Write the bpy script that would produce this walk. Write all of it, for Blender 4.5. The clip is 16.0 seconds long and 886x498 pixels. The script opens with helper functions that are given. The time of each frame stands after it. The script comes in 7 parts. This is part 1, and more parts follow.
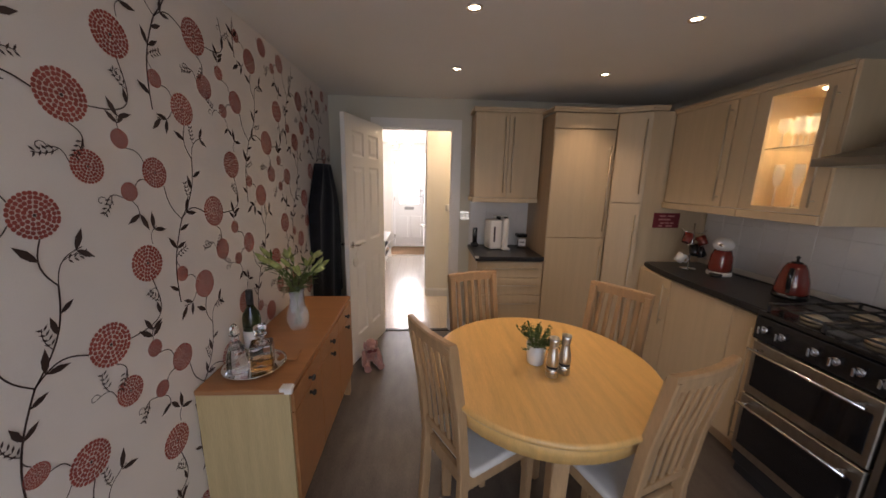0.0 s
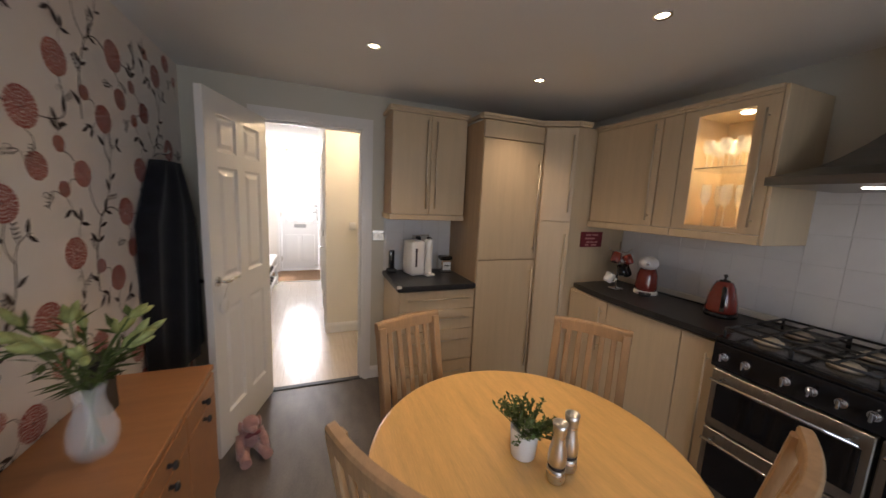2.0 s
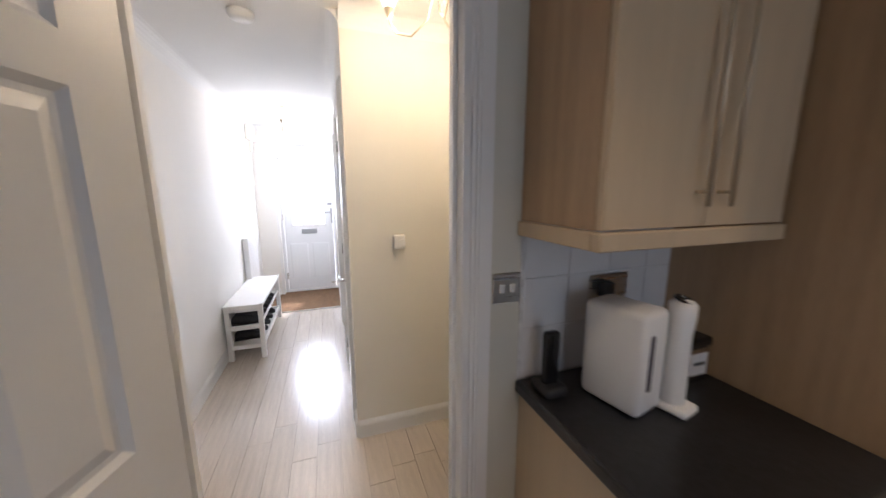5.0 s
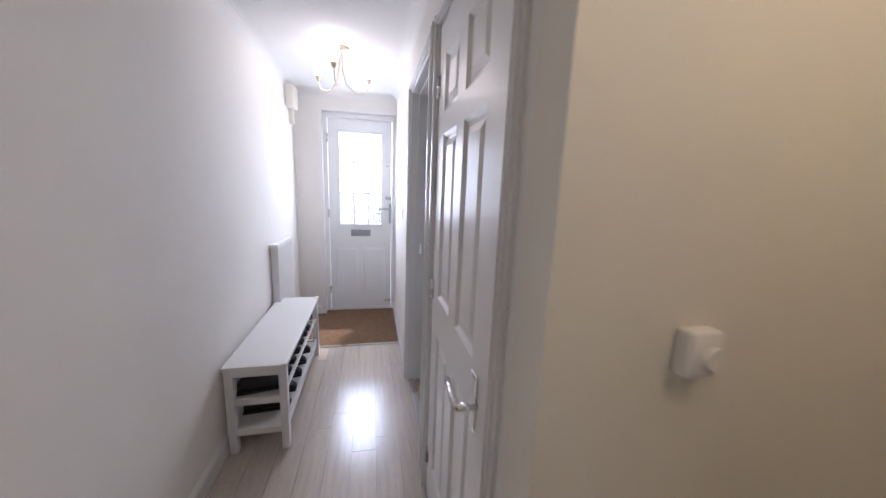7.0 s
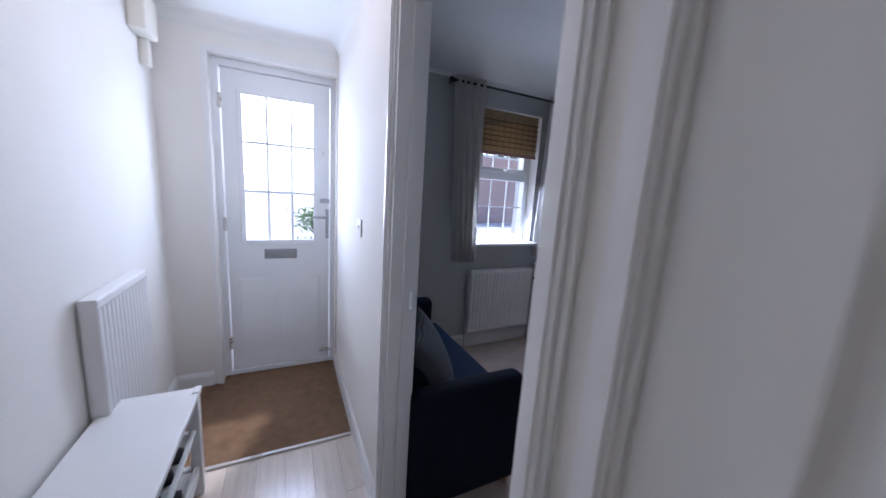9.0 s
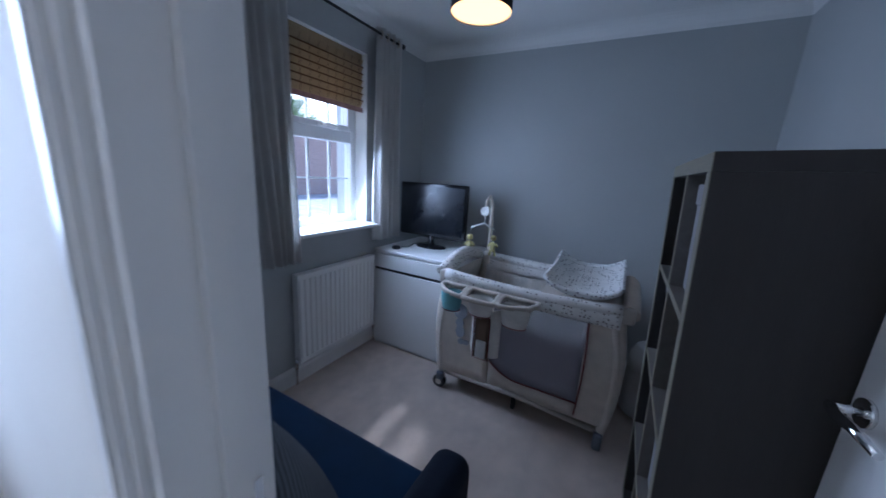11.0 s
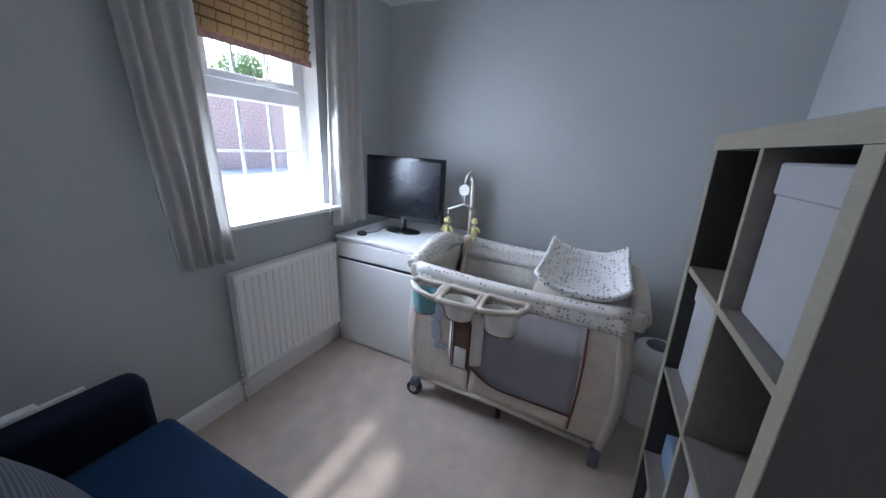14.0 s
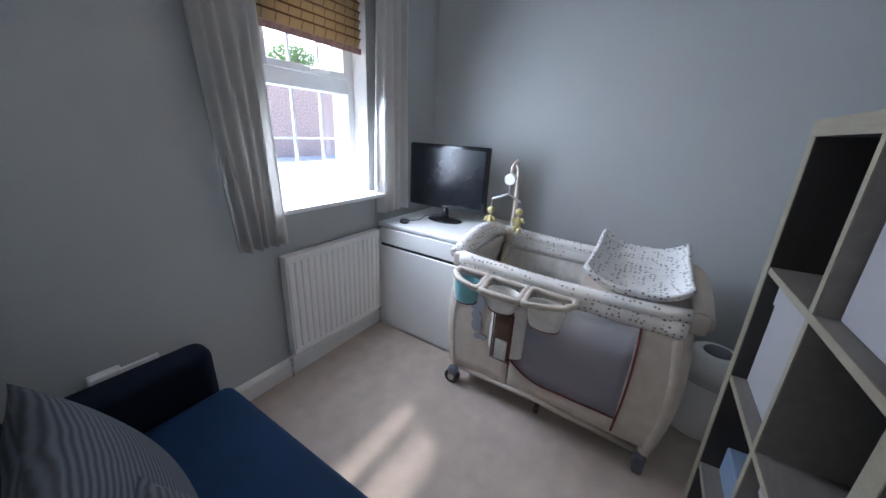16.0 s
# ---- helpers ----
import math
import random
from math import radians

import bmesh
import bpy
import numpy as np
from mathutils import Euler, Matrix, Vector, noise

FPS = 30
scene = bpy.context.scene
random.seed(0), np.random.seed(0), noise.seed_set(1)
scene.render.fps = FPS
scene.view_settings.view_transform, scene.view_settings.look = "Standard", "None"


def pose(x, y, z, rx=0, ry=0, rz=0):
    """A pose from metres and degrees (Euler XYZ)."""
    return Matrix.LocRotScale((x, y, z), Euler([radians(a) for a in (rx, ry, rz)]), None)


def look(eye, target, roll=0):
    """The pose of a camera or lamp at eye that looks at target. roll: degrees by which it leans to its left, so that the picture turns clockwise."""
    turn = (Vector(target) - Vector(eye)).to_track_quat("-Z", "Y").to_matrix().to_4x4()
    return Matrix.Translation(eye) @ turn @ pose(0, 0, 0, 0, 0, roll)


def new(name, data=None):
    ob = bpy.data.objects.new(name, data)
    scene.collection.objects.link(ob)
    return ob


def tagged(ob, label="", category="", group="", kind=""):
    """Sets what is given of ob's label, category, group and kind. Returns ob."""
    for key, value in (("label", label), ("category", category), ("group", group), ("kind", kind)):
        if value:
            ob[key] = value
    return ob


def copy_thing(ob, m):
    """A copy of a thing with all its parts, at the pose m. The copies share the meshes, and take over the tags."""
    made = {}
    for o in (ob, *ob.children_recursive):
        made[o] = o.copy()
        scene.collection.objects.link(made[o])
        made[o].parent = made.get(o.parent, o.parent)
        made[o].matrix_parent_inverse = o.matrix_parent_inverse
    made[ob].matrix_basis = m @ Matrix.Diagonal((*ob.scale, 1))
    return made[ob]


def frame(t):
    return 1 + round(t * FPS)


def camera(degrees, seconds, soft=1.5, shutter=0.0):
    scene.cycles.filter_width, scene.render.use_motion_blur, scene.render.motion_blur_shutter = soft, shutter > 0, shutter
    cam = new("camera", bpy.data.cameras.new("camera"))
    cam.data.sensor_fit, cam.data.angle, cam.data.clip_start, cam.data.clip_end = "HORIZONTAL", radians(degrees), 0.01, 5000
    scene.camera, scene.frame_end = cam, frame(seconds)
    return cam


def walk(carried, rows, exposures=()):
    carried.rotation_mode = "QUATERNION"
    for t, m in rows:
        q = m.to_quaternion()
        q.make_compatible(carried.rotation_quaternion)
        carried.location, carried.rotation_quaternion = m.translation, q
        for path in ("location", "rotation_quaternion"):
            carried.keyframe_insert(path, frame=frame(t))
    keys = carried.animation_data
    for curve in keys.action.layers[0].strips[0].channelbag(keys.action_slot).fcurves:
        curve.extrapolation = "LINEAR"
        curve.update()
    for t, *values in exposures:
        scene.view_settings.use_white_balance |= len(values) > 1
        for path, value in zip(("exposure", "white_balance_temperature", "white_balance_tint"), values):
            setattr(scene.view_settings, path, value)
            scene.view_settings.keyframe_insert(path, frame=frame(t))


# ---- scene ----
cam = camera(106.8, 16.0, shutter=0.4)
PATH = [
    (0, (1.219, 1.608, 1.51), (1.332, 3.563, 1.104), 1.2),
    (0.5, (1.216, 1.682, 1.51), (1.281, 3.659, 1.213), 1.2),
    (1, (1.248, 1.81, 1.484), (1.432, 3.787, 1.243), 1.7),
    (1.5, (1.237, 1.947, 1.472), (1.654, 3.885, 1.202), 2.4),
    (2, (1.138, 2.158, 1.475), (1.862, 4.001, 1.191), 2.6),
    (2.5, (1.114, 2.42, 1.49), (2.018, 4.176, 1.171), 2.4),
    (3, (1.094, 2.751, 1.468), (2.023, 4.501, 1.197), 2.2),
    (3.5, (1.062, 3.041, 1.506), (2.024, 4.769, 1.208), 2),
    (4, (1.127, 3.36, 1.485), (2.038, 5.115, 1.185), 1.2),
    (4.5, (1.168, 3.654, 1.468), (1.929, 5.48, 1.173), 0.65),
    (4.7, (1.164, 3.78, 1.457), (1.871, 5.624, 1.137), 0.15),
    (6.8, (1.008, 5.249, 1.439), (1.437, 7.165, 1.069), 2.4),
    (7, (0.995, 5.386, 1.424), (1.414, 7.304, 1.054), 2.2),
    (7.5, (0.96, 5.708, 1.408), (1.354, 7.641, 1.09), 1.9),
    (8, (0.928, 5.963, 1.387), (1.361, 7.889, 1.084), 2.1),
    (8.2, (0.904, 6.058, 1.398), (1.427, 7.963, 1.092), 2.5),
    (10.3, (1.004, 7.165, 1.405), (2.393, 8.552, 1.013), 3.5),
    (10.5, (1.049, 7.222, 1.4), (2.548, 8.491, 1.013), 3.2),
    (11, (1.154, 7.307, 1.372), (2.869, 8.233, 0.925), 3.5),
    (11.5, (1.26, 7.381, 1.374), (3.111, 7.955, 0.882), 3.4),
    (12, (1.387, 7.378, 1.357), (3.297, 7.712, 0.866), 2.9),
    (12.5, (1.497, 7.371, 1.37), (3.373, 7.862, 0.879), 2.9),
    (13, (1.511, 7.387, 1.38), (3.299, 8.092, 0.829), 3.2),
    (13.5, (1.492, 7.408, 1.387), (3.233, 8.196, 0.795), 3.3),
    (14, (1.491, 7.424, 1.382), (3.218, 8.231, 0.778), 3.3),
    (14.5, (1.49, 7.438, 1.377), (3.188, 8.279, 0.736), 3.3),
    (15, (1.494, 7.451, 1.373), (3.158, 8.335, 0.702), 3.2),
    (15.5, (1.491, 7.46, 1.372), (3.131, 8.388, 0.701), 3.2),
    (16, (1.483, 7.469, 1.373), (3.093, 8.447, 0.699), 3.3),
]
EXPOSURES = [
    (0.0, 1.90, 7400, 24),
    (2.5, 2.08, 6900, 19),
    (4.6, 1.98, 6200, 18),
    (6.8, 1.10, 6000, 23),
    (8.2, 0.72, 5800, 23),
    (10.3, 0.68, 5000, 17),
    (11.0, 0.75, 4900, 15),
    (11.7, 1.05, 5200, 14),
    (12.5, 1.50, 5250, 14),
    (13.0, 1.62, 5400, 14),
    (16.0, 1.84, 5850, 14),
]
walk(cam, [(t, look(eye, target, roll)) for t, eye, target, roll in PATH], EXPOSURES)

# ---- light ----
world = bpy.data.worlds.new("sky")
scene.world = world
world.use_nodes = True
wn = world.node_tree
sky = wn.nodes.new("ShaderNodeTexSky")
sky.sky_type, sky.sun_disc = "NISHITA", False
sky.sun_elevation, sky.sun_rotation = radians(57), radians(25)
wn.links.new(sky.outputs[0], wn.nodes["Background"].inputs[0])
wn.nodes["Background"].inputs[1].default_value = 0.15


def lamp(name, kind, m, power, color=(1, 1, 1), size=0.1, size_y=None, spot=None):
    data = bpy.data.lights.new(name, kind)
    data.energy, data.color = power, color
    if kind == "AREA":
        data.size = size
        if size_y:
            data.shape, data.size_y = "RECTANGLE", size_y
    elif kind == "SUN":
        data.angle = radians(size)
    else:
        data.shadow_soft_size = size
    if spot:
        data.spot_size, data.spot_blend = radians(spot), 0.85
    ob = new(name, data)
    ob.matrix_world = m
    return ob


lamp("sun", "SUN", look((5.3, 14.6, 11), (2.33, 8.25, 0)), 2.0, (1, 0.95, 0.88), 4.0)
COOL = (0.76, 0.87, 1.0)
lamp("sky_light_nursery", "AREA", pose(2.71, 8.955, 1.36, -66, 0, 0), 6.4, COOL, 0.56, 0.70)
lamp("sky_light_front_door", "AREA", pose(0.86, 9.06, 1.5, -90, 0, 0), 6.0, COOL, 0.42, 0.78)
lamp("sky_light_patio", "AREA", pose(1.5, 0.60, 1.1, 90, 0, 0), 3.7, COOL, 1.7, 1.9)
WARM = (1.0, 0.80, 0.56)
DOWNLIGHTS = [(1.42, 3.16), (2.40, 3.16), (1.42, 3.94), (2.41, 3.93)]
for lx, ly in DOWNLIGHTS:
    lamp("downlight_beam", "SPOT", pose(lx, ly, 2.216), 4.6, WARM, 0.03, spot=104)
lamp("cabinet_spot_beam", "SPOT", pose(3.24, 3.29, 1.97), 1.7, (1, 0.76, 0.40), 0.02, spot=140)
for a in range(3):
    lamp("chandelier_bulb_light", "POINT", pose(0.785 + 0.19 * math.cos(a * 2.1 + 0.4), 7.91 + 0.19 * math.sin(a * 2.1 + 0.4), 2.135), 0.5, (1, 0.92, 0.84), 0.035)
    lamp("landing_bulb_light", "POINT", pose(1.58 + 0.19 * math.cos(a * 2.1 + 0.4), 5.28 + 0.19 * math.sin(a * 2.1 + 0.4), 2.095), 0.95, (1, 0.78, 0.48), 0.035)

# ---- materials ----


def surf(name, col, rough=0.5, metal=0.0, var=0.08, scale=6.0, bump=0.02, bscale=90.0, stretch=(1, 1, 1), sheen=0.0, coat=0.0, alpha=1.0, rand=0.0, rvar=0.04, grain=0.0, col2=None):
    m = bpy.data.materials.new(name)
    m.use_nodes = True
    nt = m.node_tree
    b = nt.nodes["Principled BSDF"]
    b.inputs["Roughness"].default_value, b.inputs["Metallic"].default_value = rough, metal
    b.inputs["Sheen Weight"].default_value, b.inputs["Coat Weight"].default_value = sheen, coat
    b.inputs["Alpha"].default_value = alpha
    tc = nt.nodes.new("ShaderNodeTexCoord")
    mp = nt.nodes.new("ShaderNodeMapping")
    mp.inputs["Scale"].default_value = stretch
    nt.links.new(tc.outputs["Object"], mp.inputs[0])
    n1 = nt.nodes.new("ShaderNodeTexNoise")
    n1.inputs["Scale"].default_value, n1.inputs["Detail"].default_value = scale, 6
    n2 = nt.nodes.new("ShaderNodeTexNoise")
    n2.inputs["Scale"].default_value, n2.inputs["Detail"].default_value = bscale, 4
    for n in (n1, n2):
        nt.links.new(mp.outputs[0], n.inputs["Vector"])
    dark = tuple(max(0, c * (1 - 2 * var)) for c in col)
    light = col2 or tuple(min(1, c * (1 + 1.2 * var)) for c in col)
    ramp = nt.nodes.new("ShaderNodeValToRGB")
    ramp.color_ramp.elements[0].position, ramp.color_ramp.elements[1].position = 0.3, 0.7
    ramp.color_ramp.elements[0].color, ramp.color_ramp.elements[1].color = (*dark, 1), (*light, 1)
    mix = nt.nodes.new("ShaderNodeMix")
    mix.data_type = "FLOAT"
    mix.inputs[0].default_value = 0.25 + grain
    nt.links.new(n1.outputs[0], mix.inputs[2])
    nt.links.new(n2.outputs[0], mix.inputs[3])
    nt.links.new(mix.outputs[0], ramp.inputs[0])
    out = ramp.outputs[0]
    if rand:
        info = nt.nodes.new("ShaderNodeObjectInfo")
        hsv = nt.nodes.new("ShaderNodeHueSaturation")
        rng = nt.nodes.new("ShaderNodeMapRange")
        rng.inputs[3].default_value, rng.inputs[4].default_value = 1 - rand, 1 + rand
        nt.links.new(info.outputs["Random"], rng.inputs[0])
        nt.links.new(rng.outputs[0], hsv.inputs["Value"])
        nt.links.new(out, hsv.inputs["Color"])
        out = hsv.outputs[0]
    nt.links.new(out, b.inputs["Base Color"])
    rr = nt.nodes.new("ShaderNodeMapRange")
    rr.inputs[3].default_value, rr.inputs[4].default_value = max(0, rough - rvar), min(1, rough + rvar)
    nt.links.new(n1.outputs[0], rr.inputs[0])
    nt.links.new(rr.outputs[0], b.inputs["Roughness"])
    if bump:
        bp = nt.nodes.new("ShaderNodeBump")
        bp.inputs["Strength"].default_value, bp.inputs["Distance"].default_value = min(1, bump * 8), 0.004
        nt.links.new(n2.outputs[0], bp.inputs["Height"])
        nt.links.new(bp.outputs[0], b.inputs["Normal"])
    return m


def glow(name, col, power):
    m = bpy.data.materials.new(name)
    m.use_nodes = True
    b = m.node_tree.nodes["Principled BSDF"]
    b.inputs["Base Color"].default_value = (*col, 1)
    b.inputs["Emission Color"].default_value, b.inputs["Emission Strength"].default_value = (*col, 1), power
    return m


def glass(name, col=(1, 1, 1), rough=0.0, ior=1.45):
    m = bpy.data.materials.new(name)
    m.use_nodes = True
    b = m.node_tree.nodes["Principled BSDF"]
    b.inputs["Base Color"].default_value, b.inputs["Roughness"].default_value = (*col, 1), rough
    b.inputs["Transmission Weight"].default_value, b.inputs["IOR"].default_value = 1, ior
    return m


M = dict(
    plaster=surf("cream_plaster", (0.80, 0.76, 0.67), 0.8, var=0.02, scale=2, bump=0.01, bscale=160),
    sage=surf("kitchen_wall_paint", (0.62, 0.60, 0.52), 0.75, var=0.02, scale=2, bump=0.01, bscale=160),
    hallwall=surf("hall_wall_paint", (0.82, 0.79, 0.74), 0.8, var=0.02, scale=2, bump=0.012, bscale=140),
    grey=surf("nursery_wall_paint", (0.46, 0.47, 0.46), 0.75, var=0.02, scale=2, bump=0.012, bscale=140),
    paper=surf("wallpaper_ground", (0.80, 0.74, 0.69), 0.7, var=0.02, scale=3, bump=0.01, bscale=200),
    flower=surf("wallpaper_coral_ink", (0.40, 0.085, 0.065), 0.6, var=0.12, scale=25, bump=0),
    vine=surf("wallpaper_dark_ink", (0.05, 0.028, 0.025), 0.6, var=0.1, bump=0),
    ceiling=surf("ceiling_paint", (0.80, 0.79, 0.76), 0.85, var=0.015, scale=2, bump=0.008, bscale=180),
    white=surf("white_gloss_paint", (0.80, 0.79, 0.77), 0.32, var=0.01, scale=3, bump=0.002, bscale=60, rvar=0.01),
    upvc=surf("white_plastic_frame", (0.82, 0.83, 0.84), 0.3, var=0.01, bump=0.002),
    vinyl=surf("dark_vinyl_floor", (0.11, 0.092, 0.083), 0.36, var=0.22, scale=5, bump=0.015, bscale=60, stretch=(3, 1, 1), grain=0.15),
    laminate=surf("oak_laminate", (0.60, 0.52, 0.44), 0.2, var=0.08, scale=5, bump=0.008, bscale=40, stretch=(9, 0.8, 1), rand=0.06, grain=0.12, coat=1.0),
    carpet=surf("beige_carpet", (0.56, 0.455, 0.375), 0.95, var=0.13, scale=9, bump=0.12, bscale=420, sheen=0.3, grain=0.2),
    coir=surf("brown_coir", (0.20, 0.115, 0.06), 0.95, var=0.2, scale=20, bump=0.12, bscale=500, grain=0.3),
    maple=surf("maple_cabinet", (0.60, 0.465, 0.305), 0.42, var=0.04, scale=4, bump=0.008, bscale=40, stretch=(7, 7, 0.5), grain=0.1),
    # second, darker maple tone for two cabinet bodies and two plinths
    maple_dark=surf("darker_maple", (0.46, 0.31, 0.18), 0.45, var=0.10, scale=4, bump=0.01, bscale=40, stretch=(7, 7, 0.5), grain=0.15),
    oak=surf("oak_table", (0.74, 0.45, 0.165), 0.34, var=0.10, scale=4, bump=0.008, bscale=40, stretch=(8, 0.7, 1), grain=0.15, coat=0.15),
    birch=surf("birch_chair", (0.44, 0.275, 0.145), 0.4, var=0.12, scale=6, bump=0.01, bscale=50, stretch=(6, 6, 0.7), grain=0.15),
    beech=surf("stained_sideboard_wood", (0.37, 0.168, 0.07), 0.36, var=0.10, scale=4, bump=0.008, bscale=40, stretch=(6, 0.5, 6), grain=0.15),
    sideoak=surf("sideboard_end_veneer", (0.55, 0.42, 0.22), 0.45, var=0.09, scale=4, bump=0.01, bscale=40, stretch=(8, 8, 0.5), grain=0.2),
    blacktop=surf("black_laminate_worktop", (0.018, 0.018, 0.020), 0.3, var=0.3, scale=60, bump=0.01, bscale=200),
    steel=surf("brushed_steel", (0.62, 0.60, 0.57), 0.28, metal=1, var=0.06, scale=5, bump=0.006, bscale=120, stretch=(1, 1, 10)),
    satin=surf("satin_grey_metal", (0.40, 0.41, 0.43), 0.4, metal=1, var=0.04, bump=0),
    hoodsteel=surf("dark_brushed_steel", (0.24, 0.225, 0.20), 0.3, metal=1, var=0.06, scale=5, bump=0.006, bscale=120, stretch=(1, 1, 10)),
    ovensteel=surf("dull_oven_steel", (0.40, 0.36, 0.31), 0.38, metal=1, var=0.08, scale=5, bump=0.008, bscale=120, stretch=(10, 1, 1)),
    chrome=surf("chrome", (0.80, 0.80, 0.80), 0.1, metal=1, var=0.02, bump=0),
    nickel=surf("satin_nickel", (0.66, 0.58, 0.46), 0.5, metal=1, var=0.05, bump=0),
    iron=surf("cast_iron", (0.02, 0.02, 0.021), 0.5, var=0.2, bump=0.03),
    blackglass=surf("black_oven_glass", (0.008, 0.008, 0.009), 0.06, var=0.1, bump=0),
    blackgloss=surf("black_gloss_plastic", (0.01, 0.01, 0.011), 0.15, var=0.1, bump=0),
    blackmatt=surf("black_matt_plastic", (0.02, 0.02, 0.022), 0.5, var=0.15, bump=0.01),
    red=surf("red_enamel", (0.18, 0.026, 0.018), 0.18, var=0.08, bump=0, coat=0.5),
    whiteplastic=surf("white_plastic", (0.78, 0.77, 0.75), 0.35, var=0.02, bump=0),
    tile=surf("white_glazed_tile", (0.76, 0.75, 0.74), 0.16, var=0.02, scale=9, bump=0.004, bscale=30, rand=0.02, coat=0.3),
    grout=surf("grey_grout", (0.68, 0.67, 0.65), 0.9, var=0.1, scale=30, bump=0.05),
    linen=surf("pale_seat_fabric", (0.72, 0.70, 0.66), 0.9, var=0.06, scale=14, bump=0.06, bscale=500, sheen=0.2),
    curtain=surf("grey_curtain_fabric", (0.70, 0.68, 0.655), 0.9, var=0.06, scale=8, bump=0.05, bscale=600, sheen=0.2),
    bamboo=surf("bamboo_blind", (0.52, 0.41, 0.25), 0.6, var=0.25, scale=9, bump=0.03, bscale=120, stretch=(0.6, 1, 30), grain=0.2),
    # pink light at the blind's lower edge is put into the hem colour
    bambooedge=surf("pink_lit_hem", (0.42, 0.26, 0.24), 0.8, var=0.2, scale=40, bump=0.03),
    navy=surf("navy_sofa_fabric", (0.006, 0.009, 0.019), 0.85, var=0.14, scale=12, bump=0.06, bscale=500),
    blue=surf("blue_seat_fabric", (0.007, 0.022, 0.054), 0.85, var=0.14, scale=10, bump=0.06, bscale=500),
    # grey-brown veneer taken near black, with the shade of the side panel in it
    greyoak=surf("shaded_shelf_veneer", (0.026, 0.022, 0.021), 0.65, var=0.14, scale=5, bump=0.012, bscale=60, stretch=(8, 8, 0.6), grain=0.2),
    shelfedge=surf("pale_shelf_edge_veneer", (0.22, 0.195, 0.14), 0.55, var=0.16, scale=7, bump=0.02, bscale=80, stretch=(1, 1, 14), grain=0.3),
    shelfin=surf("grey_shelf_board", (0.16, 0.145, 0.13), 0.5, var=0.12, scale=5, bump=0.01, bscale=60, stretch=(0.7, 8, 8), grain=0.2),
    # white box cloth greyed: the shade inside the cubes is in this colour
    boxfab=surf("shaded_box_fabric", (0.29, 0.28, 0.285), 0.9, var=0.03, scale=9, bump=0.05, bscale=600),
    cotfab=surf("beige_cot_fabric", (0.66, 0.585, 0.50), 0.9, var=0.07, scale=14, bump=0.06, bscale=500),
    cotpad=surf("cream_quilted_fabric", (0.70, 0.67, 0.62), 0.9, var=0.07, scale=30, bump=0.06, bscale=300),
    cotplastic=surf("taupe_cot_plastic", (0.50, 0.44, 0.37), 0.35, var=0.04, bump=0.004),
    mesh=surf("grey_cot_mesh", (0.56, 0.54, 0.62), 0.9, var=0.12, scale=300, bump=0.08, bscale=800, alpha=0.42),
    piping=surf("burgundy_piping", (0.16, 0.03, 0.035), 0.7, var=0.1, bump=0),
    teal=surf("teal_fabric", (0.20, 0.42, 0.45), 0.9, var=0.12, bump=0.04),
    yellow=surf("pale_yellow_plush", (0.60, 0.52, 0.24), 0.95, var=0.1, bump=0.06, bscale=300),
    pink=surf("pink_plush", (0.42, 0.22, 0.20), 0.95, var=0.15, scale=30, bump=0.12, bscale=260, sheen=0.4),
    leaf=surf("green_leaf", (0.075, 0.13, 0.03), 0.5, var=0.3, scale=30, bump=0.01, rand=0.2),
    lily=surf("lily_bud", (0.36, 0.42, 0.16), 0.5, var=0.2, scale=30, bump=0.01),
    stem=surf("flower_stem", (0.09, 0.15, 0.04), 0.5, var=0.2, bump=0),
    pot=surf("white_ceramic", (0.76, 0.75, 0.72), 0.25, var=0.02, bump=0),
    coat=surf("dark_coat_cloth", (0.012, 0.013, 0.018), 0.9, var=0.2, scale=14, bump=0.05, bscale=300, sheen=0.2),
    shoe=surf("dark_shoe_leather", (0.03, 0.028, 0.028), 0.5, var=0.3, scale=15, bump=0.03),
    sign=surf("dark_red_sign", (0.20, 0.02, 0.03), 0.5, var=0.05, bump=0),
    signink=surf("sign_pink_ink", (0.55, 0.25, 0.24), 0.6, var=0.05, bump=0),
    whisky=glass("amber_spirit", (0.85, 0.42, 0.10), 0.02, 1.36),
    glass=glass("clear_glass"),
    ware=surf("thin_glassware", (0.95, 0.96, 0.96), 0.04, var=0.0, bump=0, rvar=0.0, alpha=0.2, coat=1.0),
    backdrop=glow("bright_hazy_sky", (0.93, 0.97, 1.0), 3.0),
    crystal=glass("cut_crystal", (0.97, 0.98, 1.0), 0.03, 1.5),
    bottle=glass("dark_green_bottle_glass", (0.06, 0.12, 0.05), 0.02, 1.5),
    # red brick paled to pink: the outdoor glare is put into its colour
    brick=surf("washed_out_brick", (0.58, 0.42, 0.37), 0.85, var=0.25, scale=14, bump=0.05),
    paving=surf("pale_paving", (0.74, 0.73, 0.70), 0.85, var=0.15, scale=3, bump=0.04),
    asphalt=surf("asphalt", (0.05, 0.05, 0.052), 0.9, var=0.2, scale=8, bump=0.06),
    hedge=surf("shrub_leaf", (0.10, 0.18, 0.07), 0.6, var=0.35, scale=20, bump=0.02),
    roof=surf("roof_tile", (0.12, 0.075, 0.06), 0.85, var=0.2, scale=9, bump=0.05),
    bark=surf("bark", (0.12, 0.08, 0.055), 0.9, var=0.25, scale=14, bump=0.08),
    bulb=glow("warm_bulb", (1.0, 0.86, 0.62), 5.0),
    frost=glow("frosted_lamp_glass", (1.0, 0.95, 0.88), 2.6),
    shadein=glow("lit_shade_lining", (1.0, 0.80, 0.48), 0.33),
)

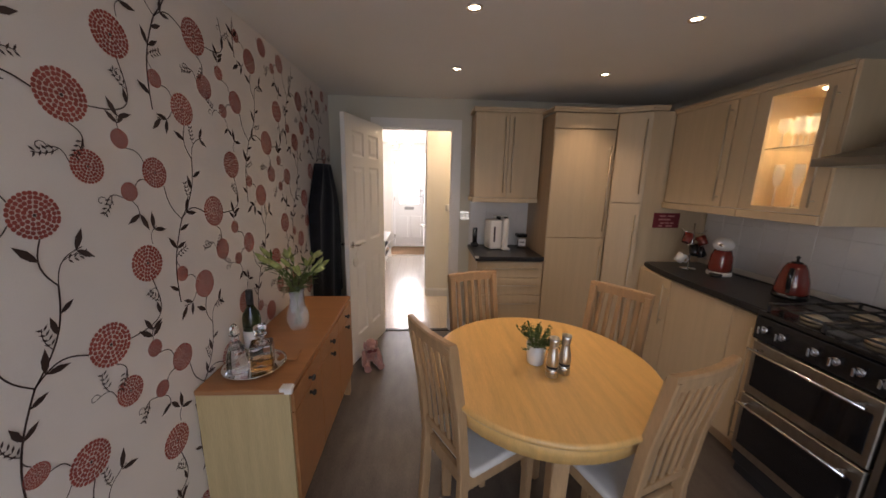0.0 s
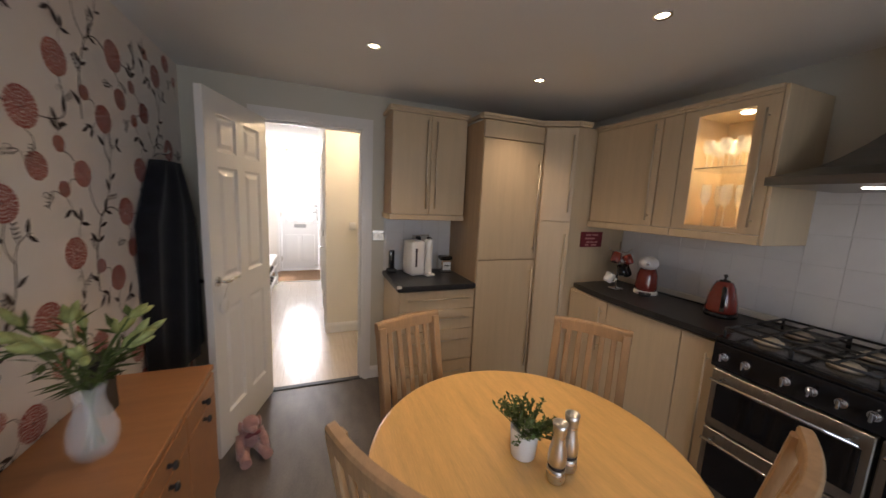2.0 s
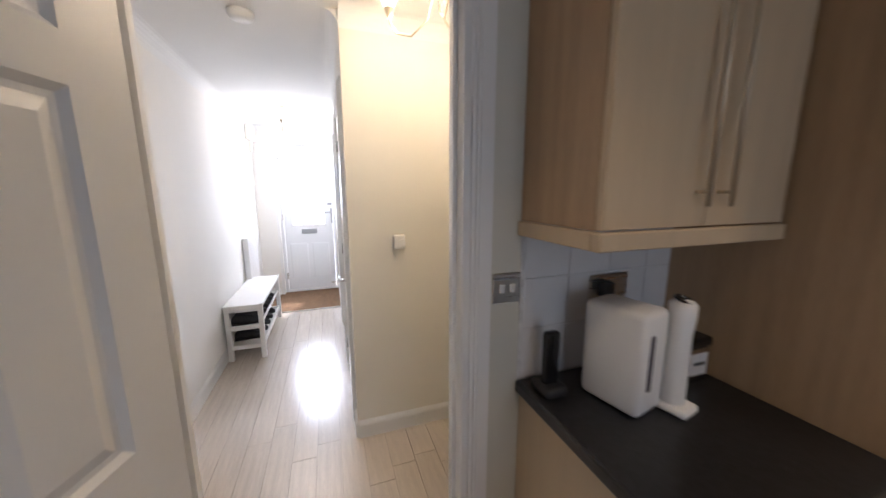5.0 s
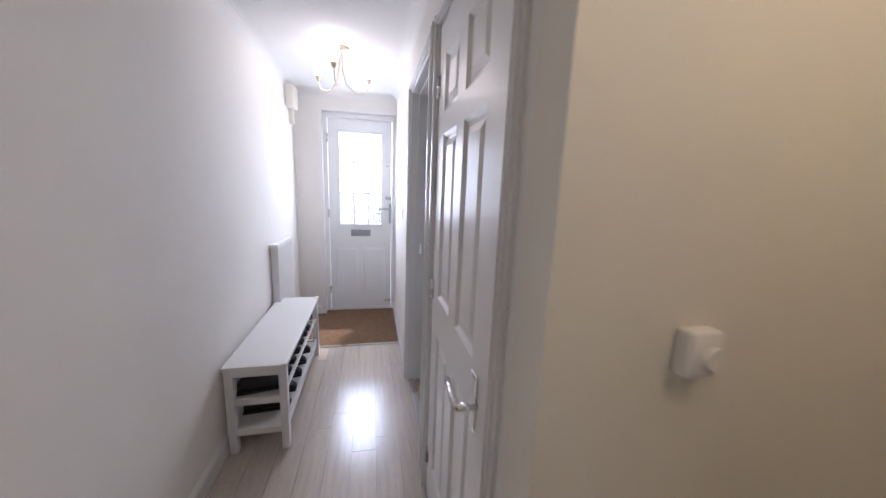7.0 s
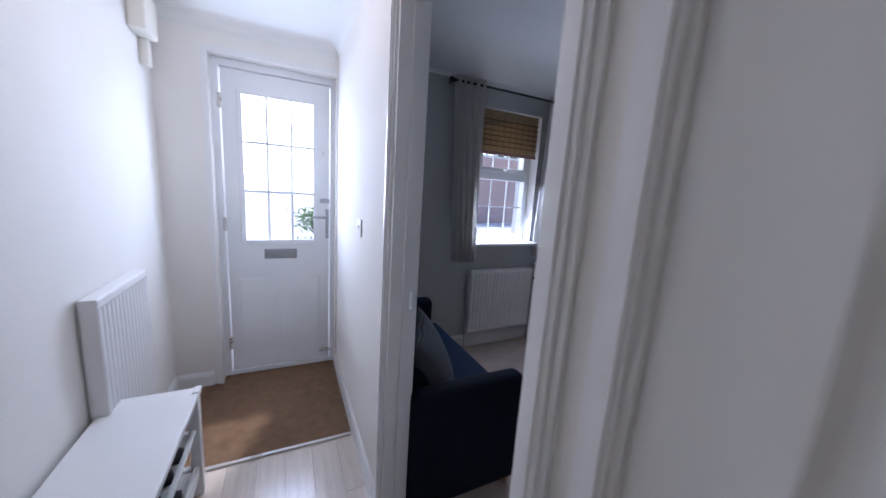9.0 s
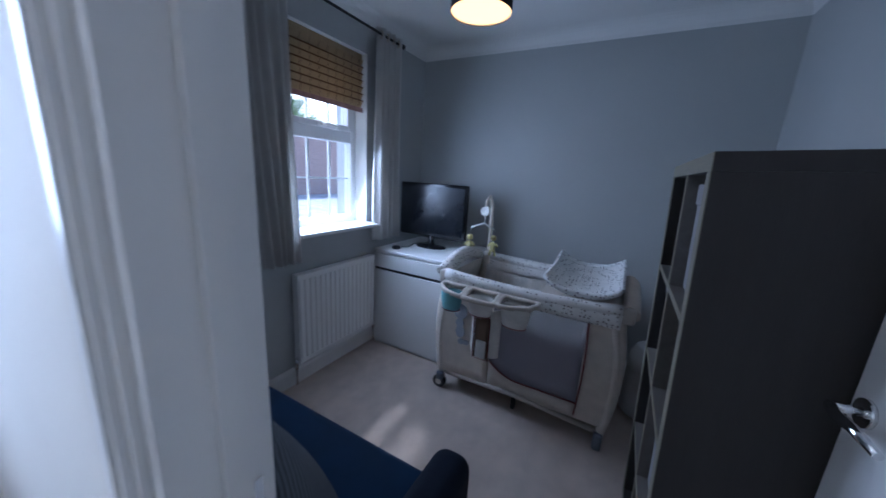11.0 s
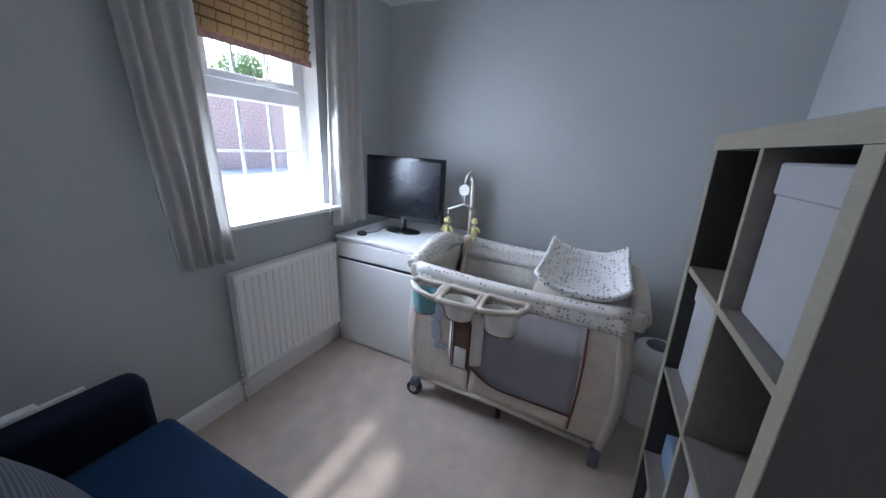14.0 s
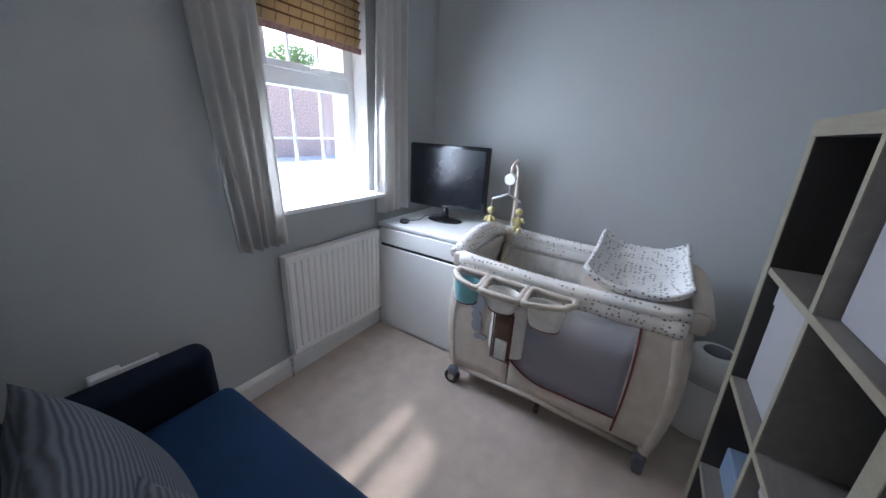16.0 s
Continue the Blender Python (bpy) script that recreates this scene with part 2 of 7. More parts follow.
M["laminate"].node_tree.nodes["Principled BSDF"].inputs["Coat Roughness"].default_value = 0.2


def let_light_through(m, col, share):
    """Thin cloth or cane: part of the light passes through, scattered."""
    nt = m.node_tree
    b = nt.nodes["Principled BSDF"]
    tr = nt.nodes.new("ShaderNodeBsdfTranslucent")
    tr.inputs["Color"].default_value = (*col, 1)
    mix = nt.nodes.new("ShaderNodeMixShader")
    mix.inputs[0].default_value = share
    nt.links.new(b.outputs[0], mix.inputs[1])
    nt.links.new(tr.outputs[0], mix.inputs[2])
    nt.links.new(mix.outputs[0], nt.nodes["Material Output"].inputs["Surface"])


let_light_through(M["hedge"], (0.22, 0.36, 0.12), 0.4)
let_light_through(M["bamboo"], (0.58, 0.43, 0.24), 0.4)
let_light_through(M["curtain"], (0.80, 0.78, 0.74), 0.4)

for dark_cloth in ("navy", "blue", "coat"):
    M[dark_cloth].node_tree.nodes["Principled BSDF"].inputs["Specular IOR Level"].default_value = 0.15

# ---- building helpers ----


def thing(name, m=None, label="", category="", group="", kind=""):
    ob = new(name)
    ob.empty_display_size = 0.1
    if m is not None:
        ob.matrix_world = m
    return tagged(ob, label, category, group, kind)


def mesh_of(name, bm, material):
    bmesh.ops.recalc_face_normals(bm, faces=bm.faces[:])
    me = bpy.data.meshes.new(name)
    bm.to_mesh(me)
    bm.free()
    for mm in material if isinstance(material, (list, tuple)) else [material]:
        me.materials.append(mm)
    return me


def part(name, bm, material, parent=None, label="", m=None):
    ob = new(name, mesh_of(name, bm, material))
    if m is not None:
        ob.matrix_basis = m
    if parent is not None:
        ob.parent = parent
    return tagged(ob, label)


def structure(name, bm, material, label="", category=""):
    return tagged(new(name, mesh_of(name, bm, material)), label, category, kind="structure")


def B():
    return bmesh.new()


def bx(bm, x0, y0, z0, x1, y1, z1, bevel=0.0, seg=1):
    r = bmesh.ops.create_cube(bm, size=1)
    vs = r["verts"]
    for v in vs:
        v.co = Vector(((x0, x1)[v.co.x > 0], (y0, y1)[v.co.y > 0], (z0, z1)[v.co.z > 0]))
    if bevel:
        es = list({e for v in vs for e in v.link_edges})
        bmesh.ops.bevel(bm, geom=es, offset=bevel, segments=seg, affect="EDGES", profile=0.5)
    return bm


def smooth(bm):
    for f in bm.faces:
        f.smooth = True
    return bm


def lathe(bm, prof, n=24, c=(0, 0, 0), soft=True, caps=True):
    rings = []
    for r, z in prof:
        rings.append([bm.verts.new((c[0] + r * math.cos(2 * math.pi * k / n), c[1] + r * math.sin(2 * math.pi * k / n), c[2] + z)) for k in range(n)])
    for a, b in zip(rings, rings[1:]):
        for k in range(n):
            f = bm.faces.new((a[k], a[(k + 1) % n], b[(k + 1) % n], b[k]))
            f.smooth = soft
    if caps and prof[0][0] > 1e-4:
        bm.faces.new(rings[0][::-1])
    if caps and prof[-1][0] > 1e-4:
        bm.faces.new(rings[-1])
    return bm


def tube(bm, pts, r, n=8, closed=False, flat=1.0):
    pts = [Vector(p) for p in pts]
    radii = r if isinstance(r, (list, tuple)) else [r] * len(pts)
    rings, up = [], None
    count = len(pts)
    for i, p in enumerate(pts):
        a = pts[(i - 1) % count] if (closed or i) else p
        b = pts[(i + 1) % count] if (closed or i < count - 1) else p
        d = (b - a).normalized()
        if up is None:
            up = d.orthogonal().normalized()
        up = (up - up.dot(d) * d).normalized()
        side = d.cross(up)
        rings.append([bm.verts.new(p + radii[i] * (math.cos(2 * math.pi * k / n) * up + flat * math.sin(2 * math.pi * k / n) * side)) for k in range(n)])
    pairs = list(zip(rings, rings[1:])) + ([(rings[-1], rings[0])] if closed else [])
    for a, b in pairs:
        for k in range(n):
            bm.faces.new((a[k], a[(k + 1) % n], b[(k + 1) % n], b[k])).smooth = True
    if not closed:
        bm.faces.new(rings[0][::-1])
        bm.faces.new(rings[-1])
    return bm


def cyl(bm, p0, p1, r0, r1=None, n=14):
    return tube(bm, [p0, p1], [r0, r0 if r1 is None else r1], n)


def ball(bm, c, r, sx=1, sy=1, sz=1, u=14, v=9):
    res = bmesh.ops.create_uvsphere(bm, u_segments=u, v_segments=v, radius=r)
    for q in res["verts"]:
        q.co = Vector((q.co.x * sx + c[0], q.co.y * sy + c[1], q.co.z * sz + c[2]))
    for f in {f for q in res["verts"] for f in q.link_faces}:
        f.smooth = True
    return bm


def prism(bm, outline, z0, z1):
    lo = [bm.verts.new((x, y, z0)) for x, y in outline]
    hi = [bm.verts.new((x, y, z1)) for x, y in outline]
    bm.faces.new(lo[::-1])
    bm.faces.new(hi)
    for k in range(len(lo)):
        j = (k + 1) % len(lo)
        bm.faces.new((lo[k], lo[j], hi[j], hi[k]))
    return bm


def arc(cx, cy, r, a0, a1, n):
    return [(cx + r * math.cos(radians(a0 + (a1 - a0) * k / n)), cy + r * math.sin(radians(a0 + (a1 - a0) * k / n))) for k in range(n + 1)]


# ---- structure ----
KX0, KX1, KY0, KY1, KZ = 0.36, 3.45, 0.5, 4.75, 2.228      # kitchen
HX0, HX1, HY0, HY1, HZ = 0.24, 1.245, 4.85, 9.0, 2.315      # hall
SX1, SY1 = 2.6, 5.80                                       # landing beside the hall
NX0, NX1, NY0, NY1, NZ = 1.345, 3.74, 6.62, 8.98, 2.37     # nursery
DX0, DX1, DZ = 0.79, 1.49, 1.992                          # kitchen doorway
FX0, FX1, FZ = 0.50, 1.235, 2.13                           # front doorway
CY0, CY1, CZ = 5.995, 6.70, 2.0                             # cupboard doorway
RY0, RY1, RZ = 6.86, 7.635, 2.02                           # nursery doorway
WX0, WX1, WZ0, WZ1 = 2.40, 3.02, 0.985, 2.12               # nursery window

bm = bx(B(), KX0 - 0.14, KY0 - 0.1, -0.12, KX1 + 0.1, KY1 + 0.05, 0)
floor_kitchen = structure("floor_kitchen", bm, M["vinyl"], "dark grey-brown vinyl kitchen floor with a dull sheen", "floor")
bm = bx(B(), HX0 - 0.1, KY1 + 0.05, -0.12, SX1 + 0.1, HY1 + 0.3, -0.008)
floor_hall = structure("floor_hall", bm, M["laminate"], "pale oak laminate plank hall floor", "floor")
bm = bx(B(), HX1 + 0.05, NY0 - 0.1, -0.007, NX1 + 0.1, NY1 + 0.02, 0.004)
structure("floor_nursery", bm, M["carpet"], "short-pile beige carpet in the nursery", "floor")

bm = bx(B(), KX0 - 0.14, KY0 - 0.1, KZ, KX1 + 0.1, KY1, 2.55)
structure("ceiling_kitchen", bm, M["ceiling"], "plain white kitchen ceiling with recessed lights", "ceiling")
bm = bx(B(), HX0 - 0.1, KY1, HZ, SX1 + 0.1, HY1 + 0.3, 2.55)
structure("ceiling_hall", bm, M["ceiling"], "plain white hall ceiling", "ceiling")
bm = bx(B(), HX1 + 0.05, SY1 + 0.05, NZ, NX1 + 0.1, NY1 + 0.3, 2.552)
structure("ceiling_nursery", bm, M["ceiling"], "plain pale nursery ceiling", "ceiling")

wall_papered = structure("wall_kitchen_west", bx(B(), KX0 - 0.14, KY0 - 0.1, 0, KX0, KY1, KZ), M["paper"], "cream papered wall with coral flowers and dark vines", "wall")
bm = B()
bx(bm, KX0 - 0.14, KY1, 0, DX0, KY1 + 0.1, HZ)
bx(bm, DX1, KY1, 0, KX1 + 0.1, KY1 + 0.1, HZ)
bx(bm, DX0, KY1, DZ, DX1, KY1 + 0.1, HZ)
structure("wall_kitchen_north", bm, M["sage"], "pale sage painted kitchen wall with a doorway", "wall")
wall_tiled = structure("wall_kitchen_east", bx(B(), KX1, KY0 - 0.1, 0, KX1 + 0.1, KY1, KZ), M["sage"], "pale painted kitchen wall behind the worktop", "wall")
bm = B()
bx(bm, KX0 - 0.14, KY0 - 0.1, 0, 0.60, KY0, KZ)
bx(bm, 2.40, KY0 - 0.1, 0, KX1 + 0.1, KY0, KZ)
bx(bm, 0.60, KY0 - 0.1, 2.1, 2.40, KY0, KZ)
structure("wall_kitchen_south", bm, M["sage"], "pale painted kitchen wall with a wide glazed opening", "wall")
structure("wall_hall_west", bx(B(), HX0 - 0.1, KY1 + 0.1, 0, HX0, HY1 + 0.15, HZ), M["hallwall"], "long plain cream hall wall", "wall")
bm = B()
bx(bm, HX0, HY1, 0, FX0, HY1 + 0.3, HZ)
bx(bm, FX1, HY1, 0, NX0, HY1 + 0.3, HZ)
bx(bm, FX0, HY1, FZ, FX1, HY1 + 0.3, HZ)
structure("wall_hall_north", bm, M["hallwall"], "cream wall around the front door", "wall")
bm = B()
bx(bm, HX1, SY1 + 0.1, 0, NX0 - 0.05, CY0, HZ)
bx(bm, HX1, CY0, CZ, NX0 - 0.05, CY1, HZ)
bx(bm, HX1, CY1, 0, NX0 - 0.05, RY0, HZ)
bx(bm, HX1, RY0, RZ, NX0 - 0.05, RY1, HZ)
bx(bm, HX1, RY1, 0, NX0 - 0.05, HY1, HZ)
structure("wall_hall_east", bm, M["hallwall"], "cream hall wall with a cupboard door and the nursery doorway", "wall")
bm = B()
bx(bm, NX0 - 0.05, SY1 + 0.1, 0, NX0, RY0, NZ)
bx(bm, NX0 - 0.05, RY0, RZ, NX0, RY1, NZ)
bx(bm, NX0 - 0.05, RY1, 0, NX0, NY1, NZ)
structure("wall_nursery_west", bm, M["grey"], "grey painted nursery wall beside the doorway", "wall")
bm = B()
bx(bm, HX1, SY1, 0, SX1 + 0.1, SY1 + 0.1, HZ)
structure("wall_landing_north", bm, M["plaster"], "warm-lit cream wall facing the kitchen doorway", "wall")
bm = B()
bx(bm, SX1, KY1 + 0.1, 0, SX1 + 0.1, SY1, HZ)
structure("wall_landing_east", bm, M["plaster"], "plain cream end wall", "wall")
bm = B()
bx(bm, NX0, NY0 - 0.1, 0, NX1 + 0.1, NY0, NZ)
structure("wall_nursery_south", bm, M["grey"], "plain grey nursery wall behind the shelving unit", "wall")
structure("wall_nursery_east", bx(B(), NX1, NY0, 0, NX1 + 0.1, NY1 + 0.3, NZ), M["grey"], "plain grey nursery wall behind the cot", "wall")
bm = B()
bx(bm, NX0, NY1, 0, WX0, NY1 + 0.3, NZ)
bx(bm, WX1, NY1, 0, NX1, NY1 + 0.3, NZ)
bx(bm, WX0, NY1, 0, WX1, NY1 + 0.3, WZ0)
bx(bm, WX0, NY1, WZ1, WX1, NY1 + 0.3, NZ)
structure("wall_nursery_north", bm, M["grey"], "grey nursery wall with a window in a deep reveal", "wall")


def skirting(bm, x0, y0, x1, y1, side, h=0.11, t=0.014):
    """A moulded skirting along a wall; side is the normal into the room."""
    d = Vector((x1 - x0, y1 - y0, 0))
    n = Vector((side[0], side[1], 0))
    prof = [(0, 0), (t, 0), (t, h - 0.03), (t * 0.75, h - 0.018), (t * 0.4, h - 0.008), (0.001, h)]
    a = [bm.verts.new(Vector((x0, y0, 0)) + n * p + Vector((0, 0, q))) for p, q in prof]
    b = [bm.verts.new(v.co + d) for v in a]
    for k in range(len(prof)):
        j = (k + 1) % len(prof)
        bm.faces.new((a[k], a[j], b[j], b[k]))
    bm.faces.new(a)
    bm.faces.new(b[::-1])


bm = B()
skirting(bm, HX0, HY0, HX0, HY1, (1, 0))
skirting(bm, HX1, SY1, HX1, CY0 - 0.06, (-1, 0))
skirting(bm, HX1, CY1 + 0.06, HX1, RY0 - 0.06, (-1, 0))
skirting(bm, HX1, RY1 + 0.06, HX1, HY1, (-1, 0))
skirting(bm, HX1, SY1, SX1, SY1, (0, -1))
skirting(bm, HX0, HY1, FX0 - 0.05, HY1, (0, -1))
structure("baseboard_hall", bm, M["white"], "white moulded skirting board along the hall", "skirting")
bm = B()
skirting(bm, DX1 + 0.06, KY1, 1.64, KY1, (0, -1), 0.1)
skirting(bm, KX0, KY1, DX0 - 0.06, KY1, (0, -1), 0.1)
structure("baseboard_kitchen", bm, M["white"], "white skirting beside the kitchen doorway", "skirting")
bm = B()
skirting(bm, NX0, NY1, NX1, NY1, (0, -1), 0.12)
skirting(bm, NX1, NY0, NX1, NY1, (-1, 0), 0.12)
skirting(bm, NX0, RY1 + 0.06, NX0, NY1, (1, 0), 0.12)
skirting(bm, NX0, NY0, NX1, NY0, (0, 1), 0.12)
structure("baseboard_nursery", bm, M["white"], "white skirting board around the nursery", "skirting")


def coving(bm, x0, y0, x1, y1, side, z, s=0.09):
    d = Vector((x1 - x0, y1 - y0, 0))
    n = Vector((side[0], side[1], 0))
    prof = [(0, 0)] + [(s - s * math.cos(radians(a)), -s + s * math.sin(radians(a))) for a in range(0, 91, 15)]
    a = [bm.verts.new(Vector((x0, y0, z)) + n * p + Vector((0, 0, q))) for p, q in prof]
    b = [bm.verts.new(v.co + d) for v in a]
    for k in range(len(prof)):
        j = (k + 1) % len(prof)
        bm.faces.new((a[k], a[j], b[j], b[k]))
    bm.faces.new(a)
    bm.faces.new(b[::-1])


bm = B()
coving(bm, NX0, NY1, NX1, NY1, (0, -1), NZ)
coving(bm, NX1, NY0, NX1, NY1, (-1, 0), NZ)
coving(bm, NX0, NY0, NX1, NY0, (0, 1), NZ)
coving(bm, NX0, NY0, NX0, NY1, (1, 0), NZ)
structure("coving_nursery", bm, M["ceiling"], "curved white plaster coving in the nursery", "coving")
bm = B()
coving(bm, HX0, HY0, HX0, HY1, (1, 0), HZ, 0.08)
coving(bm, HX1, SY1, HX1, HY1, (-1, 0), HZ, 0.08)
coving(bm, HX0, HY1, HX1, HY1, (0, -1), HZ, 0.08)
coving(bm, HX1, SY1, SX1, SY1, (0, -1), HZ, 0.08)
structure("coving_hall", bm, M["ceiling"], "curved white plaster coving in the hall", "coving")


def architrave(bm, u0, u1, h, w=0.06, t=0.016):
    """Stepped door trim around an opening, in the plane y = 0, facing -y."""
    for a, b, c in ((0, w, t * 0.55), (0.010, w - 0.014, t), (0.018, w - 0.026, t * 1.25)):
        bx(bm, u0 - b, -c, 0, u0 - a, 0, h + a)
        bx(bm, u1 + a, -c, 0, u1 + b, 0, h + a)
        bx(bm, u0 - b, -c, h + a, u1 + b, 0, h + b)


def lining(bm, u0, u1, h, depth, t=0.02):
    bx(bm, u0, 0, 0, u0 + t, depth, h)
    bx(bm, u1 - t, 0, 0, u1, depth, h)
    bx(bm, u0 + t, 0, h - t, u1 - t, depth, h)
    bx(bm, u0 + t, depth * 0.45, 0, u0 + t + 0.012, depth * 0.7, h - t)
    bx(bm, u1 - t - 0.012, depth * 0.45, 0, u1 - t, depth * 0.7, h - t)
    bx(bm, u0 + t + 0.012, depth * 0.45, h - t - 0.012, u1 - t - 0.012, depth * 0.7, h - t)


def trim_set(name, m, u0, u1, h, depth, label, back=True):
    bm = B()
    architrave(bm, u0, u1, h)
    lining(bm, u0 - 0.001, u1 + 0.001, h + 0.001, depth)
    if back:
        bm2 = B()
        architrave(bm2, u0, u1, h)
        for v in bm2.verts:
            v.co.y = depth - v.co.y
        me = bpy.data.meshes.new("tmp")
        bm2.to_mesh(me)
        bm2.free()
        bm.from_mesh(me)
        bpy.data.meshes.remove(me)
    ob = structure(name, bm, M["white"], label, "door trim")
    ob.matrix_world = m
    return ob


trim_set("trim_kitchen_doorway", pose(0, KY1, 0), DX0, DX1, DZ, 0.1, "white gloss door frame of the kitchen doorway")
EAST = lambda x, y: pose(x, y, 0, 0, 0, -90)      # local x runs to -y, local y to +x
trim_set("trim_cupboard", EAST(HX1, 0), -CY1, -CY0, CZ, 0.1, "white gloss frame around the cupboard door", False)
trim_nursery = trim_set("trim_nursery_doorway", EAST(HX1, 0), -RY1, -RY0, RZ, 0.1, "white gloss door frame of the nursery doorway")
part("strike_plate", bx(B(), -RY1 + 0.0195, 0.06, 0.96, -RY1 + 0.0215, 0.085, 1.03, 0.0005), M["chrome"], trim_nursery, "chrome strike plate in the jamb")
bm = bx(B(), DX0, KY1 - 0.005, -0.004, DX1, KY1 + 0.045, 0.007, 0.003)
structure("threshold_kitchen", bm, M["iron"], "thin dark metal strip across the kitchen threshold", "threshold")
bm = bx(B(), HX1 + 0.02, RY0, -0.004, HX1 + 0.055, RY1, 0.009, 0.003)
structure("threshold_nursery", bm, M["steel"], "thin metal strip where laminate meets carpet", "threshold")


def panel_door(name, m, w, h, label, category="door", t=0.036, hand=1, handle_z=1.0):
    """Six-panel moulded door: hinge edge at x = 0, leaf towards +x, faces at y = 0 and y = t."""
    d = thing(name, m, label, category, kind="structure")
    st, mid = 0.155 * w, 0.13 * w
    zs = [(0.11 * h, 0.425 * h), (0.505 * h, 0.812 * h), (0.85 * h, 0.945 * h)]
    us = [(st, w / 2 - mid / 2), (w / 2 + mid / 2, w - st)]
    bm = B()
    bx(bm, 0, 0, 0.004, st, t, h)
    bx(bm, w - st, 0, 0.004, w, t, h)
    bx(bm, us[0][1], 0, 0.004, us[1][0], t, h)
    edges = [0.004] + [v for z in zs for v in z] + [h]
    for u0, u1 in us:
        for k in range(0, len(edges), 2):
            bx(bm, u0, 0, edges[k], u1, t, edges[k + 1])
    part("leaf", bm, M["white"], d)
    for u0, u1 in us:
        for z0, z1 in zs:
            bm = B()
            for y, s in ((0.0, 1), (t, -1)):
                rings = []
                for ins, dep in ((0.0, 0.0005), (0.012, 0.010), (0.022, 0.011), (0.045, 0.003), (0.05, 0.003)):
                    ins = min(ins, (u1 - u0) * 0.3)
                    yy = y + s * dep
                    rings.append([bm.verts.new(q) for q in ((u0 + ins, yy, z0 + ins), (u1 - ins, yy, z0 + ins), (u1 - ins, yy, z1 - ins), (u0 + ins, yy, z1 - ins))])
                for a, b in zip(rings, rings[1:]):
                    for k in range(4):
                        bm.faces.new((a[k], a[(k + 1) % 4], b[(k + 1) % 4], b[k]))
                bm.faces.new(rings[-1])
            part("panel", bm, M["white"], d)
    for y, s in ((0.0, -1), (t, 1)):
        bm = B()
        bx(bm, w - 0.085, min(y, y + s * 0.006), handle_z - 0.075, w - 0.045, max(y, y + s * 0.006), handle_z + 0.075, 0.002) if hand == 2 else cyl(bm, (w - 0.045, y, handle_z), (w - 0.045, y + s * 0.008, handle_z), 0.026, n=18)
        cyl(bm, (w - 0.045, y, handle_z), (w - 0.045, y + s * 0.05, handle_z), 0.009)
        tube(bm, [(w - 0.045, y + s * 0.046, handle_z), (w - 0.08, y + s * 0.052, handle_z), (w - 0.12, y + s * 0.05, handle_z + 0.004), (w - 0.175, y + s * 0.045, handle_z - 0.002)], [0.009, 0.010, 0.009, 0.007], 10)
        part("door_handle", bm, M["chrome"], d, "chrome lever handle")
    for z in (0.2, 1.0, 1.78):
        part("hinge", cyl(bx(B(), -0.004, -0.001, z - 0.04, 0.03, 0.0005, z + 0.04), (-0.003, -0.004, z - 0.04), (-0.003, -0.004, z + 0.04), 0.005, n=8), M["chrome"], d)
    return d


def turn_to(x0, y0, x1, y1):
    return math.degrees(math.atan2(y1 - y0, x1 - x0))


kitchen_door = panel_door("door_kitchen", pose(0.80, 4.745, 0.008, 0, 0, turn_to(0.80, 4.745, 0.61, 4.11)), 0.66, 1.965, "white six-panel interior door standing open into the kitchen")
cupboard_door = panel_door("door_cupboard", pose(HX1 - 0.004, CY1 - 0.02, 0.008, 0, 0, -90), CY1 - CY0 - 0.04, CZ - 0.03, "closed white six-panel cupboard door in the hall", hand=2, handle_z=0.90)
nursery_door = panel_door("door_nursery", pose(1.372, 6.845, 0.01, 0, 0, 0.3), 0.625, 1.98, "white six-panel door standing open against the nursery shelving")

# ---- kitchen units ----


def bar_handle(parent, p0, p1, out=(0, -1, 0), r=0.0048):
    p0, p1, o = Vector(p0), Vector(p1), Vector(out)
    d = (p1 - p0).normalized()
    bm = tube(B(), [p0 + o * 0.028, p1 + o * 0.028], r, 8)
    for q in (p0 + d * 0.03, p1 - d * 0.03):
        tube(bm, [q, q + o * 0.028], r * 0.8, 8)
    part("handle", bm, M["nickel"], parent, "brushed metal bar handle")


def front(name, parent, x0, z0, x1, z1, handle=None, t=0.02, mat="maple"):
    """A cabinet door or drawer front; its face lies at y = -t."""
    ob = part(name, bx(B(), x0 + 0.0015, -t, z0 + 0.0015, x1 - 0.0015, -0.001, z1 - 0.0015, 0.0015), M[mat], parent)
    if handle:
        bar_handle(ob, *handle)
    return ob


def vh(x, z0, z1, t=0.02):
    return (x, -t, z0), (x, -t, z1)


def hh(x0, x1, z, t=0.02):
    return (x0, -t, z), (x1, -t, z)


def cornice(bm, pts, z, proud=0.02, h=0.035, depth=0.03):
    """A stepped moulding along a line of points, its face towards the right of the run."""
    for (xa, ya), (xb, yb) in zip(pts, pts[1:]):
        d = Vector((xb - xa, yb - ya, 0))
        n = Vector((d.y, -d.x, 0)).normalized()
        e = d.normalized() * proud
        for p, za, zb in ((proud * 0.5, z, z + h * 0.45), (proud, z + h * 0.45, z + h)):
            q = [Vector((xa, ya, 0)) - e + n * p, Vector((xb, yb, 0)) + e + n * p, Vector((xb, yb, 0)) + e - n * depth, Vector((xa, ya, 0)) - e - n * depth]
            prism(bm, [(v.x, v.y) for v in q], za, zb)


